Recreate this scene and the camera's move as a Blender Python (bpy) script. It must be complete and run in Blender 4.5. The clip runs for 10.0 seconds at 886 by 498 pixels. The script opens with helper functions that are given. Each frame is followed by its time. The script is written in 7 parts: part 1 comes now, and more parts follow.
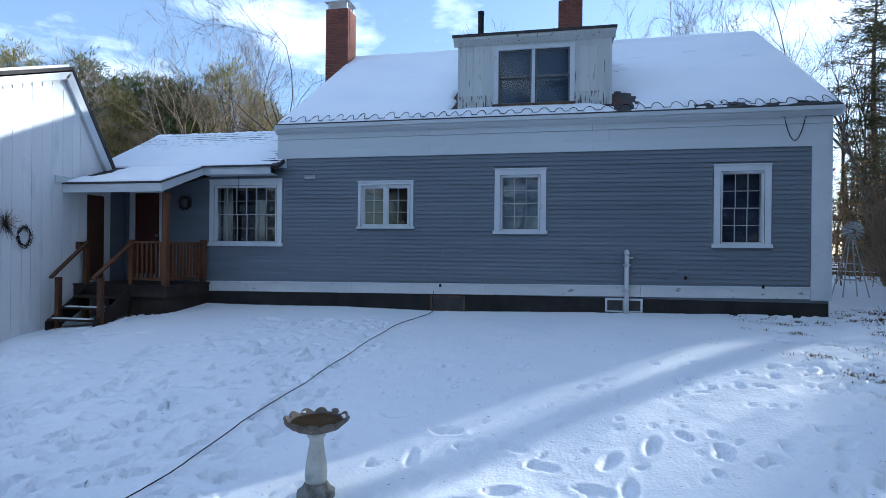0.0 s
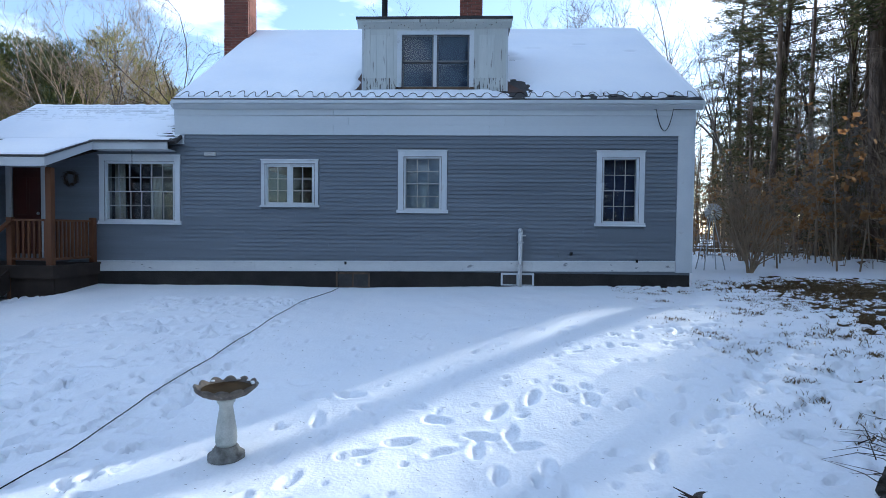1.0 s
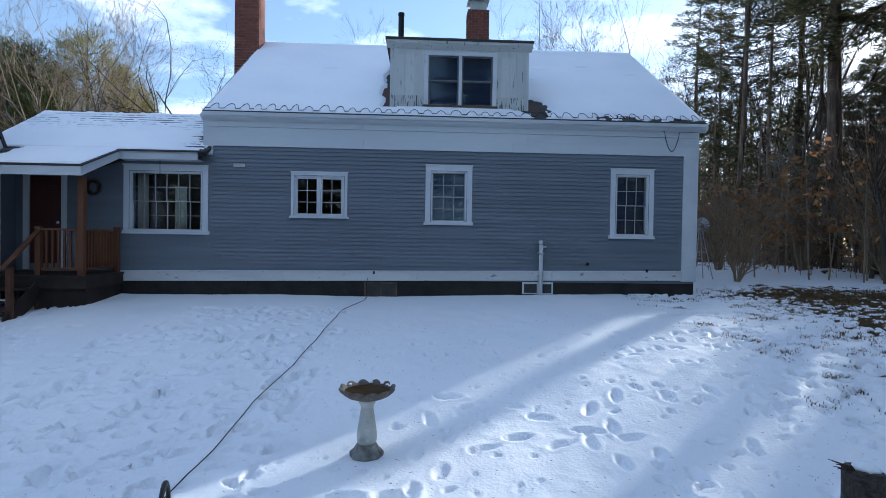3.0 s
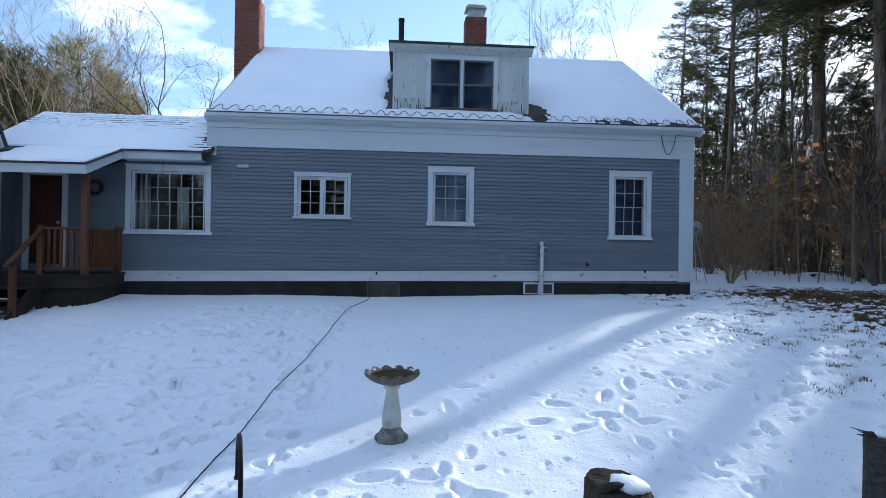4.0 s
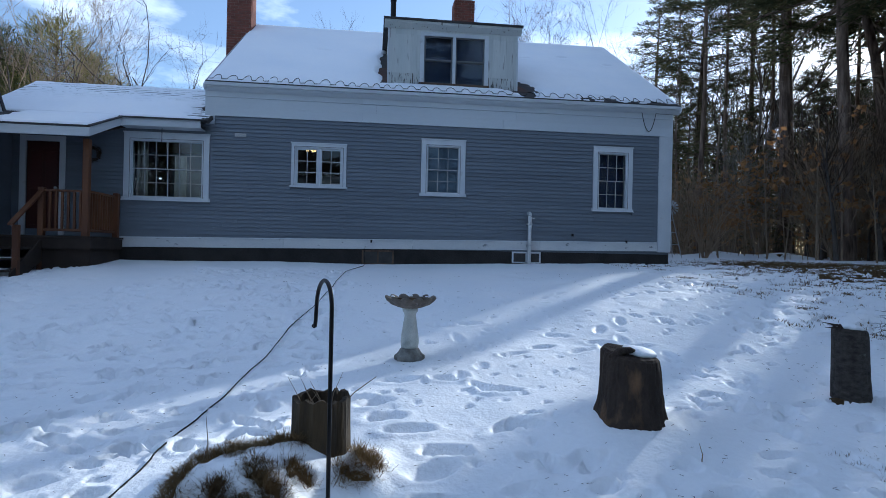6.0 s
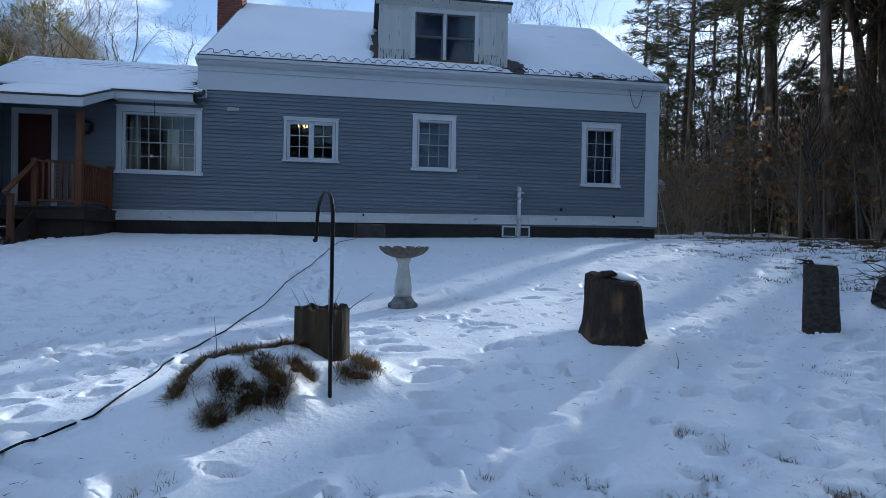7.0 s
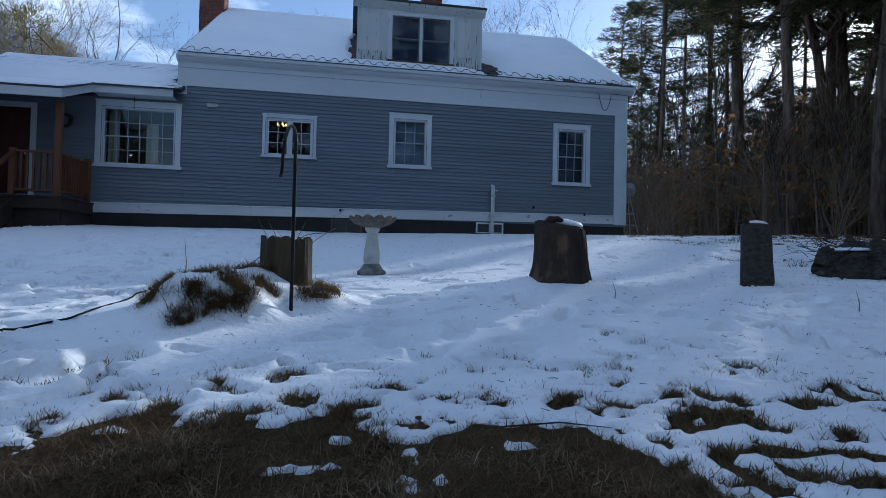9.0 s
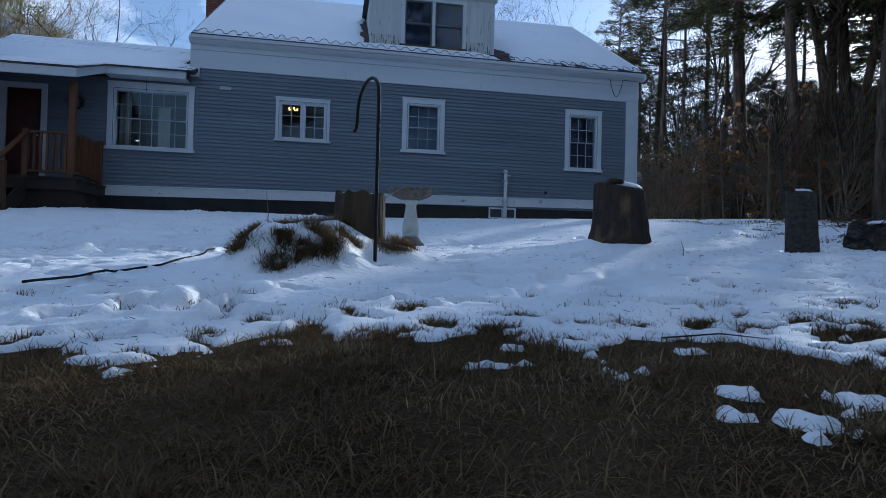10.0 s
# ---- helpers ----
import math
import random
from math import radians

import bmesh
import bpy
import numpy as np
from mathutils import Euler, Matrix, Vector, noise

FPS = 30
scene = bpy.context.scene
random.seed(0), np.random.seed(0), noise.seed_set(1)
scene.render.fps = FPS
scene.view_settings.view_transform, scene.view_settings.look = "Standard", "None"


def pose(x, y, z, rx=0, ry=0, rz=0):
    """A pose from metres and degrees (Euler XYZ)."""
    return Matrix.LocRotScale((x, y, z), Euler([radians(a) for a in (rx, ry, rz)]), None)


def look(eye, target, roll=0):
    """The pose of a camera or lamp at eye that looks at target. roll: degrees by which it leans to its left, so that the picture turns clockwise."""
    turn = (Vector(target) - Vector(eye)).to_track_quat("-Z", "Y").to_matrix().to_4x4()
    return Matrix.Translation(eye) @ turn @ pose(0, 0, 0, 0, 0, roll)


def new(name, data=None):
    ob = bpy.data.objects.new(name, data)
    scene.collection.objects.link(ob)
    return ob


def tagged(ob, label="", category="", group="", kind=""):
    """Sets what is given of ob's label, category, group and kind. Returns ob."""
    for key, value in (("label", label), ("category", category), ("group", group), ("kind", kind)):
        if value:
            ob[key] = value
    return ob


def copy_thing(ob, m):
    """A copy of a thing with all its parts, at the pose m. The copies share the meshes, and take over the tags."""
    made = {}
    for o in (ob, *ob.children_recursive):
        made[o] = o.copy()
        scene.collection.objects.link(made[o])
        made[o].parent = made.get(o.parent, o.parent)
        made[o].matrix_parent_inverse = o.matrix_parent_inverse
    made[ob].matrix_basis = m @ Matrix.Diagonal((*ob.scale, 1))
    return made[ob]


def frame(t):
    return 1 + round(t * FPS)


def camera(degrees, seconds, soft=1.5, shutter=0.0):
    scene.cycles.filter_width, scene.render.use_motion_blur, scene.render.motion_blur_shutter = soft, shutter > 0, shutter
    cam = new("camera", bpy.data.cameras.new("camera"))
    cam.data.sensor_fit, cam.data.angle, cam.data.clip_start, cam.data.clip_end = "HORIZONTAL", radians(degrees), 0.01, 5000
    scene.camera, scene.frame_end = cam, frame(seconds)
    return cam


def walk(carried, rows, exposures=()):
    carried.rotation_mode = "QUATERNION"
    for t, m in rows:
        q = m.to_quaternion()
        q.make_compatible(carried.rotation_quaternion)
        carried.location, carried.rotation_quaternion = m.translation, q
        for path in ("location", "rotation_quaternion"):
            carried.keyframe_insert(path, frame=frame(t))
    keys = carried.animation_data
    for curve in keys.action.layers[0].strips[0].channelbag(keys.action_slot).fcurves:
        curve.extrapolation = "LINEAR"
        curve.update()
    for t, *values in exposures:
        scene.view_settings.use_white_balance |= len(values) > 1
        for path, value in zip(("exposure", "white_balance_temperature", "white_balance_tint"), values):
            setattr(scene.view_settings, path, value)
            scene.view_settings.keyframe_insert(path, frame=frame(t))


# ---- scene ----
cam = camera(76.0, 10.0, 0.6)
PATH = [
    (0, (0.076, -0.941, 2.067), (-0.333, 1.016, 2.069), 0.6),
    (0.5, (0.198, -1.015, 1.898), (-0.026, 0.971, 1.99), 0.7),
    (1, (0.188, -1.374, 2.034), (0.105, 0.624, 1.969), 0.6),
    (1.5, (-0.215, -1.715, 2.07), (-0.233, 0.282, 1.957), 0.6),
    (2, (-0.724, -1.897, 2.068), (-0.695, 0.099, 1.947), 0.8),
    (2.2, (-0.771, -1.877, 2.09), (-0.748, 0.122, 2.05), 1.1),
    (3.3, (-1.574, -1.914, 2.075), (-1.452, 0.082, 2.044), 1.0),
    (3.5, (-1.593, -1.874, 2.025), (-1.468, 0.122, 2.063), 1.1),
    (4, (-1.767, -2.0, 1.846), (-1.616, -0.005, 1.853), 0.9),
    (4.5, (-1.955, -2.278, 1.782), (-1.779, -0.286, 1.721), 1.0),
    (5, (-2.108, -2.36, 1.558), (-1.907, -0.372, 1.477), 1.1),
    (6.5, (-2.216, -2.513, 1.006), (-1.955, -0.531, 1.04), 1.1),
    (7, (-2.236, -2.624, 0.765), (-1.958, -0.643, 0.746), 1.1),
    (7.5, (-2.219, -2.684, 0.589), (-1.926, -0.706, 0.629), 1.3),
    (8, (-2.171, -2.758, 0.443), (-1.864, -0.782, 0.487), 1.4),
    (8.5, (-2.087, -2.872, 0.348), (-1.765, -0.899, 0.39), 1.3),
    (9, (-2.099, -2.938, 0.251), (-1.762, -0.967, 0.297), 1.3),
    (9.5, (-2.319, -2.937, 0.106), (-1.966, -0.969, 0.135), 1.2),
    (10, (-2.612, -2.851, -0.013), (-2.241, -0.886, 0.019), 1.3),
]
EXPOSURES = [(0, 1.05, 5180, 8), (0.5, 1.22, 5230, 8), (1, 1.34, 5380, 8), (1.5, 1.2, 5330, 8), (2, 1.0, 5230, 8), (3.5, 0.94, 5330, 8), (4, 1.12, 5330, 8), (4.5, 1.1, 5380, 8), (5, 0.92, 5280, 8), (6.5, 0.66, 5180, 8), (8, 0.5, 5130, 8), (10, 0.36, 5030, 8)]
walk(cam, [(t, look(eye, target, roll)) for t, eye, target, roll in PATH], EXPOSURES)

# ---- sky and sun ----
SUN_AZ, SUN_EL = 46.8, 18.85  # degrees from +y towards +x, and above the horizon
world = bpy.data.worlds.new("winter_sky")
scene.world = world
world.use_nodes = True
wn, wl = world.node_tree.nodes, world.node_tree.links
wn.clear()
w_out = wn.new("ShaderNodeOutputWorld")
w_bg = wn.new("ShaderNodeBackground")
w_bg.inputs["Strength"].default_value = 0.097
sky = wn.new("ShaderNodeTexSky")
sky.sky_type = "NISHITA"
sky.sun_disc = False
sky.sun_elevation, sky.sun_rotation = radians(SUN_EL), radians(SUN_AZ)
sky.air_density, sky.dust_density, sky.ozone_density = 1.0, 0.5, 1.5
w_co = wn.new("ShaderNodeTexCoord")
w_map = wn.new("ShaderNodeMapping")
w_map.inputs["Scale"].default_value = (1.0, 1.0, 2.6)
w_map.inputs["Location"].default_value = (4.1, 1.9, 0.2)
w_noise = wn.new("ShaderNodeTexNoise")
w_noise.inputs["Scale"].default_value = 3.4
w_noise.inputs["Detail"].default_value = 7.0
w_noise.inputs["Roughness"].default_value = 0.55
w_ramp = wn.new("ShaderNodeValToRGB")
w_ramp.color_ramp.elements[0].color = (0.08, 0.08, 0.08, 1)
w_ramp.color_ramp.elements[0].position, w_ramp.color_ramp.elements[1].position = 0.51, 0.71
w_mix = wn.new("ShaderNodeMix")
w_mix.data_type = "RGBA"
w_mix.inputs[7].default_value = (10.6, 10.8, 11.3, 1)
wl.new(w_co.outputs["Generated"], w_map.inputs["Vector"])
wl.new(w_map.outputs["Vector"], w_noise.inputs["Vector"])
wl.new(w_noise.outputs["Fac"], w_ramp.inputs["Fac"])
wl.new(w_ramp.outputs["Color"], w_mix.inputs[0])
wl.new(sky.outputs["Color"], w_mix.inputs[6])
wl.new(w_bg.outputs["Background"], w_out.inputs["Surface"])

SUN_WAY = Vector((math.sin(radians(SUN_AZ)) * math.cos(radians(SUN_EL)), math.cos(radians(SUN_AZ)) * math.cos(radians(SUN_EL)), math.sin(radians(SUN_EL))))
# the bright aureole close round the sun
w_dot = wn.new("ShaderNodeVectorMath")
w_dot.operation = "DOT_PRODUCT"
w_dot.inputs[1].default_value = SUN_WAY
w_near = wn.new("ShaderNodeMapRange")
w_near.interpolation_type = "SMOOTHERSTEP"
w_near.inputs["From Min"].default_value, w_near.inputs["From Max"].default_value = math.cos(radians(2.0)), math.cos(radians(0.3))
w_gain = wn.new("ShaderNodeVectorMath")
w_gain.operation = "SCALE"
w_gain.inputs[0].default_value = (90.0, 84.0, 70.0)
w_add = wn.new("ShaderNodeVectorMath")
wl.new(w_co.outputs["Generated"], w_dot.inputs[0])
wl.new(w_dot.outputs["Value"], w_near.inputs["Value"])
wl.new(w_near.outputs["Result"], w_gain.inputs["Scale"])
wl.new(w_mix.outputs[2], w_add.inputs[0])
wl.new(w_gain.outputs["Vector"], w_add.inputs[1])
wl.new(w_add.outputs["Vector"], w_bg.inputs["Color"])

sun_data = bpy.data.lights.new("sun", "SUN")
sun_data.energy, sun_data.angle, sun_data.color = 4.2, radians(0.9), (1.0, 0.9, 0.74)
sun = new("sun", sun_data)
sun.matrix_world = look(SUN_WAY * 60, (0, 0, 0))


# ---- materials ----
def mat(name, c1, c2, rough=0.7, size=0.2, fine=0.02, bump=0.3, depth=0.01, stretch=(1, 1, 1), metal=0.0, vary=0.12, dirt=None, dirt_at=(0.6, 0.75), dirt_size=0.6, spec=0.4, grainy=0.3, lumps=0.0, lump_size=0.16):
    """Two-tone paint, bark, stone or snow: large patches of c1 and c2, fine grain, relief, and worn or dirty spots."""
    m = bpy.data.materials.new(name)
    m.use_nodes = True
    n, l = m.node_tree.nodes, m.node_tree.links
    b = n["Principled BSDF"]
    co = n.new("ShaderNodeNewGeometry")
    mp = n.new("ShaderNodeMapping")
    mp.inputs["Scale"].default_value = stretch
    l.new(co.outputs["Position"], mp.inputs["Vector"])

    def noise_of(s, detail=4.0):
        t = n.new("ShaderNodeTexNoise")
        t.inputs["Scale"].default_value = 1.0 / s
        t.inputs["Detail"].default_value = detail
        l.new(mp.outputs["Vector"], t.inputs["Vector"])
        return t.outputs["Fac"]

    def mixed(fac, a, c):
        k = n.new("ShaderNodeMix")
        k.data_type = "RGBA"
        for sock, v in ((k.inputs[0], fac), (k.inputs[6], a), (k.inputs[7], c)):
            if isinstance(v, (tuple, float)):
                sock.default_value = (*v, 1) if isinstance(v, tuple) else v
            else:
                l.new(v, sock)
        return k.outputs[2]

    def ramped(v, lo, hi):
        r = n.new("ShaderNodeMapRange")
        r.inputs["From Min"].default_value, r.inputs["From Max"].default_value = lo, hi
        l.new(v, r.inputs["Value"])
        return r.outputs["Result"]

    big, grain = noise_of(size), noise_of(fine, 6.0)
    col = mixed(ramped(big, 0.3, 0.7), c1, c2)
    info = n.new("ShaderNodeObjectInfo")
    hsv = n.new("ShaderNodeHueSaturation")
    val = n.new("ShaderNodeMath")
    val.operation = "MULTIPLY_ADD"
    l.new(info.outputs["Random"], val.inputs[0])
    val.inputs[1].default_value, val.inputs[2].default_value = vary * 2, 1 - vary
    val2 = n.new("ShaderNodeMath")
    val2.operation = "MULTIPLY"
    l.new(ramped(grain, 0.2, 0.8), val2.inputs[0])
    val2.inputs[1].default_value = grainy
    val3 = n.new("ShaderNodeMath")
    val3.operation = "MULTIPLY_ADD"
    val3.inputs[1].default_value = 1.0
    l.new(val2.outputs[0], val3.inputs[0])
    val3.inputs[2].default_value = 1 - grainy / 2
    val4 = n.new("ShaderNodeMath")
    val4.operation = "MULTIPLY"
    l.new(val.outputs[0], val4.inputs[0])
    l.new(val3.outputs[0], val4.inputs[1])
    l.new(val4.outputs[0], hsv.inputs["Value"])
    l.new(col, hsv.inputs["Color"])
    col = hsv.outputs["Color"]
    if dirt:
        col = mixed(ramped(noise_of(dirt_size, 8.0), *dirt_at), col, dirt)
    l.new(col, b.inputs["Base Color"])
    b.inputs["Roughness"].default_value, b.inputs["Metallic"].default_value = rough, metal
    b.inputs["Specular IOR Level"].default_value = spec
    if bump:
        bp = n.new("ShaderNodeBump")
        bp.inputs["Strength"].default_value, bp.inputs["Distance"].default_value = bump, depth
        l.new(grain, bp.inputs["Height"])
        l.new(bp.outputs["Normal"], b.inputs["Normal"])
        if lumps:
            b2 = n.new("ShaderNodeBump")
            b2.inputs["Strength"].default_value, b2.inputs["Distance"].default_value = 1.0, lumps
            l.new(noise_of(lump_size, 3.0), b2.inputs["Height"])
            l.new(b2.outputs["Normal"], bp.inputs["Normal"])
    return m


SNOW = mat("snow", (0.86, 0.89, 0.93), (0.92, 0.93, 0.95), 0.55, 1.2, 0.03, 0.5, 0.012, vary=0.0, spec=0.3, grainy=0.06, lumps=0.009)
ROOF_SNOW = mat("roof_snow", (0.84, 0.87, 0.92), (0.92, 0.93, 0.95), 0.6, 1.6, 0.07, 0.15, 0.012, vary=0.0, spec=0.3, grainy=0.03)
SOIL = mat("thatched_soil", (0.05, 0.035, 0.021), (0.12, 0.085, 0.05), 0.95, 0.4, 0.012, 0.9, 0.03, vary=0.0, spec=0.0)
SIDING = mat("grey_clapboard_paint", (0.128, 0.147, 0.174), (0.158, 0.18, 0.21), 0.6, 0.9, 0.02, 0.12, 0.004, stretch=(0.25, 1, 3), vary=0.05, dirt=(0.105, 0.116, 0.132), dirt_at=(0.58, 0.85), dirt_size=1.1, grainy=0.12)
TRIM = mat("weathered_white_paint", (0.51, 0.54, 0.57), (0.59, 0.61, 0.63), 0.55, 0.5, 0.02, 0.15, 0.004, vary=0.04, dirt=(0.36, 0.36, 0.36), dirt_at=(0.66, 0.78), dirt_size=0.25, grainy=0.1)
FRIEZE = mat("white_frieze_paint", (0.50, 0.53, 0.56), (0.57, 0.60, 0.62), 0.5, 1.4, 0.03, 0.1, 0.004, stretch=(0.3, 1, 1), vary=0.03, dirt=(0.38, 0.39, 0.4), dirt_at=(0.66, 0.85), dirt_size=0.5, grainy=0.06)
PEELED = mat("peeling_white_boards", (0.47, 0.5, 0.49), (0.56, 0.57, 0.55), 0.7, 0.35, 0.02, 0.3, 0.006, stretch=(1, 1, 0.09), vary=0.06, dirt=(0.17, 0.165, 0.16), dirt_at=(0.62, 0.70), dirt_size=0.05, grainy=0.12)
SKIRT = mat("worn_white_skirt_paint", (0.50, 0.51, 0.52), (0.6, 0.6, 0.59), 0.6, 0.4, 0.02, 0.25, 0.004, stretch=(0.4, 1, 1), vary=0.05, dirt=(0.24, 0.24, 0.25), dirt_at=(0.66, 0.7), dirt_size=0.07, grainy=0.12)
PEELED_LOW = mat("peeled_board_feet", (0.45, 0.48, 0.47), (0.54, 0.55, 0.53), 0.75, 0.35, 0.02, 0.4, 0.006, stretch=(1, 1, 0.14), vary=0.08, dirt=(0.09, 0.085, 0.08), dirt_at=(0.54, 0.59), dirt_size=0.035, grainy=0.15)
BEIGEBAR = mat("dull_beige_bar_paint", (0.36, 0.36, 0.36), (0.46, 0.46, 0.45), 0.6, 0.2, 0.02, 0.1, 0.002, vary=0.1)
BARN = mat("barn_white_paint", (0.72, 0.73, 0.74), (0.80, 0.80, 0.80), 0.6, 0.7, 0.02, 0.2, 0.004, stretch=(1, 1, 0.25), vary=0.04, dirt=(0.52, 0.53, 0.54), dirt_at=(0.6, 0.8), dirt_size=0.4, grainy=0.1)
STONE = mat("dark_foundation", (0.013, 0.012, 0.011), (0.03, 0.027, 0.024), 0.9, 0.4, 0.03, 0.6, 0.02, vary=0.1)
SHINGLE = mat("asphalt_shingle", (0.035, 0.034, 0.035), (0.065, 0.06, 0.058), 0.9, 0.3, 0.008, 0.6, 0.01)
RUSTSHINGLE = mat("rusty_bare_shingle", (0.10, 0.05, 0.035), (0.06, 0.045, 0.04), 0.9, 0.25, 0.02, 0.6, 0.01)
BRICK = mat("red_brick", (0.15, 0.05, 0.034), (0.22, 0.078, 0.052), 0.85, 0.12, 0.012, 0.5, 0.006, vary=0.2, dirt=(0.06, 0.03, 0.025), dirt_at=(0.6, 0.8), dirt_size=0.3)
MORTAR = mat("mortar", (0.28, 0.25, 0.22), (0.36, 0.33, 0.3), 0.95, 0.1, 0.01, 0.4, 0.005)
CONCRETE = mat("pale_cast_concrete", (0.40, 0.42, 0.40), (0.52, 0.53, 0.50), 0.85, 0.15, 0.012, 0.5, 0.006, vary=0.0, dirt=(0.2, 0.21, 0.18), dirt_at=(0.58, 0.8), dirt_size=0.12)
WETCONCRETE = mat("wet_dark_concrete", (0.085, 0.07, 0.058), (0.16, 0.135, 0.11), 0.75, 0.06, 0.012, 0.7, 0.008, vary=0.0, dirt=(0.3, 0.29, 0.26), dirt_at=(0.62, 0.72), dirt_size=0.08)
FOOTCONCRETE = mat("stained_grey_concrete", (0.15, 0.145, 0.13), (0.27, 0.27, 0.25), 0.8, 0.07, 0.012, 0.6, 0.006, vary=0.0, dirt=(0.07, 0.06, 0.05), dirt_at=(0.5, 0.7), dirt_size=0.1)
PORCHWOOD = mat("red_brown_stained_wood", (0.085, 0.032, 0.013), (0.135, 0.055, 0.022), 0.6, 0.2, 0.01, 0.3, 0.003, stretch=(1, 1, 0.3), vary=0.15)
# Darkened well below plain wood to hold the shade under and inside the porch.
DARKWOOD = mat("shaded_deck_wood", (0.018, 0.012, 0.009), (0.036, 0.024, 0.017), 0.8, 0.3, 0.012, 0.4, 0.004, vary=0.2)
REDDOOR = mat("dark_red_door_paint", (0.045, 0.010, 0.008), (0.065, 0.014, 0.011), 0.4, 0.4, 0.02, 0.1, 0.003)
BROWNDOOR = mat("dark_brown_door", (0.06, 0.025, 0.015), (0.085, 0.036, 0.02), 0.5, 0.3, 0.02, 0.15, 0.003)
BLACKMETAL = mat("black_iron", (0.012, 0.012, 0.014), (0.025, 0.022, 0.02), 0.5, 0.1, 0.01, 0.2, 0.002, metal=0.6)
STEEL = mat("galvanised_steel", (0.42, 0.44, 0.46), (0.56, 0.57, 0.58), 0.4, 0.1, 0.01, 0.1, 0.002, metal=0.8)
PVC = mat("white_plastic_pipe", (0.52, 0.53, 0.53), (0.6, 0.6, 0.59), 0.4, 0.3, 0.02, 0.05, 0.002, vary=0.0)
CORD = mat("black_cord", (0.012, 0.012, 0.012), (0.02, 0.02, 0.02), 0.85, 0.1, 0.01, 0.1, 0.001, spec=0.1)
BARK = mat("pine_bark", (0.06, 0.042, 0.032), (0.24, 0.172, 0.128), 0.95, 0.11, 0.04, 1.0, 0.05, stretch=(1, 1, 0.16), vary=0.25, spec=0.15)
GREYBARK = mat("grey_hardwood_bark", (0.075, 0.062, 0.052), (0.155, 0.13, 0.11), 0.9, 0.2, 0.02, 0.7, 0.015, stretch=(1, 1, 0.4), vary=0.25, spec=0.15)
PALEBARK = mat("pale_birch_bark", (0.28, 0.25, 0.22), (0.16, 0.135, 0.11), 0.8, 0.25, 0.02, 0.5, 0.01, stretch=(1, 1, 1.5), vary=0.15, spec=0.2)
TWIG = mat("brown_twigs", (0.2, 0.145, 0.095), (0.33, 0.25, 0.17), 0.85, 0.4, 0.03, 0.0, vary=0.2, spec=0.15)
STUMPBARK = mat("charred_stump_bark", (0.032, 0.025, 0.021), (0.07, 0.053, 0.042), 0.95, 0.12, 0.02, 1.0, 0.02, stretch=(1, 1, 0.5), vary=0.0, spec=0.15, dirt=(0.19, 0.115, 0.065), dirt_at=(0.56, 0.68), dirt_size=0.2)
BAREWOOD = mat("bare_tan_wood", (0.13, 0.085, 0.055), (0.05, 0.036, 0.027), 0.85, 0.1, 0.012, 0.8, 0.01, stretch=(1, 1, 0.3), vary=0.0)
POSTWOOD = mat("mossy_split_wood", (0.03, 0.022, 0.013), (0.12, 0.083, 0.044), 0.9, 0.09, 0.012, 0.9, 0.012, stretch=(1, 1, 0.12), vary=0.1, dirt=(0.03, 0.024, 0.018), dirt_at=(0.5, 0.65), dirt_size=0.12)
LOGBARK = mat("grey_log_bark", (0.028, 0.023, 0.019), (0.09, 0.076, 0.064), 0.9, 0.05, 0.012, 1.0, 0.02, stretch=(1, 1, 1.6), vary=0.0, dirt=(0.17, 0.18, 0.14), dirt_at=(0.66, 0.76), dirt_size=0.1)
PLASTER = mat("beige_plaster", (0.24, 0.19, 0.14), (0.30, 0.24, 0.18), 0.8, 0.6, 0.05, 0.1, 0.003, vary=0.0)
ROOMFLOOR = mat("brown_floorboards", (0.16, 0.09, 0.05), (0.22, 0.13, 0.075), 0.5, 0.4, 0.02, 0.1, 0.003)
CURTAIN = mat("cream_curtain_cloth", (0.55, 0.50, 0.42), (0.65, 0.60, 0.52), 0.9, 0.2, 0.01, 0.2, 0.003)
NAVY = mat("navy_reflection_sheet", (0.04, 0.055, 0.12), (0.06, 0.08, 0.16), 0.9, 0.4, 0.02, 0.1, 0.003)
# Window cloth whose blue-grey also holds the sky reflected in the panes.
SHADE = mat("sky_tinted_window_cloth", (0.15, 0.2, 0.3), (0.3, 0.36, 0.46), 0.8, 0.5, 0.02, 0.1, 0.003)


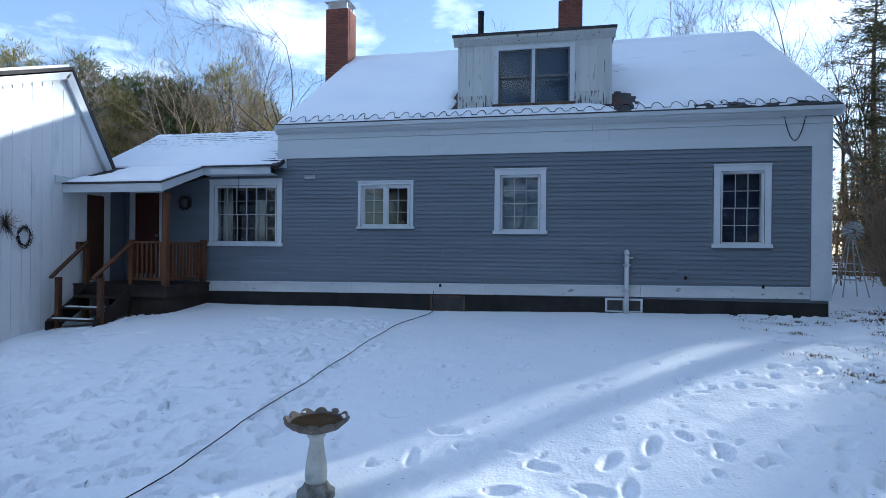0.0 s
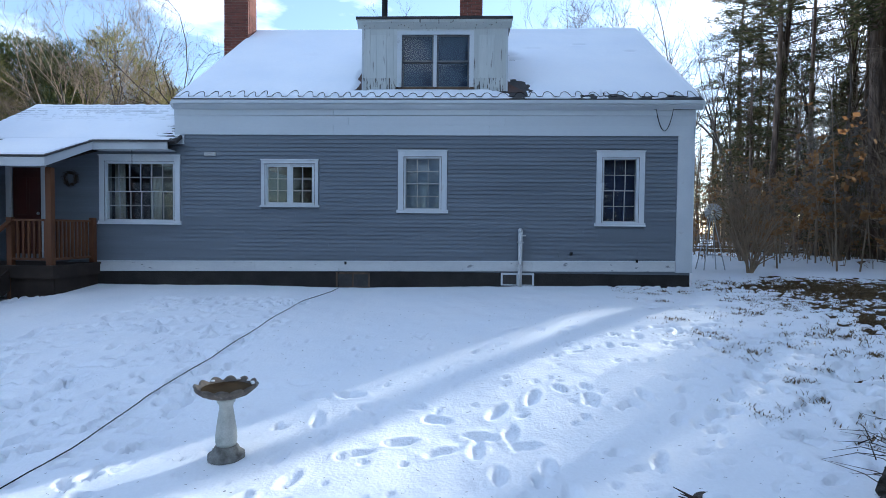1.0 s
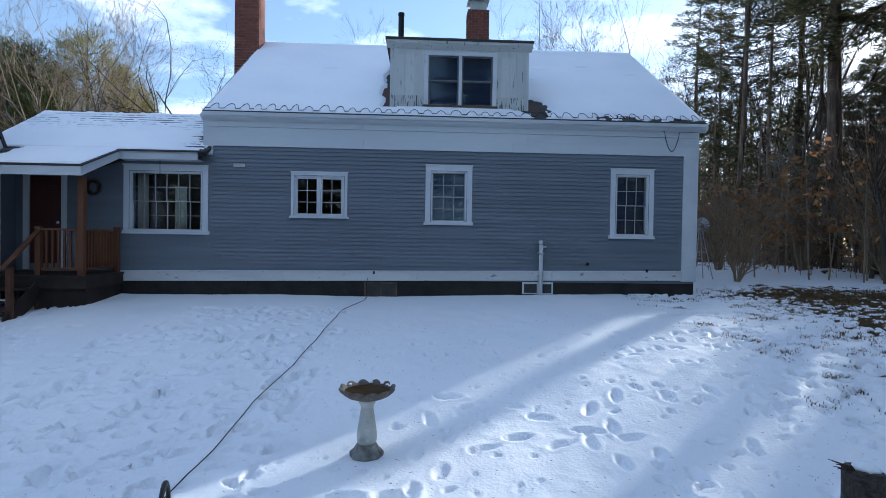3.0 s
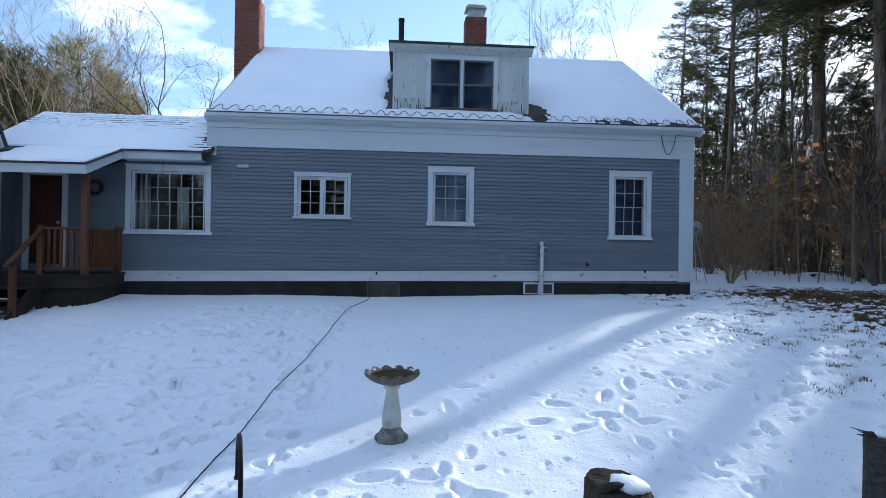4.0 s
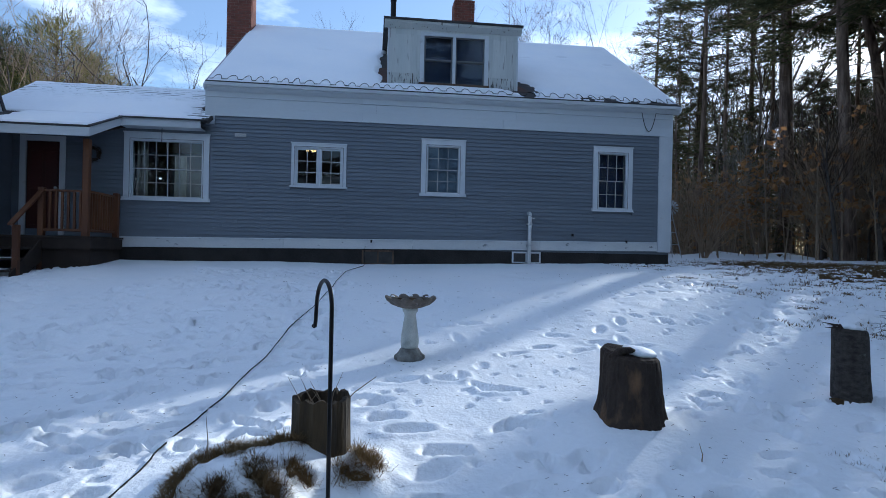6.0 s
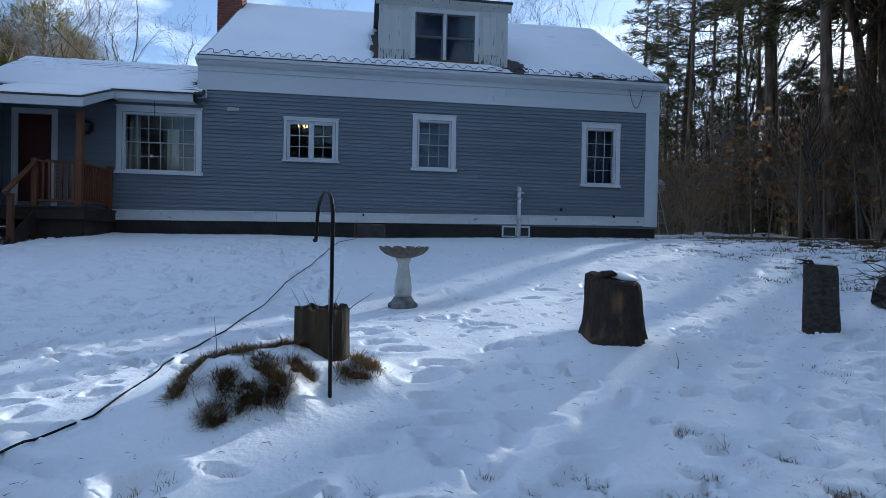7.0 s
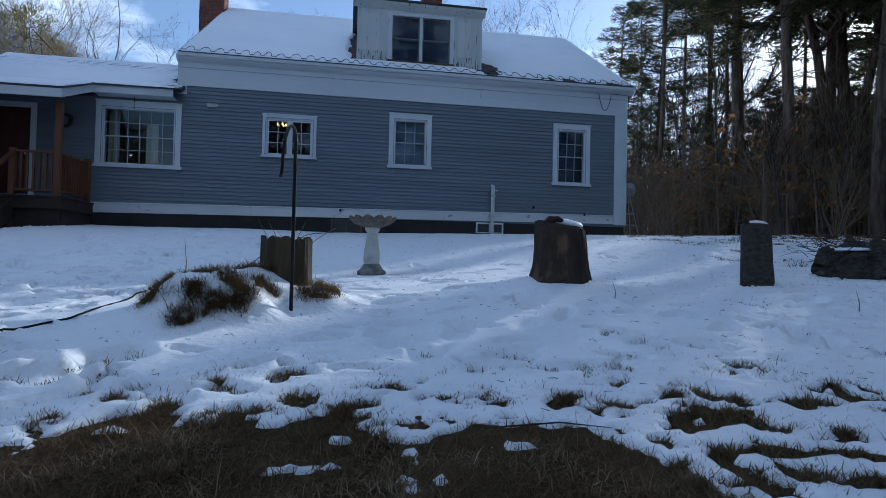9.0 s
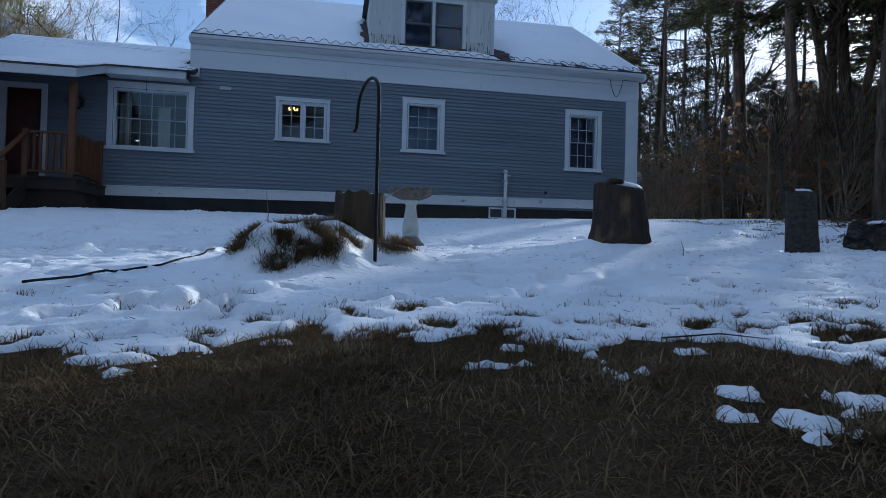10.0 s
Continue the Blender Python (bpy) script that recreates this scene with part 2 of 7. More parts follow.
def thin_mat(name, colours, glow=0.0, rough=0.85):
    """Blades and needles: every blade its own tone, some light passing through."""
    m = bpy.data.materials.new(name)
    m.use_nodes = True
    n, l = m.node_tree.nodes, m.node_tree.links
    b = n["Principled BSDF"]
    b.inputs["Roughness"].default_value = rough
    b.inputs["Specular IOR Level"].default_value = 0.1
    geo = n.new("ShaderNodeNewGeometry")
    ramp = n.new("ShaderNodeValToRGB")
    e = ramp.color_ramp.elements
    e[0].position, e[0].color = colours[0][0], (*colours[0][1], 1)
    e[1].position, e[1].color = colours[-1][0], (*colours[-1][1], 1)
    for p, c in colours[1:-1]:
        k = e.new(p)
        k.color = (*c, 1)
    # clumps drift together: large patches shift the tone
    big = n.new("ShaderNodeTexNoise")
    big.inputs["Scale"].default_value = 4.5
    l.new(geo.outputs["Position"], big.inputs["Vector"])
    add = n.new("ShaderNodeMath")
    add.operation = "MULTIPLY_ADD"
    add.inputs[1].default_value = 0.52
    l.new(geo.outputs["Random Per Island"], add.inputs[0])
    sub = n.new("ShaderNodeMapRange")
    sub.inputs["From Min"].default_value, sub.inputs["From Max"].default_value = 0.3, 0.7
    sub.inputs["To Max"].default_value = 0.48
    l.new(big.outputs["Fac"], sub.inputs["Value"])
    l.new(sub.outputs["Result"], add.inputs[2])
    l.new(add.outputs[0], ramp.inputs["Fac"])
    l.new(ramp.outputs["Color"], b.inputs["Base Color"])
    if glow:
        tr = n.new("ShaderNodeBsdfTranslucent")
        mx = n.new("ShaderNodeMixShader")
        mx.inputs["Fac"].default_value = glow
        l.new(ramp.outputs["Color"], tr.inputs["Color"])
        l.new(b.outputs["BSDF"], mx.inputs[1])
        l.new(tr.outputs["BSDF"], mx.inputs[2])
        l.new(mx.outputs["Shader"], n["Material Output"].inputs["Surface"])
    return m


GRASS = thin_mat("dead_lawn_grass", [(0.0, (0.045, 0.033, 0.018)), (0.3, (0.165, 0.105, 0.055)), (0.45, (0.13, 0.1, 0.048)), (0.55, (0.15, 0.1, 0.055)), (0.8, (0.26, 0.19, 0.11)), (1.0, (0.56, 0.45, 0.3))], 0.25)
DRYLEAF = thin_mat("dry_brown_leaves", [(0.0, (0.16, 0.075, 0.03)), (0.5, (0.30, 0.16, 0.07)), (1.0, (0.44, 0.28, 0.14))], 0.5)
STRAW = thin_mat("bleached_straw", [(0.0, (0.10, 0.06, 0.028)), (0.5, (0.2, 0.135, 0.065)), (1.0, (0.33, 0.25, 0.14))], 0.2)
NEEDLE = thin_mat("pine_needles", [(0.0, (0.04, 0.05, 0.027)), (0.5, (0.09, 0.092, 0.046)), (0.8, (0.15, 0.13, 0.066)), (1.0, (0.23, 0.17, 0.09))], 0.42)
# Sunlight and inner shade are mixed into these tones, pale yellow-olive to dark.
NEEDLE_LIT = thin_mat("sunlit_olive_needles", [(0.0, (0.07, 0.078, 0.026)), (0.45, (0.2, 0.185, 0.06)), (0.8, (0.36, 0.31, 0.125)), (1.0, (0.48, 0.40, 0.2))], 0.45)
NEEDLE_FIR = thin_mat("brown_green_needles", [(0.0, (0.06, 0.06, 0.03)), (0.5, (0.125, 0.115, 0.055)), (1.0, (0.22, 0.17, 0.09))], 0.5)
# Darker twig copy: the backlit look of hardwood crowns put into the colour.
DARKTWIG = mat("dark_twigs", (0.03, 0.022, 0.016), (0.065, 0.047, 0.034), 0.9, 0.4, 0.03, 0.0, vary=0.2, spec=0.1)
NEEDLE_MID = thin_mat("green_pine_needles", [(0.0, (0.038, 0.058, 0.026)), (0.5, (0.095, 0.115, 0.045)), (1.0, (0.22, 0.2, 0.08))], 0.4)


def glass_mat():
    m = bpy.data.materials.new("window_glass")
    m.use_nodes = True
    n, l = m.node_tree.nodes, m.node_tree.links
    n.clear()
    out = n.new("ShaderNodeOutputMaterial")
    mix = n.new("ShaderNodeMixShader")
    tr = n.new("ShaderNodeBsdfTransparent")
    tr.inputs["Color"].default_value = (0.86, 0.9, 0.9, 1)
    gl = n.new("ShaderNodeBsdfGlossy")
    gl.inputs["Roughness"].default_value = 0.015
    fr = n.new("ShaderNodeFresnel")
    fr.inputs["IOR"].default_value = 1.45
    co = n.new("ShaderNodeNewGeometry")
    no = n.new("ShaderNodeTexNoise")
    no.inputs["Scale"].default_value = 2.3
    bp = n.new("ShaderNodeBump")
    bp.inputs["Strength"].default_value, bp.inputs["Distance"].default_value = 0.06, 0.05
    l.new(co.outputs["Position"], no.inputs["Vector"])
    l.new(no.outputs["Fac"], bp.inputs["Height"])
    l.new(bp.outputs["Normal"], gl.inputs["Normal"])
    l.new(fr.outputs["Fac"], mix.inputs["Fac"])
    l.new(tr.outputs["BSDF"], mix.inputs[1])
    l.new(gl.outputs["BSDF"], mix.inputs[2])
    l.new(mix.outputs["Shader"], out.inputs["Surface"])
    return m


GLASS = glass_mat()


def glow_mat(name, colour, strength):
    m = bpy.data.materials.new(name)
    m.use_nodes = True
    b = m.node_tree.nodes["Principled BSDF"]
    b.inputs["Emission Color"].default_value = (*colour, 1)
    b.inputs["Emission Strength"].default_value = strength
    return m


BULB = glow_mat("warm_bulb", (1.0, 0.55, 0.14), 2.2)


# ---- mesh helpers ----
class Shape:
    """A mesh in the making: boxes, tubes and turned forms joined into one part."""

    def __init__(self):
        self.v, self.f = [], []

    def add(self, verts, faces):
        n = len(self.v)
        self.v.extend(verts)
        self.f.extend(tuple(i + n for i in f) for f in faces)
        return self

    def box(self, x0, x1, y0, y1, z0, z1):
        return self.add([(x0, y0, z0), (x1, y0, z0), (x1, y1, z0), (x0, y1, z0), (x0, y0, z1), (x1, y0, z1), (x1, y1, z1), (x0, y1, z1)],
                        [(3, 2, 1, 0), (4, 5, 6, 7), (0, 1, 5, 4), (1, 2, 6, 5), (2, 3, 7, 6), (3, 0, 4, 7)])

    def prism(self, ring, way):
        """A flat ring of points pushed along a vector."""
        n, w = len(ring), Vector(way)
        pts = [tuple(p) for p in ring] + [tuple(Vector(p) + w) for p in ring]
        return self.add(pts, [tuple(range(n))[::-1], tuple(range(n, 2 * n))] + [(i, (i + 1) % n, n + (i + 1) % n, n + i) for i in range(n)])

    def tube(self, pts, radii, n=8, capped=True):
        base = len(self.v)
        pts = [Vector(p) for p in pts]
        if isinstance(radii, (int, float)):
            radii = [radii] * len(pts)
        side = None
        for i, p in enumerate(pts):
            d = (pts[min(i + 1, len(pts) - 1)] - pts[max(i - 1, 0)]).normalized()
            if side is None:
                side = d.orthogonal().normalized()
            side = (side - d * side.dot(d)).normalized()
            other = d.cross(side)
            for k in range(n):
                a = 2 * math.pi * k / n
                self.v.append(tuple(p + (side * math.cos(a) + other * math.sin(a)) * radii[i]))
        for i in range(len(pts) - 1):
            for k in range(n):
                a, b = base + i * n + k, base + i * n + (k + 1) % n
                self.f.append((a, b, b + n, a + n))
        if capped:
            self.f.append(tuple(range(base, base + n))[::-1])
            last = base + (len(pts) - 1) * n
            self.f.append(tuple(range(last, last + n)))
        return self

    def lathe(self, profile, n=24, at=(0, 0, 0), wobble=None):
        """profile: (radius, height) from the bottom up; wobble(angle, height) scales the radius."""
        base = len(self.v)
        for r, z in profile:
            for k in range(n):
                a = 2 * math.pi * k / n
                s = r * (wobble(a, z) if wobble else 1)
                self.v.append((at[0] + s * math.cos(a), at[1] + s * math.sin(a), at[2] + z))
        for i in range(len(profile) - 1):
            for k in range(n):
                a, b = base + i * n + k, base + i * n + (k + 1) % n
                self.f.append((a, b, b + n, a + n))
        self.f.append(tuple(range(base, base + n))[::-1])
        last = base + (len(profile) - 1) * n
        self.f.append(tuple(range(last, last + n)))
        return self

    def mesh(self, name, smooth=False):
        me = bpy.data.meshes.new(name)
        me.from_pydata([tuple(p) for p in self.v], [], self.f)
        if smooth:
            me.polygons.foreach_set("use_smooth", [True] * len(me.polygons))
        me.update()
        return me


def under(ob, parent):
    """Hang a part on its thing without moving it."""
    ob.parent = parent
    ob.matrix_parent_inverse = parent.matrix_basis.inverted()
    return ob


def part(name, shape, material, parent=None, label="", bevel=0.0, smooth=False):
    me = shape if isinstance(shape, bpy.types.Mesh) else shape.mesh(name, smooth)
    if material and not me.materials:
        me.materials.append(material)
    ob = new(name, me)
    if bevel:
        b = ob.modifiers.new("bevel", "BEVEL")
        b.width, b.segments, b.limit_method = bevel, 2, "ANGLE"
    if parent:
        under(ob, parent)
    return tagged(ob, label)


def thing(name, at, label, category, group="", kind=""):
    e = new(name)
    e.location = at
    e.empty_display_size = 0.2
    return tagged(e, label, category, group, kind)


UNIT = Shape().box(-0.5, 0.5, -0.5, 0.5, -0.5, 0.5).mesh("unit_block")


def block_mesh(material):
    me = UNIT.copy()
    me.materials.append(material)
    return me


def piece(name, me, parent, x0, x1, y0, y1, z0, z1, tilt=0.0):
    """A small piece on shared mesh data, stretched to its size."""
    ob = new(name, me)
    ob.location = ((x0 + x1) / 2, (y0 + y1) / 2, (z0 + z1) / 2)
    ob.scale = (x1 - x0, y1 - y0, z1 - z0)
    ob.rotation_euler = (0, tilt, 0)
    return under(ob, parent)


# ---- lie of the land ----
def vnoise(x, y, s, seed=0):
    x, y = np.asarray(x, float) / s, np.asarray(y, float) / s
    i, j = np.floor(x), np.floor(y)
    u, v = x - i, y - j
    u, v = u * u * (3 - 2 * u), v * v * (3 - 2 * v)

    def h(a, b):
        k = np.sin(a * 127.1 + b * 311.7 + seed * 74.7) * 43758.5453
        return k - np.floor(k)

    return (h(i, j) * (1 - u) + h(i + 1, j) * u) * (1 - v) + (h(i, j + 1) * (1 - u) + h(i + 1, j + 1) * u) * v


def fbm(x, y, s, seed=0, octaves=4):
    t, a, k = 0, 0.5, 0
    for o in range(octaves):
        t, k = t + a * vnoise(x, y, s / 2**o, seed + o), k + a
        a *= 0.55
    return t / k


RISE_Y = [-400, -60, -10, -3, -1.3, -0.5, 0.35, 1.5, 3.2, 3.8, 4.9, 7, 10, 12, 18, 40, 400]
RISE_Z = [-8, -1.5, -0.6, -0.34, -0.26, -0.18, -0.02, 0.05, 0.09, 0.14, 0.36, 0.62, 0.87, 1.05, 1.25, 1.3, 1.5]


def land(x, y):
    """Height of the snow's even surface: the lawn climbs from the grass to the house."""
    x, y = np.asarray(x, float), np.asarray(y, float)
    z = sum(np.interp(y + d, RISE_Y, RISE_Z) for d in (-0.5, -0.25, 0, 0.25, 0.5)) / 5
    right = np.interp(y, [-3, -1, 0, 2, 4, 7, 10, 14], [0.01, 0.03, 0.02, 0.02, 0.04, 0.04, 0.02, 0])
    left = np.interp(y, [-3, -1, 0, 2, 4, 6, 8], [0.01, 0.03, 0.02, 0.03, 0.03, 0.01, 0])
    dx = np.clip(x + 1.8, -9, 9)
    z = z + np.where(dx > 0, right, left) * dx
    z = z - 0.1 * np.clip(-7.4 - x, 0, 3) * np.clip((y - 5.5) / 1.5, 0, 1)
    z = z + 0.22 * np.exp(-(((x + 2.84) / 0.34) ** 4) - ((y - 0.47) / 0.3) ** 4) + 0.1 * np.exp(-(((x + 2.36) / 0.26) ** 4) - ((y - 0.66) / 0.26) ** 4)
    z = z + 0.125 * np.exp(-(((x + 0.55) / 0.5) ** 2) - ((y - 1.1) / 0.45) ** 2)
    z = z + 0.22 * np.exp(-(((x - 9.6) / 1.0) ** 2) - ((y - 15.6) / 0.5) ** 2) + 0.2 * np.exp(-(((x - 11.6) / 0.9) ** 2) - ((y - 15.2) / 0.5) ** 2)
    z = z + 0.1 * np.exp(-(((x + 2.84) / 0.42) ** 4) - ((y - 0.47) / 0.38) ** 4) * (fbm(x, y, 0.12, 5) - 0.45)
    z = z + 0.05 * (fbm(x, y, 2.2, 3) - 0.5) + 0.012 * (fbm(x, y, 0.35, 9) - 0.5)
    return z


EDGE_X = [-9, -5, -3.5, -3.35, -3.12, -3.0, -2.8, -2.6, -2.35, -2.1, -2.0, -1.9, -1.8, -1.6, -1.35, -1.2, -1.05, -0.8, 0.2, 3, 9]
EDGE_Y = [-0.95, -1.05, -1.12, -1.06, -1.3, -1.12, -0.99, -1.04, -1.05, -0.98, -1.12, -1.45, -1.2, -1.17, -1.2, -1.58, -1.95, -2.3, -2.7, -3.1, -3.6]


# gaps in the mound's snow where dead grass shows: place and half widths
POCKETS = [(-2.72, 0.34, 0.055, 0.06), (-2.785, 0.185, 0.07, 0.05), (-2.884, 0.25, 0.028, 0.06), (-2.63, 0.265, 0.05, 0.035), (-2.55, 0.42, 0.06, 0.04), (-2.655, 0.2, 0.03, 0.022), (-2.905, 0.135, 0.045, 0.03),
           (-3.11, 0.29, 0.04, 0.06), (-3.08, 0.4, 0.04, 0.07), (-3.0, 0.51, 0.05, 0.05), (-2.88, 0.56, 0.07, 0.035), (-2.75, 0.6, 0.06, 0.035), (-2.64, 0.62, 0.05, 0.04), (-2.2, 0.64, 0.04, 0.06), (-2.32, 0.54, 0.03, 0.03), (-2.24, 0.5, 0.05, 0.035)]


# thin spots in the near snow with a grass tuft in each: place and radius
TUFTS = [(-1.01, -0.81, 0.04), (-0.85, -1.0, 0.045), (-0.71, -1.11, 0.03), (-0.46, -1.17, 0.06), (-0.96, -1.21, 0.055), (-0.82, -1.22, 0.03), (-0.77, -1.41, 0.045), (-0.6, -1.44, 0.04), (-1.05, -1.5, 0.05), (-1.26, -0.98, 0.055),
         # The first spot below is a dark snow dent, filled in as a tuft.
         (-0.39, -0.74, 0.05), (-0.93, -1.51, 0.03), (-0.7, -1.59, 0.03), (-1.21, -1.56, 0.03), (-1.21, -1.66, 0.05), (-1.14, -1.7, 0.05), (-1.04, -1.66, 0.035), (-0.92, -1.71, 0.085), (-0.78, -1.74, 0.04), (-1.18, -1.1, 0.05), (-0.3, -1.3, 0.05), (-0.2, -1.0, 0.04),
         (-2.57, -0.67, 0.03), (-2.31, -0.63, 0.035), (-2.71, -0.86, 0.03), (-2.52, -1.0, 0.05), (-2.35, -0.97, 0.045), (-2.24, -0.87, 0.065), (-3.01, -0.98, 0.05), (-2.87, -0.8, 0.035), (-2.09, -0.99, 0.08), (-2.72, -0.97, 0.08), (-1.75, -0.95, 0.05), (-1.55, -1.0, 0.06), (-1.9, -0.8, 0.03)]


def bareness(x, y):
    """Over 0 where the grass lies bare, under 0 where snow covers it (about metres from the edge)."""
    x, y = np.asarray(x, float), np.asarray(y, float)
    n = fbm(x, y, 0.5, 21) - 0.5
    d = np.interp(x, EDGE_X, EDGE_Y) - y + 0.3 * n + 0.4 * (fbm(x, y, 0.12, 23) - 0.5)
    for cx, cy, r in ((-2.09, -1.3, 0.012), (-2.19, -1.44, 0.012), (-1.9, -1.55, 0.02), (-1.61, -1.36, 0.012), (-1.72, -1.77, 0.025), (-1.82, -1.9, 0.035), (-1.72, -1.95, 0.03), (-1.5, -1.85, 0.035), (-1.26, -1.92, 0.05)):
        d = np.minimum(d, 0.9 * (np.hypot((x - cx), (y - cy) * 1.3) - r) + 0.022 + 0.1 * n + 0.2 * (fbm(x, y, 0.05, 24) - 0.5))
    thin = fbm(x, y, 0.13, 33) - 0.795 + 0.14 * np.clip((-y - 0.55) / 0.5, -2, 1)
    d = np.maximum(d, np.where(y < -0.2, thin, -1))
    wood = np.clip((x - 3.0) / 4, 0, 1) * np.clip((y - 3.0) / 3.5, 0, 1) * np.clip((11.5 - y) / 2, 0, 1)
    d = np.maximum(d, np.where(wood > 0, 0.65 * fbm(x, y * 1.6, 0.16, 45) + 0.35 * fbm(x, y, 1.4, 46) - 0.655 + 0.31 * wood, -1))
    far = np.clip((np.hypot(x - 2, y - 4) - 16) / 6, 0, 1)
    d = np.maximum(d, np.where(far > 0, fbm(x, y, 3.0, 51) - 0.8 + 0.34 * far, -1))
    corner = 0.14 - np.hypot((x - 6.0) / 2.0, (y - 9.95) / 0.42) * 0.25 + 0.5 * n
    d = np.maximum(d, corner)
    for cx, cy, r in TUFTS:
        d = np.maximum(d, 0.9 * (0.5 * r - np.hypot(x - cx, (y - cy) * 1.4)) + 0.16 * (fbm(x, y, 0.05, 65) - 0.5))
    for cx, cy, rx, ry in POCKETS:
        d = np.maximum(d, 0.2 * (0.68 - np.hypot((x - cx) / rx, (y - cy) / ry)) + 0.2 * (fbm(x, y, 0.05, 63) - 0.5))
    return d


def snow_depth(x, y):
    """Thin at the grass, deeper up the lawn."""
    x, y = np.asarray(x, float), np.asarray(y, float)
    mound = np.exp(-(((x + 2.84) / 0.5) ** 4) - ((y - 0.47) / 0.45) ** 4)
    return 0.017 + 0.125 * np.clip((y + 1.0) / 1.3, 0, 1) * (1 - 0.8 * mound) * np.clip((6.0 - x) / 2.5, 0.05, 1)


def graded(stops):
    """Grid lines between (place, step) stops, the step changing evenly."""
    out = [stops[0][0]]
    for (a, s), (b, t) in zip(stops, stops[1:]):
        while out[-1] < b - 1e-6:
            k = (out[-1] - a) / (b - a)
            out.append(min(b, out[-1] + s + (t - s) * k))
    return np.array(out)


def sheet(name, xs, ys, z, material):
    """A height sheet over grid lines, as one smooth mesh."""
    nx, ny = len(xs), len(ys)
    gx, gy = np.meshgrid(xs, ys)
    co = np.stack([gx, gy, z], -1).reshape(-1, 3).astype(np.float32)
    i = (np.arange(ny - 1)[:, None] * nx + np.arange(nx - 1)[None, :]).reshape(-1)
    loops = np.stack([i, i + 1, i + 1 + nx, i + nx], -1).reshape(-1).astype(np.int32)
    me = bpy.data.meshes.new(name)
    me.vertices.add(len(co))
    me.vertices.foreach_set("co", co.reshape(-1))
    me.loops.add(len(loops))
    me.loops.foreach_set("vertex_index", loops)
    me.polygons.add(len(i))
    me.polygons.foreach_set("loop_start", np.arange(len(i), dtype=np.int32) * 4)
    me.polygons.foreach_set("use_smooth", np.ones(len(i), bool))
    me.update(calc_edges=True)
    me.validate()
    me.materials.append(material)
    return new(name, me)


gxs = graded([(-600, 60), (-60, 5), (-12, 0.3), (-4, 0.15), (3, 0.15), (10, 0.4), (60, 5), (600, 60)])
gys = graded([(-600, 60), (-40, 4), (-6, 0.3), (-3, 0.08), (2, 0.12), (12, 0.4), (60, 5), (600, 60)])
GX, GY = np.meshgrid(gxs, gys)
soil_z = land(GX, GY) - snow_depth(GX, GY) + 0.012 * (fbm(GX, GY, 0.25, 71) - 0.5)
ground = sheet("ground", gxs, gys, soil_z, SOIL)
tagged(ground, "dark bare soil and matted dead grass under the snow", "ground", kind="structure")

sxs = graded([(-600, 60), (-60, 4), (-12, 0.2), (-8, 0.045), (-4, 0.025), (-0.5, 0.025), (3, 0.04), (6, 0.07), (9, 0.11), (14, 0.4), (60, 4), (600, 60)])
sys_ = graded([(-600, 60), (-40, 4), (-6, 0.25), (-2.7, 0.06), (-2.2, 0.02), (-1.5, 0.02), (0.5, 0.026), (4, 0.036), (8, 0.06), (10, 0.09), (14, 0.4), (60, 4), (600, 60)])
SX, SY = np.meshgrid(sxs, sys_)
snow_z = land(SX, SY)
prints = random.Random(5)


def footprint(x, y, turn, depth=0.055, long=0.15, wide=0.062):
    """Press one boot mark into the snow, with the lip that it throws up."""
    i0, i1 = np.searchsorted(sxs, [x - 0.3, x + 0.3])
    j0, j1 = np.searchsorted(sys_, [y - 0.3, y + 0.3])
    dx, dy = SX[j0:j1, i0:i1] - x, SY[j0:j1, i0:i1] - y
    c, s = math.cos(turn), math.sin(turn)
    u, v = (dx * c + dy * s) / long, (-dx * s + dy * c) / wide
    r = np.sqrt(u * u + v * v) + 0.4 * (vnoise(dx + x, dy + y, 0.08, 81) - 0.5) + 0.2 * (vnoise(dx + x, dy + y, 0.03, 83) - 0.5)
    snow_z[j0:j1, i0:i1] += -depth / (1 + np.exp((r - 0.85) * 12)) + 0.22 * depth * np.exp(-(((r - 1.35) / 0.3) ** 2))


def trail(x0, y0, x1, y1, stride=0.36, sway=0.1, depth=0.055):
    d = math.hypot(x1 - x0, y1 - y0)
    a = math.atan2(y1 - y0, x1 - x0)
    for k in range(int(d / stride)):
        t = (k + 0.5) * stride / d
        o = sway * (1 if k % 2 else -1) + prints.gauss(0, 0.04)
        footprint(x0 + (x1 - x0) * t - math.sin(a) * o, y0 + (y1 - y0) * t + math.cos(a) * o, a + prints.gauss(0, 0.25), depth * prints.uniform(0.45, 1.1))


for k in range(760):
    fx, fy = prints.uniform(-9.0, -2.6), prints.uniform(0.9, 8.8)
    if fbm(fx, fy, 1.6, 91) > 0.38:
        footprint(fx, fy, prints.gauss(0.1, 0.6), prints.uniform(0.055, 0.1), prints.uniform(0.08, 0.14), prints.uniform(0.04, 0.06))
for k in range(210):
    fx, fy = prints.uniform(0.2, 4.6), prints.uniform(1.2, 6.6)
    if fbm(fx, fy, 1.2, 95) > 0.45:
        footprint(fx, fy, prints.uniform(0, 3.14), prints.uniform(0.03, 0.07), prints.uniform(0.06, 0.13), prints.uniform(0.035, 0.06))
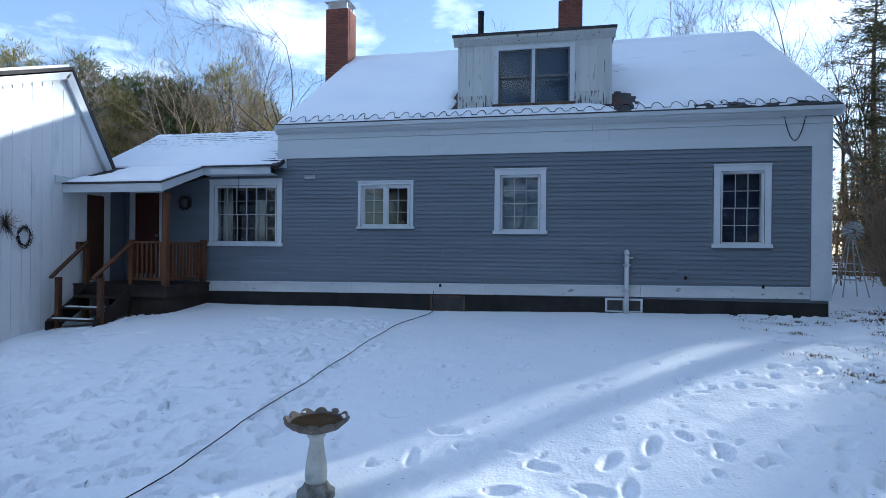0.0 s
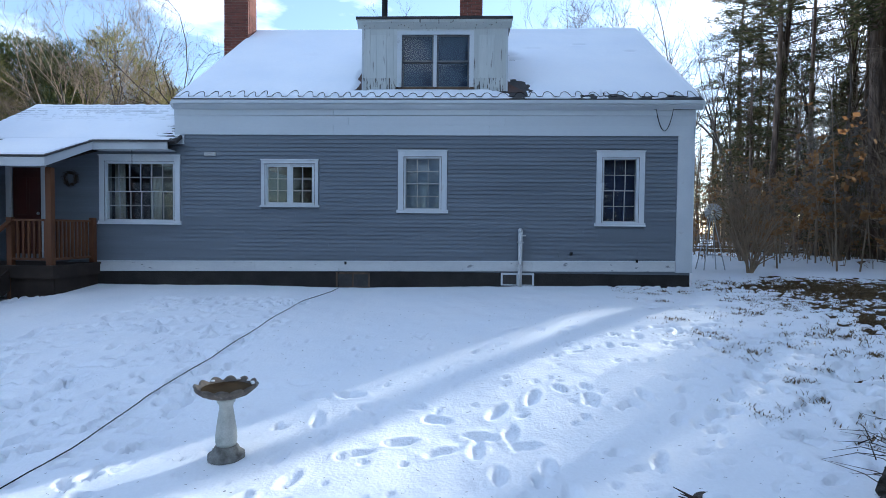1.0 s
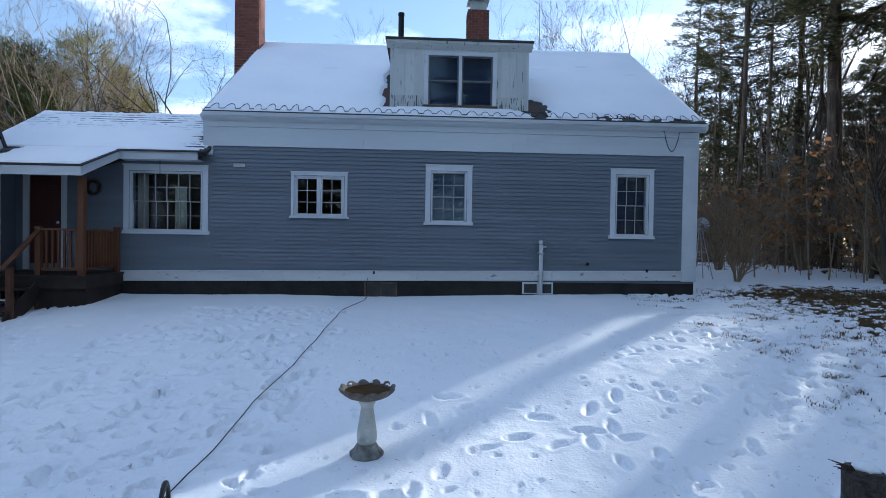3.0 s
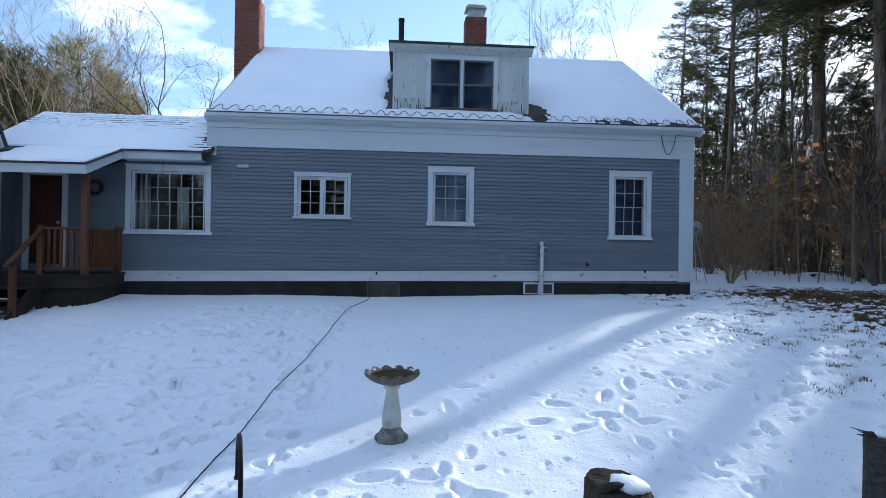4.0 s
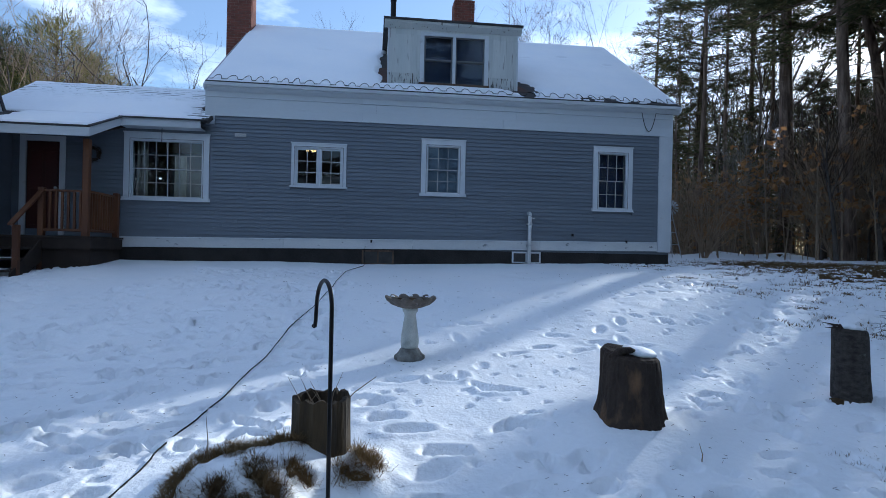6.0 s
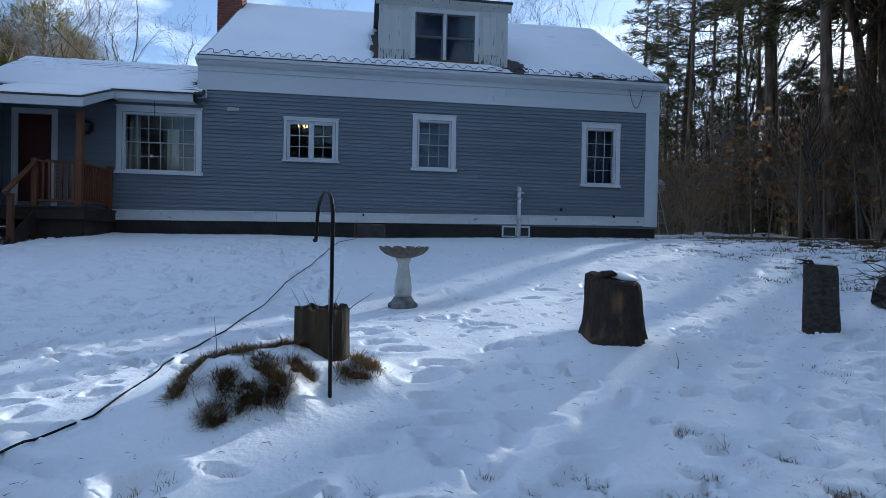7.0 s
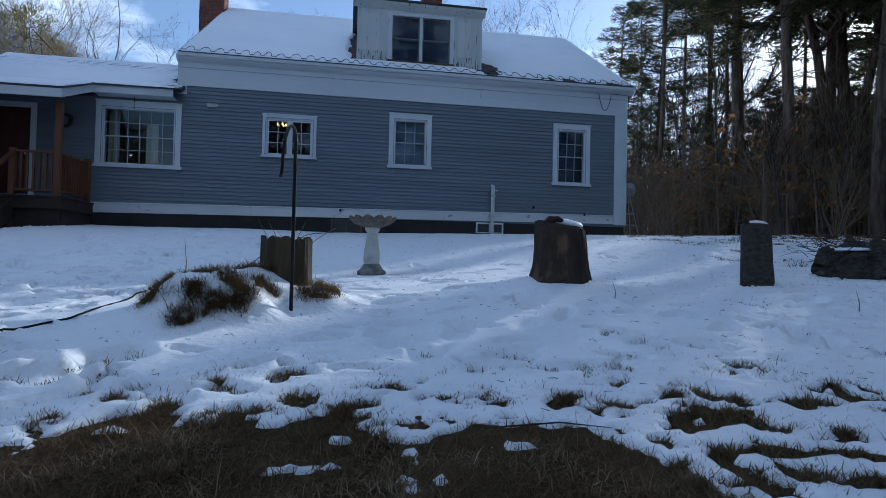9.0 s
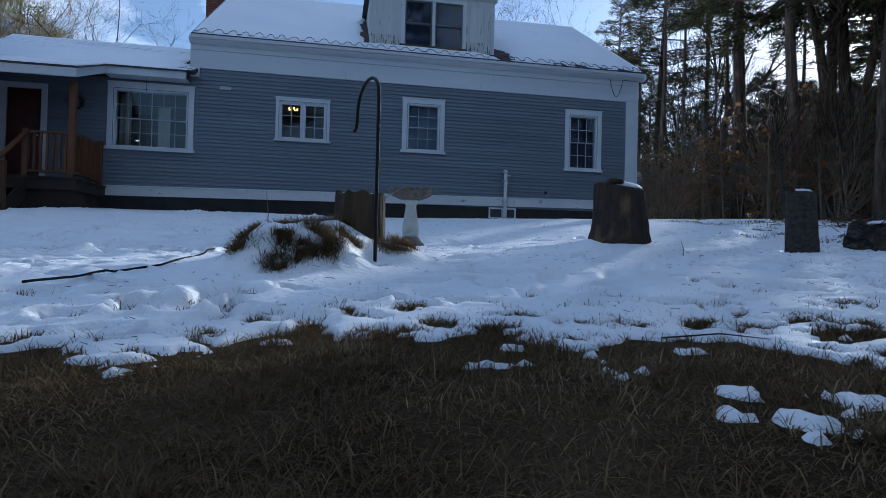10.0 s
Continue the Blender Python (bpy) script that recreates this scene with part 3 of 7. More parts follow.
for k in range(270):
    fx, fy = prints.uniform(-4.8, 3.0), prints.uniform(-1.0, 1.5)
    if math.hypot(fx + 2.75, fy - 0.5) > 0.75 and math.hypot(fx + 1.9, fy - 1.1) > 0.65 and math.hypot(fx + 0.55, fy - 1.1) > 0.45:
        footprint(fx, fy, prints.uniform(-0.6, 0.9), prints.uniform(0.03, 0.08), prints.uniform(0.06, 0.15), prints.uniform(0.03, 0.06))
trail(-2.2, 4.9, 0.2, 3.9)
trail(-1.4, 2.0, -1.1, 4.2)
trail(0.3, 2.8, 0.8, 4.6)
trail(0.5, 0.4, 1.0, 3.6)
trail(-3.9, -0.2, -3.0, -0.6, 0.3, 0.12, 0.045)
trail(-0.9, 3.4, 1.2, 3.6)
trail(-1.9, -0.5, -0.8, 0.4)
trail(-5.6, 2.4, -3.6, 3.6)
trail(-8.2, 5.6, -4.2, 6.2)
trail(-7.4, 3.6, -3.6, 5.6)
trail(-6.4, 4.8, -3.4, 4.4)
for k in range(520):
    fx, fy = prints.uniform(-6.5, 4.5), prints.uniform(0.2, 6.5)
    if math.hypot(fx + 2.75, fy - 0.5) > 0.8:
        footprint(fx, fy, prints.uniform(0, 3.14), prints.uniform(0.015, 0.035), prints.uniform(0.035, 0.07), prints.uniform(0.025, 0.045))
for fx, fy, turn, depth, long, wide in (
    (-3.06, -0.36, 0.9, 0.07, 0.15, 0.13), (-3.2, -0.55, 0.5, 0.05, 0.16, 0.09), (-1.83, -0.29, -0.5, 0.06, 0.13, 0.07), (-1.74, -0.44, -0.9, 0.06, 0.1, 0.06), (-2.19, -0.13, 0.3, 0.05, 0.16, 0.06),
    (0.5, 1.37, 0.3, 0.06, 0.13, 0.07), (0.44, 1.01, -0.2, 0.06, 0.13, 0.07), (0.66, 1.18, 0.8, 0.06, 0.12, 0.06), (-1.42, 0.02, -0.2, 0.055, 0.17, 0.055), (-1.15, -0.65, 0.1, 0.05, 0.2, 0.07), (-1.34, -0.44, 0.4, 0.05, 0.15, 0.07),
    (-1.95, 1.24, 0.1, 0.07, 0.15, 0.08), (-1.76, 0.88, -0.2, 0.07, 0.15, 0.08), (-1.86, 0.65, 0.5, 0.06, 0.15, 0.08), (-2.1, 1.48, 0.2, 0.07, 0.15, 0.08), (-1.96, 2.44, 0.1, 0.08, 0.17, 0.09), (-1.53, 2.43, -0.1, 0.08, 0.16, 0.09),
    (-1.17, 2.04, -0.1, 0.08, 0.16, 0.08), (-2.16, 1.82, 0.6, 0.08, 0.14, 0.09), (-2.33, 1.94, 0.2, 0.07, 0.14, 0.08), (-1.3, 1.2, 0.5, 0.05, 0.16, 0.07), (-0.1, 0.2, 0.2, 0.05, 0.16, 0.06), (0.3, -0.1, -0.1, 0.05, 0.16, 0.06), (-0.6, -0.3, 0.3, 0.05, 0.17, 0.07),
):
    footprint(fx, fy, turn, depth, long, wide)
tramped = np.clip(2.2 * (fbm(SX, SY, 1.5, 101) - 0.35), 0.15, 1) * np.clip((SY + 1.3) / 1.3, 0.25, 1)
snow_z += tramped * (0.034 * (fbm(SX, SY, 0.3, 103, 2) - 0.5) + 0.01 * (fbm(SX, SY, 0.1, 107, 2) - 0.5))
near = np.clip((SY + 1.3) / 0.4, 0, 1) * np.clip((1.8 - SY) / 0.6, 0, 1) * np.clip(np.hypot(SX + 2.75, SY - 0.5) / 0.4 - 1.2, 0, 1)
snow_z += near * (0.012 * (fbm(SX, SY, 0.17, 109, 3) - 0.5) + 0.009 * (fbm(SX, SY, 0.06, 111, 2) - 0.5))
bare = bareness(SX, SY)
snow_z = np.maximum(snow_z, land(SX, SY) - snow_depth(SX, SY) * np.clip(0.25 + 0.6 * (SY + 1), 0.25, 0.86))
cover = np.clip(0.5 - (bare + 0.5 * (fbm(SX, SY, 0.06, 131, 2) - 0.5) * np.clip(1 - np.abs(bare) / 0.2, 0, 1)) / 0.13, 0, 1)
cover = cover * cover * (3 - 2 * cover)
snow_z = (land(SX, SY) - snow_depth(SX, SY) - 0.022) * (1 - cover) + snow_z * cover
snow_z += np.where(SY < 0, 0.009 * (fbm(SX, SY, 0.055, 151, 2) - 0.5) * np.clip(1 - np.abs(bare) / 0.25, 0, 1), 0)
near_wall = (SX > -9.4) & (SX < 4.5) & (SY > 10.02) & (SY < 17.6)
snow_z = np.where(near_wall, land(SX, SY) - 0.25, snow_z)
barn_under = (SX < -9.55) & (SX > -16) & (SY > 3) & (SY < 9.5)
snow_z = np.where(barn_under, land(SX, SY) - 0.25, snow_z)
snow_cover = sheet("snow_cover", sxs, sys_, snow_z, SNOW)
tagged(snow_cover, "trampled thin snow with boot marks over the lawn", "snow", kind="structure")


def top(x, y):
    """Height of the snow or bare grass at one place."""
    i, j = int(np.searchsorted(sxs, x)), int(np.searchsorted(sys_, y))
    return float(max(snow_z[j, i], land(x, y) - snow_depth(x, y)))


# ---- house ----
HX0, HX1, FY, BY = -5.6, 4.6, 10.0, 17.7
FLOOR, SILLZ, SIDETOP, EAVE, RIDGE_Y0, RIDGE_Z0 = 1.30, 1.40, 3.93, 4.62, 14.23, 7.50
ELLX = -9.5
house = thing("house", (-2.0, 10.0, 0.9), "grey clapboard farmhouse with white trim and snow-covered roof", "house")


def walled(x0, x1, z0, z1, y0, y1, holes):
    """A wall along x with holes (x0, x1, z0, z1) right through it."""
    xs = sorted({x0, x1, *[h[0] for h in holes], *[h[1] for h in holes]})
    s = Shape()
    for a, b in zip(xs, xs[1:]):
        cuts = sorted((h[2], h[3]) for h in holes if h[0] < (a + b) / 2 < h[1])
        z = z0
        for lo, hi in cuts:
            if lo > z:
                s.box(a, b, y0, y1, z, lo)
            z = hi
        if z < z1:
            s.box(a, b, y0, y1, z, z1)
    return s


# casing outside (x0, x1, z0, z1), casing width
WINS = {
    "A": (-7.35, -5.66, 2.09, 3.50, 0.13),
    "B": (-3.98, -2.82, 2.47, 3.42, 0.078),
    "C": (-1.20, -0.22, 2.37, 3.62, 0.125),
    "D": (2.735, 3.675, 2.145, 3.625, 0.125),
}
DOOR = (-9.33, -8.47, 1.40, 3.36, 0.11)
holes = [(a + w, b - w, c + w * 0.6, d - w) for a, b, c, d, w in (*WINS.values(), DOOR)]
front = part("wall", walled(HX0 - 0.04, HX1, 0.6, EAVE - 0.02, FY + 0.012, FY + 0.2, holes[1:4]), SIDING, house)
part("wall", walled(ELLX, HX0 - 0.041, 0.6, 3.6, FY + 0.012, FY + 0.2, [holes[0], holes[4]]), SIDING, house)
part("wall", Shape().box(ELLX, ELLX + 0.15, FY + 0.2, 13.7, 0.6, 3.7), SIDING, house)
back_holes = [(-8.05, -7.92, 2.95, 3.02)]
part("wall", walled(HX0, HX1, 0.6, EAVE, BY - 0.2, BY, []), SIDING, house)
part("wall", walled(ELLX, HX0, 0.6, 3.7, 13.7, 13.9, back_holes[:1]), SIDING, house)
for gx in (HX0, HX1 - 0.2):
    g = Shape().prism([(gx, FY + 0.21, 0.6), (gx, BY - 0.21, 0.6), (gx, BY - 0.21, EAVE), (gx, RIDGE_Y0, RIDGE_Z0 - 0.12), (gx, FY + 0.21, EAVE)], (0.2, 0, 0))
    part("gable_wall", g, SIDING, house)
found = part("foundation", Shape().box(ELLX + 0.1, HX1 - 0.01, FY - 0.004, FY + 0.012, 0.3, 1.2), STONE, house, "dark foundation band")

# corner boards, skirt, frieze and cornice
for x0, x1, z0, z1 in ((4.31, 4.61, 1.25, 3.93), (-5.75, -5.57, 3.74, 3.96)):
    part("corner_board", Shape().box(x0, x1, FY - 0.03, FY + 0.01, z0, z1), TRIM, house, bevel=0.004)
part("corner_board", Shape().box(HX1 + 0.002, HX1 + 0.03, FY - 0.03, FY + 0.2, 1.25, 3.93), TRIM, house)
skirt_x = [-7.42, -4.1, -1.35, 1.5, 4.31]
for k, (a, b) in enumerate(zip(skirt_x, skirt_x[1:])):
    za, zb = 1.13 + 0.012 * (a + 7.4), 1.13 + 0.012 * (b + 7.4)
    s = Shape().prism([(a, FY - 0.028, za), (b - 0.004, FY - 0.028, zb), (b - 0.004, FY - 0.028, zb + 0.195), (a, FY - 0.028, za + 0.2)], (0, 0.036, 0))
    part("skirt_board", s, SKIRT, house, bevel=0.003)
part("drip_cap", Shape().prism([(-7.42, FY - 0.045, 1.325), (4.31, FY - 0.045, 1.462), (4.31, FY - 0.045, 1.482), (-7.42, FY - 0.045, 1.345)], (0, 0.05, 0)), TRIM, house)
frieze_x = [-5.76, -2.5, 0.62, 4.62]
for a, b in zip(frieze_x, frieze_x[1:]):
    for fz0, fz1 in ((3.93, 4.1225), (4.123, 4.315)):
        o = 0.3 if fz0 > 4 else 0.0
        part("frieze_board", Shape().box(a + o * (a > -5), b - 0.003 + o * (b < 4), FY - 0.034 - 0.0012 * (fz0 > 4), FY + 0.01, fz0, fz1), FRIEZE, house)
    part("frieze_board", Shape().box(a, b - 0.003, FY - 0.05, FY + 0.01, 4.32, 4.50), FRIEZE, house, bevel=0.003)
part("cornice", Shape().prism([(HX0 - 0.17, FY - 0.06, 4.43), (HX0 - 0.17, FY - 0.15, 4.47), (HX0 - 0.17, FY - 0.185, 4.50), (HX0 - 0.17, FY - 0.19, 4.56), (HX0 - 0.17, FY + 0.0, 4.60)], (HX1 - HX0 + 0.32, 0, 0)), FRIEZE, house)
part("frieze_return", Shape().box(HX1 + 0.002, HX1 + 0.03, FY - 0.034, FY + 0.3, 3.93, 4.6), FRIEZE, house)


# main roof
def roof_z(y):
    return 7.465 - 0.6454 * abs(y - RIDGE_Y0)


RX0, RX1, RY0, RY1 = HX0 - 0.12, HX1 + 0.11, FY - 0.2, 2 * RIDGE_Y0 - FY + 0.2
roof = Shape()
roof.prism([(RX0, RY0, roof_z(RY0)), (RX0, RIDGE_Y0, roof_z(RIDGE_Y0)), (RX0, RY1, roof_z(RY1)), (RX0, RY1, roof_z(RY1) - 0.07), (RX0, RIDGE_Y0, roof_z(RIDGE_Y0) - 0.1), (RX0, RY0, roof_z(RY0) - 0.07)], (RX1 - RX0, 0, 0))
main_roof = part("roof", roof, SHINGLE, house, "dark shingle roof under snow")
for x0, x1 in ((RX0 - 0.02, RX0), (RX1, RX1 + 0.02)):
    part("rake_board", Shape().prism([(x0, RY0, roof_z(RY0) - 0.16), (x0, RIDGE_Y0, roof_z(RIDGE_Y0) - 0.17), (x0, RIDGE_Y0, roof_z(RIDGE_Y0) - 0.01), (x0, RY0, roof_z(RY0) - 0.01)], (x1 - x0, 0, 0)), FRIEZE, house)

DX0, DX1, DY, DTOP = -1.96, 0.955, 10.2, 6.2


def roof_snow(name, x0, x1, y0, y1, height, depth, bald, step, label):
    xs, ys = np.linspace(x0, x1, int((x1 - x0) / step)), np.linspace(y0, y1, int((y1 - y0) / step))
    X, Y = np.meshgrid(xs, ys)
    d = depth * (0.75 + 0.5 * fbm(X, Y, 0.9, 131)) - np.clip(bald(X, Y), 0, 1) * (depth + 0.05)
    rim = np.minimum(np.minimum(X - x0, x1 - X), Y - y0)
    d = np.where(rim < 0.03, np.minimum(d, -0.02), d)
    ob = sheet(name, xs, ys, height(Y) + d, ROOF_SNOW)
    under(ob, house)
    return tagged(ob, label)


def main_bald(X, Y):
    n = fbm(X, Y, 0.3, 141) - 0.5
    low = np.clip((RY0 + 0.03 - Y) / 0.05 + 3.0 * n - 0.6, 0, 1)
    right = np.clip((X - 1.9) / 1.0, 0, 1) * np.clip((FY - 0.02 - Y) / 0.13 + 6 * (fbm(X * 0.7, Y * 1.6, 0.16, 151) - 0.5), 0, 1)
    d1 = np.clip(1.6 - np.hypot((X - DX1 - 0.05) / 0.36, (Y - DY - 0.1) / 0.5) * 1.3 + 2 * n, 0, 1)
    d2 = np.clip(1.5 - (DX0 - X) / 0.13 + 1.8 * n, 0, 1) * (Y < 12.4) * (X < DX0 + 0.1) * (Y > DY - 0.1)
    d3 = (X > DX0 - 0.02) & (X < DX1 + 0.02) & (Y > DY - 0.06)
    spots = 0
    for cx, cy, rx, ry in ((-3.55, 12.25, 0.13, 0.035), (1.2, 11.9, 0.13, 0.05), (1.15, 12.2, 0.12, 0.05), (2.9, 12.9, 0.12, 0.03), (4.0, 12.4, 0.1, 0.03), (1.7, 12.6, 0.1, 0.02)):
        spots = np.maximum(spots, np.clip(1.7 - np.hypot((X - cx) / rx, (Y - cy) / ry) + 2 * n, 0, 1))
    return np.maximum.reduce([low, right, d1, d2, d3 * 1.0, spots + 0 * X])


roof_snow("roof_snow", RX0 + 0.01, RX1 - 0.01, RY0 + 0.01, RIDGE_Y0 + 0.05, roof_z, 0.055, main_bald, 0.046, "smooth white snow blanket, melted at the eave")
back_snow = Shape().prism([(RX0 + 0.05, RIDGE_Y0, roof_z(RIDGE_Y0) + 0.04), (RX0 + 0.05, RY1 - 0.1, roof_z(RY1 - 0.1) + 0.04), (RX0 + 0.05, RY1 - 0.1, roof_z(RY1 - 0.1) + 0.003), (RX0 + 0.05, RIDGE_Y0, roof_z(RIDGE_Y0) + 0.003)], (RX1 - RX0 - 0.1, 0, 0))
part("roof_snow", back_snow, ROOF_SNOW, house)
part("flashing", Shape().prism([(DX1 + 0.01, DY - 0.1, roof_z(DY - 0.1) + 0.006), (DX1 + 0.36, DY - 0.1, roof_z(DY - 0.1) + 0.006), (DX1 + 0.24, DY + 0.1, roof_z(DY + 0.1) + 0.006), (DX1 + 0.08, DY + 0.32, roof_z(DY + 0.32) + 0.006), (DX1 + 0.01, DY + 0.8, roof_z(DY + 0.8) + 0.006)], (0, 0, 0.004)), RUSTSHINGLE, house, "rust-brown bare shingles beside the dormer")
part("flashing", Shape().prism([(DX0 - 0.3, DY - 0.1, roof_z(DY - 0.1) + 0.006), (DX0 - 0.01, DY - 0.1, roof_z(DY - 0.1) + 0.006), (DX0 - 0.01, DY + 1.0, roof_z(DY + 1.0) + 0.006), (DX0 - 0.26, DY + 1.0, roof_z(DY + 1.0) + 0.006)], (0, 0, 0.004)), RUSTSHINGLE, house, "rust-brown bare shingles beside the dormer")

# heat cable looped along the eave
hc = Shape()
pts, x = [], RX0 + 0.05
rnd = random.Random(11)
while x < RX1 - 0.3:
    big = 0.62 if -2.2 < x < 1.2 else 1.0
    w, up = 0.27 * rnd.uniform(0.8, 1.25), 0.19 * big * rnd.uniform(0.55, 1.1)
    for u, v in ((0, 0), (0.3, 0.02), (0.38, 0.45), (0.46, 0.8), (0.58, 1.0), (0.72, 1.0), (0.84, 0.75), (0.92, 0.35), (0.97, 0.06)):
        yy = RY0 + 0.02 + up * v
        pts.append((x + w * u, yy, roof_z(yy) + 0.045 + 0.03 * v))
    x += w
hc.tube(pts, 0.0065, 5)
part("heat_cable", hc, CORD, house, "black heating cable zigzagged along the eave", smooth=True)
part("drip_edge", Shape().box(RX0, RX1, RY0 - 0.02, RY0 + 0.03, roof_z(RY0) - 0.014, roof_z(RY0) + 0.008), SHINGLE, house)
part("fascia", Shape().box(RX0, RX1, RY0 - 0.014, RY0 - 0.001, roof_z(RY0) - 0.085, roof_z(RY0) - 0.015), FRIEZE, house)

# dormer
dorm = part("dormer", walled(DX0, DX1, 4.75, DTOP, DY, DY + 0.1, [(-1.17, 0.2, 4.93, 5.98)]), PEELED, house, "weathered white dormer with peeling paint")
for x0, x1 in ((DX0, DX0 + 0.05), (DX1 - 0.05, DX1)):
    part("cheek", Shape().prism([(x0, DY + 0.1, 4.7), (x0, 12.6, 6.2), (x0, 12.6, DTOP + 0.2), (x0, DY + 0.1, DTOP)], (x1 - x0, 0, 0)), PEELED, dorm)
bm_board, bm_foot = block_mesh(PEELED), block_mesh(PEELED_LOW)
x = DX0
rnd = random.Random(3)
while x < DX1 - 0.02:
    w = rnd.uniform(0.13, 0.2)
    x1 = min(x + w, DX1)
    for z0, z1 in ((4.78, 4.93), (4.93, 5.12), (5.12, 5.98), (5.98, DTOP)):
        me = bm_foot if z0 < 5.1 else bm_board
        if 4.9 < z0 < 5.9 and x1 > -1.25 and x < 0.28:
            for a, b in ((x, min(x1, -1.25)), (max(x, 0.28), x1)):
                if b - a > 0.02:
                    piece("board", me, dorm, a + 0.004, b, DY - 0.018, DY - 0.001, z0, z1)
            continue
        piece("board", me, dorm, x + 0.004, x1, DY - 0.018 + rnd.uniform(0, 0.006), DY - 0.001, z0, z1)
    x = x1
part("dormer_roof", Shape().prism([(DX0 - 0.12, DY - 0.16, DTOP + 0.05), (DX0 - 0.12, 12.9, DTOP + 0.22), (DX0 - 0.12, 12.9, DTOP + 0.27), (DX0 - 0.12, DY - 0.16, DTOP + 0.1)], (DX1 - DX0 + 0.22, 0, 0)), SHINGLE, dorm)
part("dormer_cornice", Shape().prism([(DX0 - 0.1, DY - 0.02, DTOP - 0.1), (DX0 - 0.1, DY - 0.13, DTOP + 0.0), (DX0 - 0.1, DY - 0.14, DTOP + 0.05), (DX0 - 0.1, DY + 0.1, DTOP + 0.06)], (DX1 - DX0 + 0.18, 0, 0)), PEELED, dorm)
for x0, x1 in ((DX0 - 0.02, DX0 + 0.012), (DX1 - 0.012, DX1 + 0.02)):
    part("dormer_corner", Shape().box(x0, x1, DY - 0.026, DY + 0.05, 4.78, DTOP - 0.1), TRIM, dorm)


# windows
PANE, MUNTIN = block_mesh(GLASS), block_mesh(BEIGEBAR)
DARKFRAME = mat("grey_aluminium_frame", (0.09, 0.095, 0.11), (0.15, 0.155, 0.17), 0.5, 0.3, 0.02, 0.05, 0.002)
MUNTIN_DARK = block_mesh(DARKFRAME)
SASHGREY = mat("grey_sash_paint", (0.3, 0.31, 0.33), (0.4, 0.41, 0.42), 0.6, 0.3, 0.02, 0.1, 0.002, vary=0.05)
GAPDARK = mat("dark_gap_line", (0.05, 0.048, 0.046), (0.12, 0.115, 0.11), 0.9, 0.15, 0.02, 0.3, 0.003)


def sashed(win, x0, x1, z0, z1, y, cols, rows, bar=0.018, rail=0.04, frame=TRIM, bars=None):
    """One glazed sash: frame, bars and panes."""
    s = Shape()
    for a, b, c, d in ((x0, x0 + rail, z0, z1), (x1 - rail, x1, z0, z1), (x0 + rail, x1 - rail, z0, z0 + rail), (x0 + rail, x1 - rail, z1 - rail, z1)):
        s.box(a, b, y, y + 0.035, c, d)
    part("sash", s, frame, win)
    gx0, gx1, gz0, gz1 = x0 + rail, x1 - rail, z0 + rail, z1 - rail
    for c in range(1, cols):
        xc = gx0 + (gx1 - gx0) * c / cols
        piece("muntin", bars or MUNTIN, win, xc - bar / 2, xc + bar / 2, y + 0.004, y + 0.03, gz0, gz1)
    for r in range(1, rows):
        zc = gz0 + (gz1 - gz0) * r / rows
        piece("muntin", bars or MUNTIN, win, gx0, gx1, y + 0.006, y + 0.028, zc - bar / 2, zc + bar / 2)
    for c in range(cols):
        for r in range(rows):
            a, b = gx0 + (gx1 - gx0) * c / cols, gx0 + (gx1 - gx0) * (c + 1) / cols
            e, f = gz0 + (gz1 - gz0) * r / rows, gz0 + (gz1 - gz0) * (r + 1) / rows
            p = piece("pane", PANE, win, a, b, y + 0.015, y + 0.019, e, f)
            p.visible_shadow = False


def window(spec, label):
    x0, x1, z0, z1, w = spec
    s = Shape()
    for a, b, c, d in ((x0, x0 + w, z0 + w * 0.6, z1), (x1 - w, x1, z0 + w * 0.6, z1), (x0 + w, x1 - w, z1 - w, z1), (x0 - 0.03, x1 + 0.03, z0 + w * 0.25, z0 + w * 0.6)):
        s.box(a, b, FY - 0.03, FY + 0.012, c, d)
    win = part("window", s, TRIM, house, label, bevel=0.003)
    part("sill", Shape().prism([(x0 - 0.03, FY - 0.065, z0 + w * 0.05), (x0 - 0.03, FY + 0.01, z0 + w * 0.1), (x0 - 0.03, FY + 0.01, z0 + w * 0.3), (x0 - 0.03, FY - 0.065, z0 + w * 0.22)], (x1 - x0 + 0.06, 0, 0)), TRIM, win)
    part("head_cap", Shape().box(x0 - 0.015, x1 + 0.015, FY - 0.045, FY + 0.0, z1 - 0.001, z1 + 0.022), TRIM, win)
    j = Shape()
    for a, b, c, d in ((x0 + w - 0.01, x0 + w + 0.022, z0 + w * 0.6, z1 - w), (x1 - w - 0.022, x1 - w + 0.01, z0 + w * 0.6, z1 - w), (x0 + w, x1 - w, z1 - w - 0.022, z1 - w + 0.01), (x0 + w, x1 - w, z0 + w * 0.55, z0 + w * 0.6 + 0.025)):
        j.box(a, b, FY - 0.012, FY + 0.16, c, d)
    part("jamb", j, TRIM, win)
    # Raised dark strips stand in for the shadow line inside the casing.
    g = Shape()
    for a, b, c, d in ((x0 + w - 0.017, x0 + w - 0.009, z0 + w * 0.6, z1 - w + 0.017), (x1 - w + 0.009, x1 - w + 0.017, z0 + w * 0.6, z1 - w + 0.017), (x0 + w - 0.009, x1 - w + 0.009, z1 - w + 0.009, z1 - w + 0.017)):
        g.box(a, b, FY - 0.032, FY - 0.02, c, d)
    part("joint", g, GAPDARK, win, "dark strip standing in for the shaded gap round the casing")
    return win, (x0 + w + 0.02, x1 - w - 0.02, z0 + w * 0.6 + 0.02, z1 - w - 0.02)


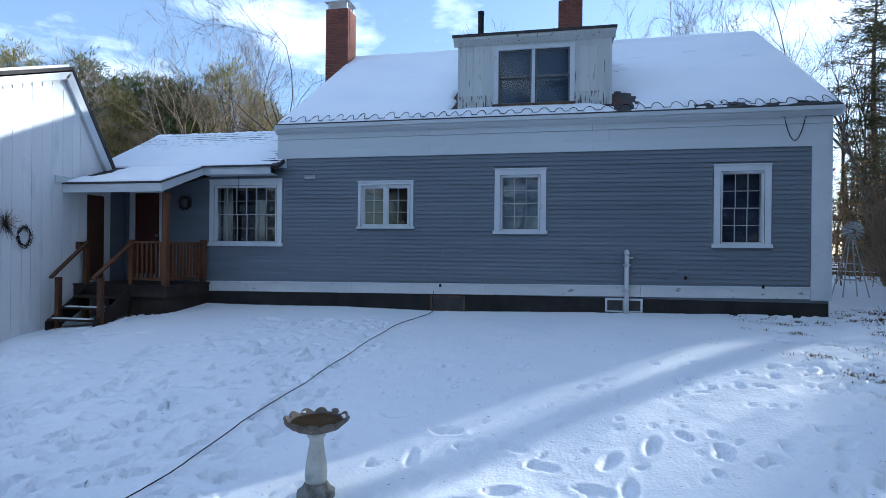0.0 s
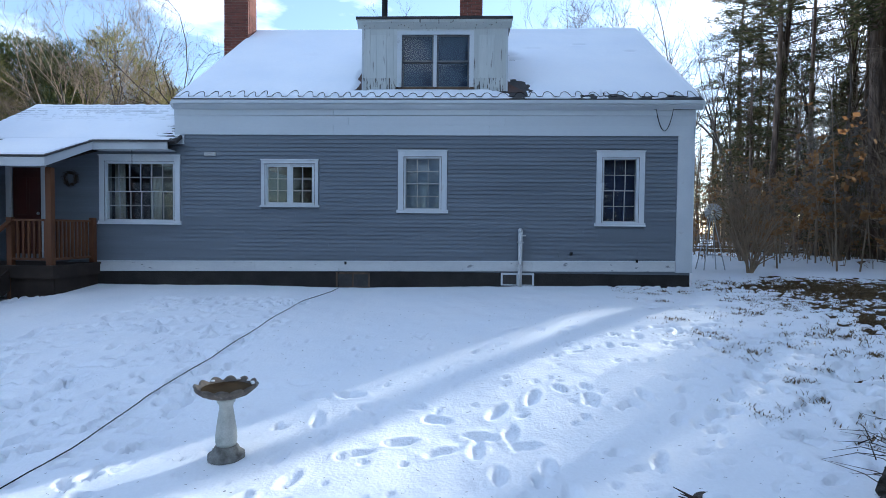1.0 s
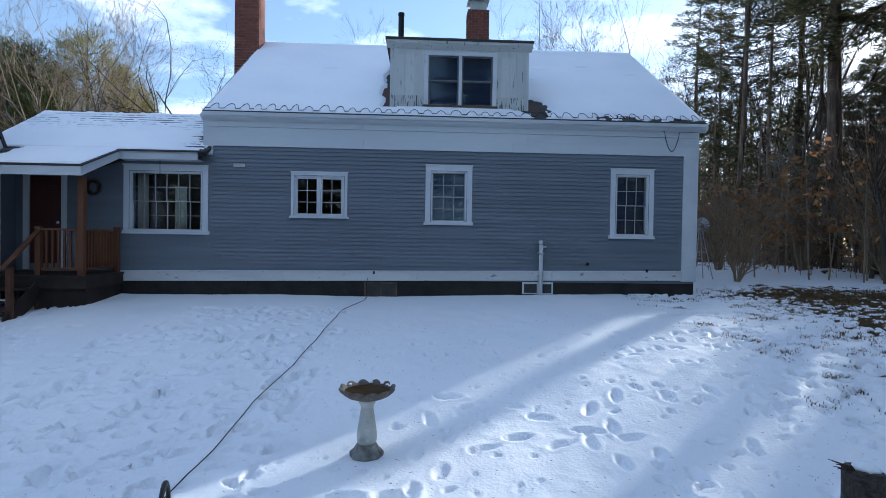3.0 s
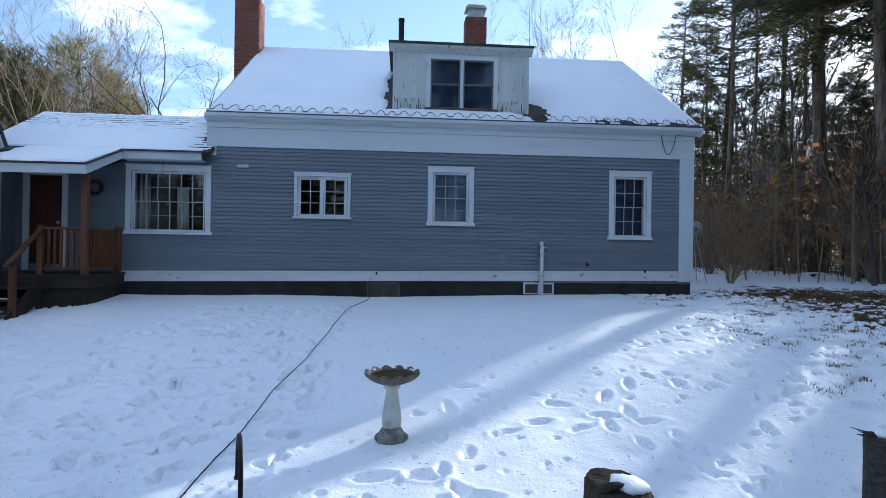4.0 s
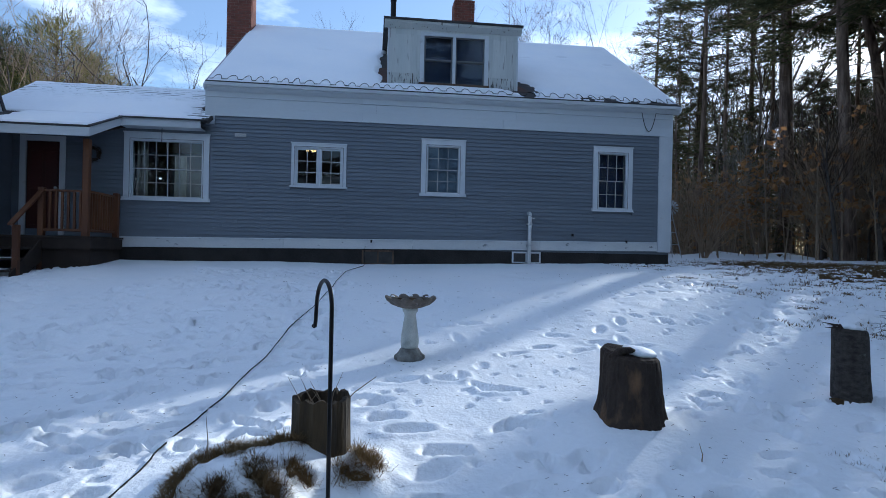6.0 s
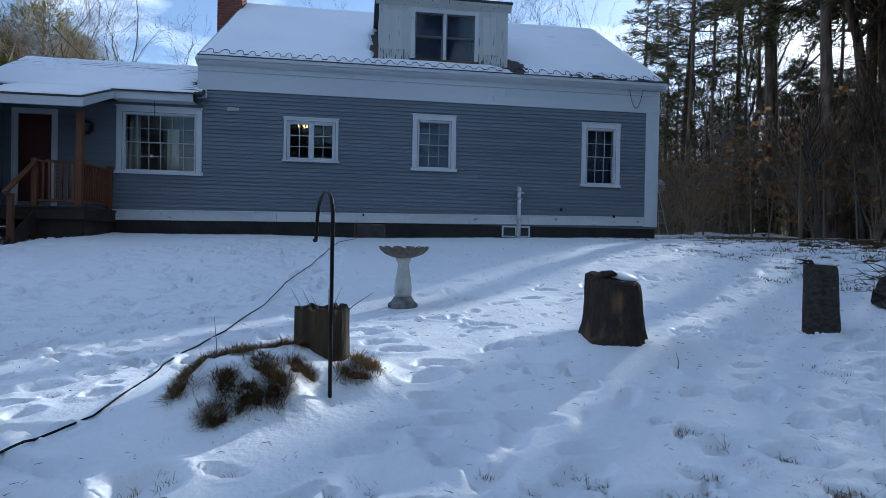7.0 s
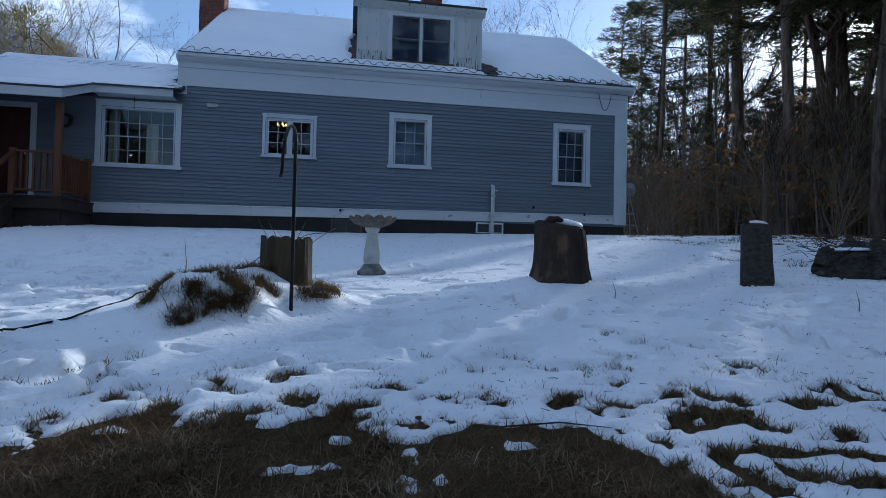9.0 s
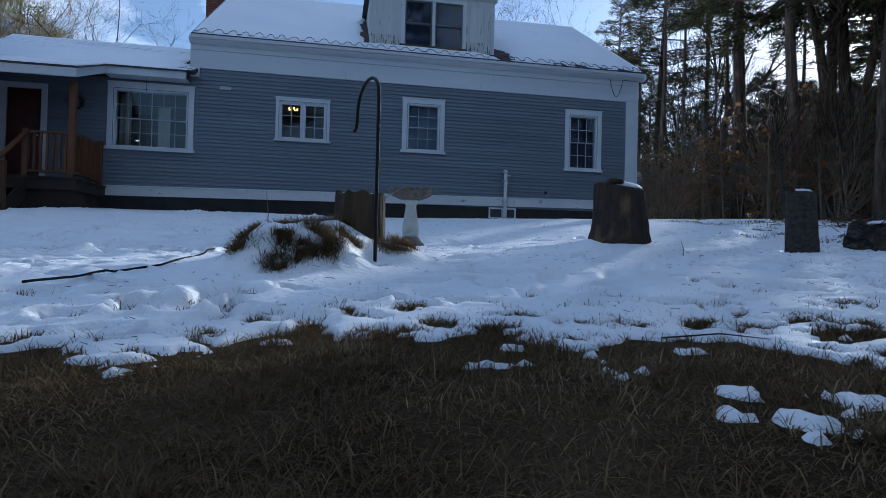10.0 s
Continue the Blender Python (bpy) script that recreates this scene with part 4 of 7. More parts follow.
wa, (a, b, c, d) = window(WINS["A"], "wide white picture window with small panes")
mz = c + (d - c) * 0.5
for lo, hi, yy in ((c, mz + 0.006, FY + 0.05), (mz - 0.006, d, FY + 0.015)):
    mx = (a + b) / 2
    sashed(wa, a, mx + 0.006, lo, hi, yy, 3, 2, 0.012, 0.012)
    sashed(wa, mx - 0.006, b, lo, hi, yy + 0.001, 3, 2, 0.012, 0.012)
wb, (a, b, c, d) = window(WINS["B"], "white double casement window")
mx = (a + b) / 2
part("mullion", Shape().box(mx - 0.022, mx + 0.022, FY - 0.012, FY + 0.06, c - 0.01, d + 0.01), TRIM, wb, bevel=0.003)
sashed(wb, a, mx - 0.024, c, d, FY + 0.01, 2, 3, 0.014, 0.034)
sashed(wb, mx + 0.024, b, c, d, FY + 0.01, 2, 3, 0.014, 0.034)
for key, lab in (("C", "white sash window with a drawn shade"), ("D", "white sash window with dark panes")):
    wc, (a, b, c, d) = window(WINS[key], lab)
    mz = (c + d) / 2
    sashed(wc, a, b, c, mz + 0.008, FY + 0.055, 3, 2, 0.011, 0.016, SASHGREY)
    sashed(wc, a, b, mz - 0.008, d, FY + 0.015, 3, 2, 0.011, 0.016, SASHGREY)

# dormer window
dw = Shape()
for x0, x1, z0, z1 in ((-1.26, -1.17, 4.86, 6.06), (0.2, 0.29, 4.86, 6.06), (-1.17, 0.2, 5.98, 6.06), (-0.525, -0.46, 4.9, 5.98)):
    dw.box(x0, x1, DY - 0.035, DY + 0.02, z0, z1)
dwin = part("window", dw, TRIM, house, "paired dark dormer window in a weathered frame", bevel=0.003)
part("sill", Shape().box(-1.28, 0.31, DY - 0.06, DY + 0.02, 4.87, 4.925), BAREWOOD, dwin, "bare weathered wooden sill")
for x0, x1 in ((-1.165, -0.527), (-0.458, 0.195)):
    sashed(dwin, x0, x1, 4.93, 5.46, DY + 0.035, 1, 1, 0.01, 0.03, DARKFRAME, MUNTIN_DARK)
    sashed(dwin, x0, x1, 5.44, 5.98, DY + 0.0, 1, 1, 0.01, 0.03, DARKFRAME, MUNTIN_DARK)
part("dormer_floor", Shape().box(DX0 + 0.06, DX1 - 0.06, DY + 0.12, 13.0, 4.66, 4.7), ROOMFLOOR, dorm)

# chimneys
BRICKS = block_mesh(BRICK)


def chimney(x0, x1, y0, y1, z0, z1, label, seen=6.4):
    s = Shape().box(x0 + 0.012, x1 - 0.012, y0 + 0.012, y1 - 0.012, z0, z1)
    ch = part("chimney", s, MORTAR, house, label)
    b, z, row = Shape(), z0, 0
    while z < z1 - 0.03:
        for (ax, bx, ay, by) in ((x0, x1, y0, y0 + 0.09), (x0, x1, y1 - 0.09, y1), (x0, x0 + 0.09, y0 + 0.1, y1 - 0.1), (x1 - 0.09, x1, y0 + 0.1, y1 - 0.1)):
            along = bx - ax > 0.1
            p, e = (ax, bx) if along else (ay, by)
            first = 0.1 if row % 2 else 0.2
            while p < e - 0.03:
                q = min(p + first, e)
                first = 0.2
                if z > seen and ay < y0 + 0.2:
                    if along:
                        piece("brick", BRICKS, ch, p + 0.005, q - 0.005, ay, by, z + 0.005, z + 0.066)
                    else:
                        piece("brick", BRICKS, ch, ax, bx, p + 0.005, q - 0.005, z + 0.005, z + 0.066)
                elif along:
                    b.box(p + 0.005, q - 0.005, ay, by, z + 0.005, z + 0.066)
                else:
                    b.box(ax, bx, p + 0.005, q - 0.005, z + 0.005, z + 0.066)
                p = q
        z += 0.072
        row += 1
    part("brickwork", b, BRICK, ch, "worn red brick courses")
    return ch


c1 = chimney(-6.27, -5.62, 13.5, 14.1, 0.8, 8.55, "tall red brick chimney with a metal cap")
cap = Shape()
for x, y in ((-6.2, 13.56), (-5.69, 13.56), (-6.2, 14.04), (-5.69, 14.04)):
    cap.box(x - 0.02, x + 0.02, y - 0.02, y + 0.02, 8.55, 8.76)
cap.box(-6.25, -5.64, 13.52, 14.08, 8.55, 8.58)
cap.prism([(-6.3, 13.46, 8.76), (-5.59, 13.46, 8.76), (-5.72, 13.6, 8.84), (-6.17, 13.6, 8.84)], (0, 0.6, 0))
part("chimney_cap", cap, STEEL, c1, "galvanised metal rain cap")
c2 = chimney(-0.06, 0.53, 13.55, 14.1, 6.9, 8.3, "short red brick chimney with a concrete cap")
cap = Shape().box(-0.02, 0.49, 13.6, 14.05, 8.3, 8.33)
cap.prism([(0.0, 13.62, 8.33), (0.47, 13.62, 8.33), (0.42, 13.62, 8.62), (0.05, 13.62, 8.62)], (0, 0.4, 0))
cap.prism([(-0.06, 13.56, 8.6), (0.53, 13.56, 8.6), (0.46, 13.56, 8.68), (0.0, 13.56, 8.68)], (0, 0.52, 0))
part("chimney_cap", cap, CONCRETE, c2, "grey mortar chimney cap")
part("stovepipe", Shape().lathe([(0.07, 0), (0.07, 1.0), (0.078, 1.01), (0.078, 1.08), (0.06, 1.08)], 16, (-1.82, 12.2, 6.55)), BLACKMETAL, house, "black metal stovepipe", smooth=False)

# wall fittings: vent pipe, foundation vents, plate, drooping wire
vp = Shape().tube([(1.25, FY - 0.1, 0.9), (1.25, FY - 0.1, 2.0)], 0.042, 14)
vp.tube([(1.25, FY - 0.1, 2.0), (1.25, FY - 0.09, 2.04), (1.25, FY - 0.02, 2.06)], 0.046, 14)
vp.tube([(1.25, FY - 0.1, 1.95), (1.36, FY - 0.1, 1.95)], 0.014, 8)
pipe = part("vent_pipe", vp, PVC, house, "white plastic vent pipe", smooth=True)
for z in (1.33, 1.8):
    part("strap", Shape().box(1.19, 1.31, FY - 0.148, FY - 0.01, z, z + 0.03), STEEL, pipe)
for x0, x1, z0, z1, m in ((-2.45, -1.76, 0.86, 1.17, STONE), (0.88, 1.54, 0.95, 1.2, TRIM)):
    s = Shape()
    w = 0.036
    for a, b, c, d in ((x0, x0 + w, z0, z1), (x1 - w, x1, z0, z1), (x0 + w, x1 - w, z1 - w, z1), (x0 + w, x1 - w, z0, z0 + w * 0.6), ((x0 + x1) / 2 - w / 2, (x0 + x1) / 2 + w / 2, z0, z1 - w)):
        s.box(a, b, FY - 0.02, FY + 0.003, c, d)
    v = part("foundation_vent", s, BAREWOOD if m is STONE else m, house, "small framed cellar window at ground level")
    part("pane", Shape().box(x0 + 0.03, x1 - 0.03, FY - 0.012, FY - 0.006, z0 + 0.02, z1 - 0.03), mat("dark_cellar_pane", (0.025, 0.024, 0.024), (0.045, 0.042, 0.04), 0.35, 0.2, 0.05, 0.0), v)
part("vent_plate", Shape().box(-5.15, -4.92, FY - 0.04, FY - 0.012, 3.5, 3.57).box(-5.13, -4.94, FY - 0.05, FY - 0.038, 3.555, 3.57), BEIGEBAR, house, "small pale dryer vent plate", bevel=0.004)
for x, z in ((2.27, 1.6), (3.55, 1.47), (-2.25, 1.36)):
    part("bracket", Shape().box(x - 0.02, x + 0.02, FY - 0.05, FY - 0.01, z - 0.03, z + 0.03), BLACKMETAL, house)
wire = [(3.85 + 0.33 * t, FY - 0.08, 4.44 - 0.42 * math.sin(math.pi * t) ** 0.8) for t in [k / 14 for k in range(15)]]
part("wire", Shape().tube([(3.6, FY - 0.07, 4.46)] + wire + [(4.6, FY - 0.07, 4.44)], 0.008, 5), CORD, house, "drooping black wire under the eave", smooth=True)

# rooms behind the windows
room = Shape().box(ELLX + 0.2, HX1 - 0.2, FY + 0.2, BY - 0.2, FLOOR - 0.1, FLOOR)
part("room_floor", room, ROOMFLOOR, house, "brown floorboards")
part("room_ceiling", Shape().box(ELLX + 0.2, HX1 - 0.2, FY + 0.2, BY - 0.2, 3.68, 3.72), PLASTER, house)
part("partition", Shape().box(-5.5, -5.4, FY + 0.21, 13.2, FLOOR, 3.68).box(-2.0, -1.9, FY + 0.21, BY - 0.21, FLOOR, 3.68).box(1.4, 1.5, FY + 0.21, BY - 0.21, FLOOR, 3.68), PLASTER, house, "plain inner walls")


def curtain(x0, x1, y, z0, z1, parent, material, label):
    n = max(8, int((x1 - x0) / 0.02))
    s = Shape()
    v = []
    for z in (z0, z1):
        for k in range(n + 1):
            v.append((x0 + (x1 - x0) * k / n, y + 0.022 * math.sin(k * 0.9) + 0.01 * math.sin(k * 0.37), z))
    s.add(v, [(k, k + 1, n + 2 + k, n + 1 + k) for k in range(n)])
    ob = part("curtain", s, material, parent, label, smooth=True)
    t = ob.modifiers.new("thickness", "SOLIDIFY")
    t.thickness = 0.004
    return ob


curtain(-7.2, -6.98, FY + 0.27, 2.1, 3.45, house, CURTAIN, "cream curtain inside the picture window")
curtain(-6.45, -6.2, FY + 0.3, 2.1, 3.1, house, CURTAIN, "cream curtain inside the picture window")
# Two added navy sheets give the panes their dark reflected-sky colour.
part("curtain", Shape().box(2.8, 3.6, FY + 0.26, FY + 0.27, 2.1, 3.6), NAVY, house, "navy sheet added for the sky reflected in the sash window")
part("curtain", Shape().box(-1.3, 0.32, DY + 0.16, DY + 0.17, 4.8, 6.1), NAVY, house, "navy sheet added for the sky reflected in the dormer window")
part("shade", Shape().box(-1.06, -0.36, FY + 0.14, FY + 0.146, 2.42, 3.5), SHADE, house, "cloth behind the panes, coloured blue-grey for the reflected sky")


# ---- ell roof ----
def ell_z(y):
    """Roof of the ell: steeper above, easing out over the porch."""
    return np.interp(y, [8.35, 9.7, 11.8, 13.95], [3.28, 3.76, 4.93, 3.72])


er = Shape()
er.prism([(-7.3, 9.7, ell_z(9.7)), (-7.3, 11.8, 4.93), (-7.3, 13.95, 3.72), (-7.3, 13.95, 3.66), (-7.3, 11.8, 4.83), (-7.3, 9.7, 3.69)], (1.7, 0, 0))
er.prism([(-9.48, 8.4, 3.298), (-9.48, 9.7, 3.76), (-9.48, 11.8, 4.93), (-9.48, 13.95, 3.72), (-9.48, 13.95, 3.66), (-9.48, 11.8, 4.83), (-9.48, 9.7, 3.69), (-9.48, 8.4, 3.23)], (2.178, 0, 0))
ell_roof = part("roof", er, SHINGLE, house, "dark shingle ell roof under thin snow")
er2 = Shape().prism([(-10.05, 9.7, 3.76), (-10.05, 11.8, 4.93), (-10.05, 13.95, 3.72), (-10.05, 13.95, 3.66), (-10.05, 11.8, 4.83), (-10.05, 9.7, 3.69)], (0.569, 0, 0))
part("roof", er2, SHINGLE, house)
part("gable_wall", Shape().prism([(-9.98, 10.0, 0.6), (-9.98, 13.7, 0.6), (-9.98, 13.7, 3.75), (-9.98, 11.8, 4.8), (-9.98, 10.0, 3.8)], (0.47, 0, 0)), SIDING, house)
part("rake_board", Shape().prism([(-10.07, 9.7, 3.62), (-10.07, 11.8, 4.79), (-10.07, 11.8, 4.925), (-10.07, 9.7, 3.755)], (0.02, 0, 0)), FRIEZE, house)
courses = Shape()
y = 8.45
while y < 11.75:
    x0 = -9.47 if y < 9.75 else -10.04
    x1 = -7.32 if y < 9.62 else -5.62
    courses.prism([(x0, y, float(ell_z(y)) + 0.012), (x0, y + 0.135, float(ell_z(y + 0.135)) + 0.002), (x0, y + 0.135, float(ell_z(y + 0.135)) - 0.004), (x0, y, float(ell_z(y)) - 0.004)], (x1 - x0, 0, 0))
    y += 0.13
tagged(part("shingle_layer", courses, SHINGLE, house, "dark shingle courses showing through the snow"), kind="stuff")


def ell_snow(name, x0, x1, y0, y1):
    """Thin snow that thins out to the ridge and the house, where shingle courses show."""
    xs, ys = np.linspace(x0, x1, int((x1 - x0) / 0.024)), np.linspace(y0, y1, int((y1 - y0) / 0.016))
    X, Y = np.meshgrid(xs, ys)
    up = np.clip((Y - 10.5) / 0.9, 0, 1) * np.clip((11.75 - Y) / 0.2, 0.4, 1)
    edge = np.clip((X + 6.35) / 0.5, 0, 1) * np.clip((Y - 9.6) / 0.3, 0, 1)
    thin = np.maximum(up * (0.55 + 0.5 * fbm(X, Y, 0.6, 163)), edge)
    melt = np.clip((fbm(X * 0.5, Y * 1.5, 0.14, 171) - 0.5) * 6 + 4 * (X + 5.85), 0, 1) * edge
    d = 0.034 * (1 - 0.6 * np.clip(thin, 0, 1)) + 0.008 * (fbm(X, Y, 0.4, 167) - 0.5) - 0.06 * melt
    row, fr = np.floor((Y - 8.45) / 0.13), ((Y - 8.45) / 0.13) % 1
    dash = np.clip((0.55 * vnoise(X, row * 5.7, 0.35, 201) + 0.45 * vnoise(X, row * 9.1, 0.07, 202) - 0.54 + 0.2 * thin) * 9, 0, 1)
    d = d - 0.07 * dash * np.clip(1.3 - np.abs(fr - 0.16) / 0.19, 0, 1) * np.clip(thin * 1.6, 0, 1)
    d = d - 0.07 * np.clip((-9.1 - X) / 0.12 + 4 * (fbm(X, Y, 0.2, 177) - 0.5), 0, 1) * (Y < 9.72) * (Y > 8.8)
    d = d - 0.08 * np.clip((Y - 11.74) / 0.03 + 3 * (fbm(X, Y, 0.12, 179) - 0.5), 0, 1) * (Y > 11.66)
    rim = np.minimum(np.minimum(X - x0, x1 - X), Y - y0)
    d = np.where(rim < 0.02, np.minimum(d, -0.02), d)
    return tagged(under(sheet(name, xs, ys, ell_z(Y) + d, ROOF_SNOW), house), "thin snow with shingle lines showing through")


ell_snow("roof_snow", -10.04, -5.63, 9.71, 11.86)
ell_snow("roof_snow", -9.46, -7.31, 8.42, 9.72)
# eave boards
part("fascia", Shape().box(-7.32, -5.76, 9.66, 9.7, 3.58, 3.735), FRIEZE, house, bevel=0.003)
part("fascia", Shape().box(-7.32, -5.76, 9.7, FY + 0.01, 3.585, 3.6), FRIEZE, house)
part("drip_edge", Shape().box(-7.34, -5.7, 9.645, 9.71, 3.737, 3.765), SHINGLE, house)
part("fascia", Shape().box(-9.47, -7.28, 8.365, 8.4, 3.10, 3.262), FRIEZE, house, bevel=0.003)
part("drip_edge", Shape().box(-9.47, -7.27, 8.35, 8.42, 3.264, 3.296), SHINGLE, house)
part("rake_board", Shape().prism([(-7.298, 8.37, 3.10), (-7.298, 9.66, 3.58), (-7.298, 9.66, 3.735), (-7.298, 8.37, 3.262)], (0.03, 0, 0)), FRIEZE, house)
part("drip_edge", Shape().prism([(-7.31, 8.36, 3.265), (-7.31, 9.68, 3.738), (-7.31, 9.68, 3.765), (-7.31, 8.36, 3.292)], (0.055, 0, 0)), SHINGLE, house)
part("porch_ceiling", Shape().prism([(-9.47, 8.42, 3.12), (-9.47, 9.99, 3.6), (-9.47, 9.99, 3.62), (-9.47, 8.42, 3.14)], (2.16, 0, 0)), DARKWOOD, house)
part("hook", Shape().tube([(-6.55, FY - 0.2, 3.6), (-6.55, FY - 0.2, 3.3)], 0.006, 5), BLACKMETAL, house, "thin hanging hook wire")

# entrance door in the ell
dx0, dx1, dz0, dz1, dwid = DOOR
s = Shape()
for a, b, c, d in ((dx0, dx0 + dwid, dz0 - 0.06, dz1), (dx1 - dwid, dx1, dz0 - 0.06, dz1), (dx0 + dwid, dx1 - dwid, dz1 - dwid, dz1)):
    s.box(a, b, FY - 0.03, FY + 0.012, c, d)
part("door_casing", s, TRIM, house, bevel=0.003)
door = part("door", Shape().box(dx0 + dwid + 0.004, dx1 - dwid - 0.004, FY + 0.03, FY + 0.075, dz0 - 0.04, dz1 - dwid - 0.004), REDDOOR, house, "dark red panelled entrance door, shut")
for px0, px1, pz0, pz1 in ((0.06, 0.29, 0.15, 0.75), (0.35, 0.58, 0.15, 0.75), (0.06, 0.29, 0.87, 1.65), (0.35, 0.58, 0.87, 1.65)):
    ax = dx0 + dwid + 0.004
    part("panel", Shape().box(ax + px0, ax + px1, FY + 0.018, FY + 0.032, dz0 + pz0, dz0 + pz1), REDDOOR, door, bevel=0.008)
part("knob", Shape().lathe([(0.01, 0), (0.012, 0.03), (0.03, 0.035), (0.032, 0.055), (0.015, 0.07)], 12), STEEL, door, "metal door knob", smooth=True).matrix_basis = pose(dx1 - dwid - 0.07, FY + 0.03, 2.3, 90, 0, 0)


def wreath(name, r, thick, label, at, m, seed):
    """A ring of dried twigs."""
    w = thing(name, at, label, "wreath", "wreaths")
    rr = random.Random(seed)
    s = Shape()
    for k in range(260):
        a = rr.uniform(0, 2 * math.pi)
        d = rr.gauss(0, thick * 0.45)
        p = Vector(((r + d) * math.cos(a), rr.gauss(0, thick * 0.3), (r + d) * math.sin(a)))
        q = p + Vector((-math.sin(a), 0, math.cos(a))) * rr.uniform(0.03, 0.07) + Vector((rr.gauss(0, 0.014), rr.gauss(0, 0.02), rr.gauss(0, 0.014)))
        s.tube([p, q], [0.006, 0.002], 3)
    ring = part("twig_ring", s, m, None)
    ring.parent = w
    return w


wreath("wreath", 0.125, 0.045, "small dried twig wreath on the porch wall", (-7.94, FY - 0.04, 3.02), STUMPBARK, 2)

# ---- porch ----
porch = thing("porch", (-8.4, 9.3, 0.7), "stained wooden entrance porch with railing and steps", "porch")
plank = block_mesh(DARKWOOD)
stain = block_mesh(PORCHWOOD)
for k in range(10):
    piece("deck_board", plank, porch, -9.46, -7.32, 8.62 + 0.137 * k, 8.62 + 0.137 * k + 0.13, 1.28, 1.315)
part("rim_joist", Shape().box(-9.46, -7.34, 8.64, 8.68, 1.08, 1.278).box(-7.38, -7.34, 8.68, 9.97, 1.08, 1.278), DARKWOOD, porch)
part("lattice", Shape().box(-8.2, -7.4, 8.72, 8.75, 0.6, 1.08).box(-7.42, -7.39, 8.75, 9.97, 0.7, 1.08), DARKWOOD, porch, "skirt below the deck, coloured dark for the shade there")
for x, y, z0, z1, w in ((-7.5, 8.8, 0.6, 3.12, 0.055), (-8.26, 8.8, 0.6, 2.2, 0.05), (-7.44, 9.9, 1.3, 2.22, 0.05), (-9.32, 8.8, 0.6, 2.1, 0.045)):
    part("post", Shape().box(x - w, x + w, y - w, y + w, z0, z1), PORCHWOOD, porch, bevel=0.008)
for z0, z1 in ((2.13, 2.17), (1.4, 1.45)):
    part("rail", Shape().box(-8.21, -7.555, 8.77, 8.83, z0, z1), PORCHWOOD, porch, bevel=0.006)
    part("rail", Shape().box(-7.5, -7.44, 8.856, 9.85, z0, z1), PORCHWOOD, porch, bevel=0.006)
for k in range(6):
    x = -8.12 + 0.105 * k
    piece("baluster", stain, porch, x - 0.018, x + 0.018, 8.782, 8.818, 1.45, 2.13)
for k in range(9):
    y = 8.93 + 0.103 * k
    piece("baluster", stain, porch, -7.488, -7.452, y - 0.018, y + 0.018, 1.45, 2.13)
# steps with snow on the treads
for k, (z, y) in enumerate(((1.1, 8.36), (0.91, 8.08), (0.72, 7.8))):
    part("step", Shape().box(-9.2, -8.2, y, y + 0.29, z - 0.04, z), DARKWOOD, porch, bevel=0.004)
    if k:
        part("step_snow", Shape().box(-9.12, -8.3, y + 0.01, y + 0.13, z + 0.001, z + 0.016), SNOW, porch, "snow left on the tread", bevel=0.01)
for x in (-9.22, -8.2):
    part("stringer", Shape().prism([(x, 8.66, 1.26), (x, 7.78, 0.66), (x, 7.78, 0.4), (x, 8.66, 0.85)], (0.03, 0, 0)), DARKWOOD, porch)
for x, xt in ((-8.2, -8.26), (-9.12, -9.3)):
    part("post", Shape().box(x - 0.045, x + 0.045, 7.92, 8.01, 0.45, 1.48), PORCHWOOD, porch, bevel=0.008)
    part("handrail", Shape().prism([(x - 0.045, 7.8, 1.46), (x + 0.045, 7.8, 1.46), (x + 0.045, 7.8, 1.50), (x - 0.045, 7.8, 1.50)], (xt - x, 1.0, 0.66)), PORCHWOOD, porch)

# ---- barn ----
barn = thing("barn", (-11.5, 7.0, 0.4), "white-painted board barn with a snow-covered roof", "barn")
BX = -9.5
wall_ring = [(BX, 3.5, 0.2), (BX, 9.55, 0.2), (BX, 9.55, 3.75), (BX, 8.5, 5.5), (BX, 3.5, 3.65)]
part("wall", Shape().prism(wall_ring, (-0.15, 0, 0)), BARN, barn, "white vertical barn boards")
part("wall", Shape().box(-15.5, BX - 0.151, 9.4, 9.55, 0.2, 3.75).box(-15.5, BX - 0.151, 3.5, 3.65, 0.2, 3.6).box(-15.5, -15.35, 3.66, 9.39, 0.2, 3.7), BARN, barn)
part("roof", Shape().prism([(BX + 0.1, 9.75, 3.42), (BX + 0.1, 8.5, 5.53), (BX + 0.1, 3.3, 3.6), (BX + 0.1, 3.3, 3.68), (BX + 0.1, 8.52, 5.6), (BX + 0.1, 9.83, 3.45)], (-6.2, 0, 0)), SHINGLE, barn)
part("roof_snow", Shape().prism([(BX + 0.08, 8.45, 5.58), (BX + 0.08, 3.35, 3.71), (BX + 0.08, 3.35, 3.75), (BX + 0.08, 8.45, 5.63)], (-6.1, 0, 0)), ROOF_SNOW, barn)
part("rake_board", Shape().prism([(BX + 0.02, 9.74, 3.40), (BX + 0.02, 8.5, 5.5), (BX + 0.02, 8.38, 5.36), (BX + 0.02, 9.58, 3.36)], (0.07, 0, 0)), TRIM, barn)
part("rake_board", Shape().prism([(BX + 0.02, 8.5, 5.5), (BX + 0.02, 3.3, 3.57), (BX + 0.02, 3.3, 3.42), (BX + 0.02, 8.42, 5.33)], (0.07, 0, 0)), TRIM, barn)
bb = block_mesh(BARN)
rnd = random.Random(7)
y = 6.2
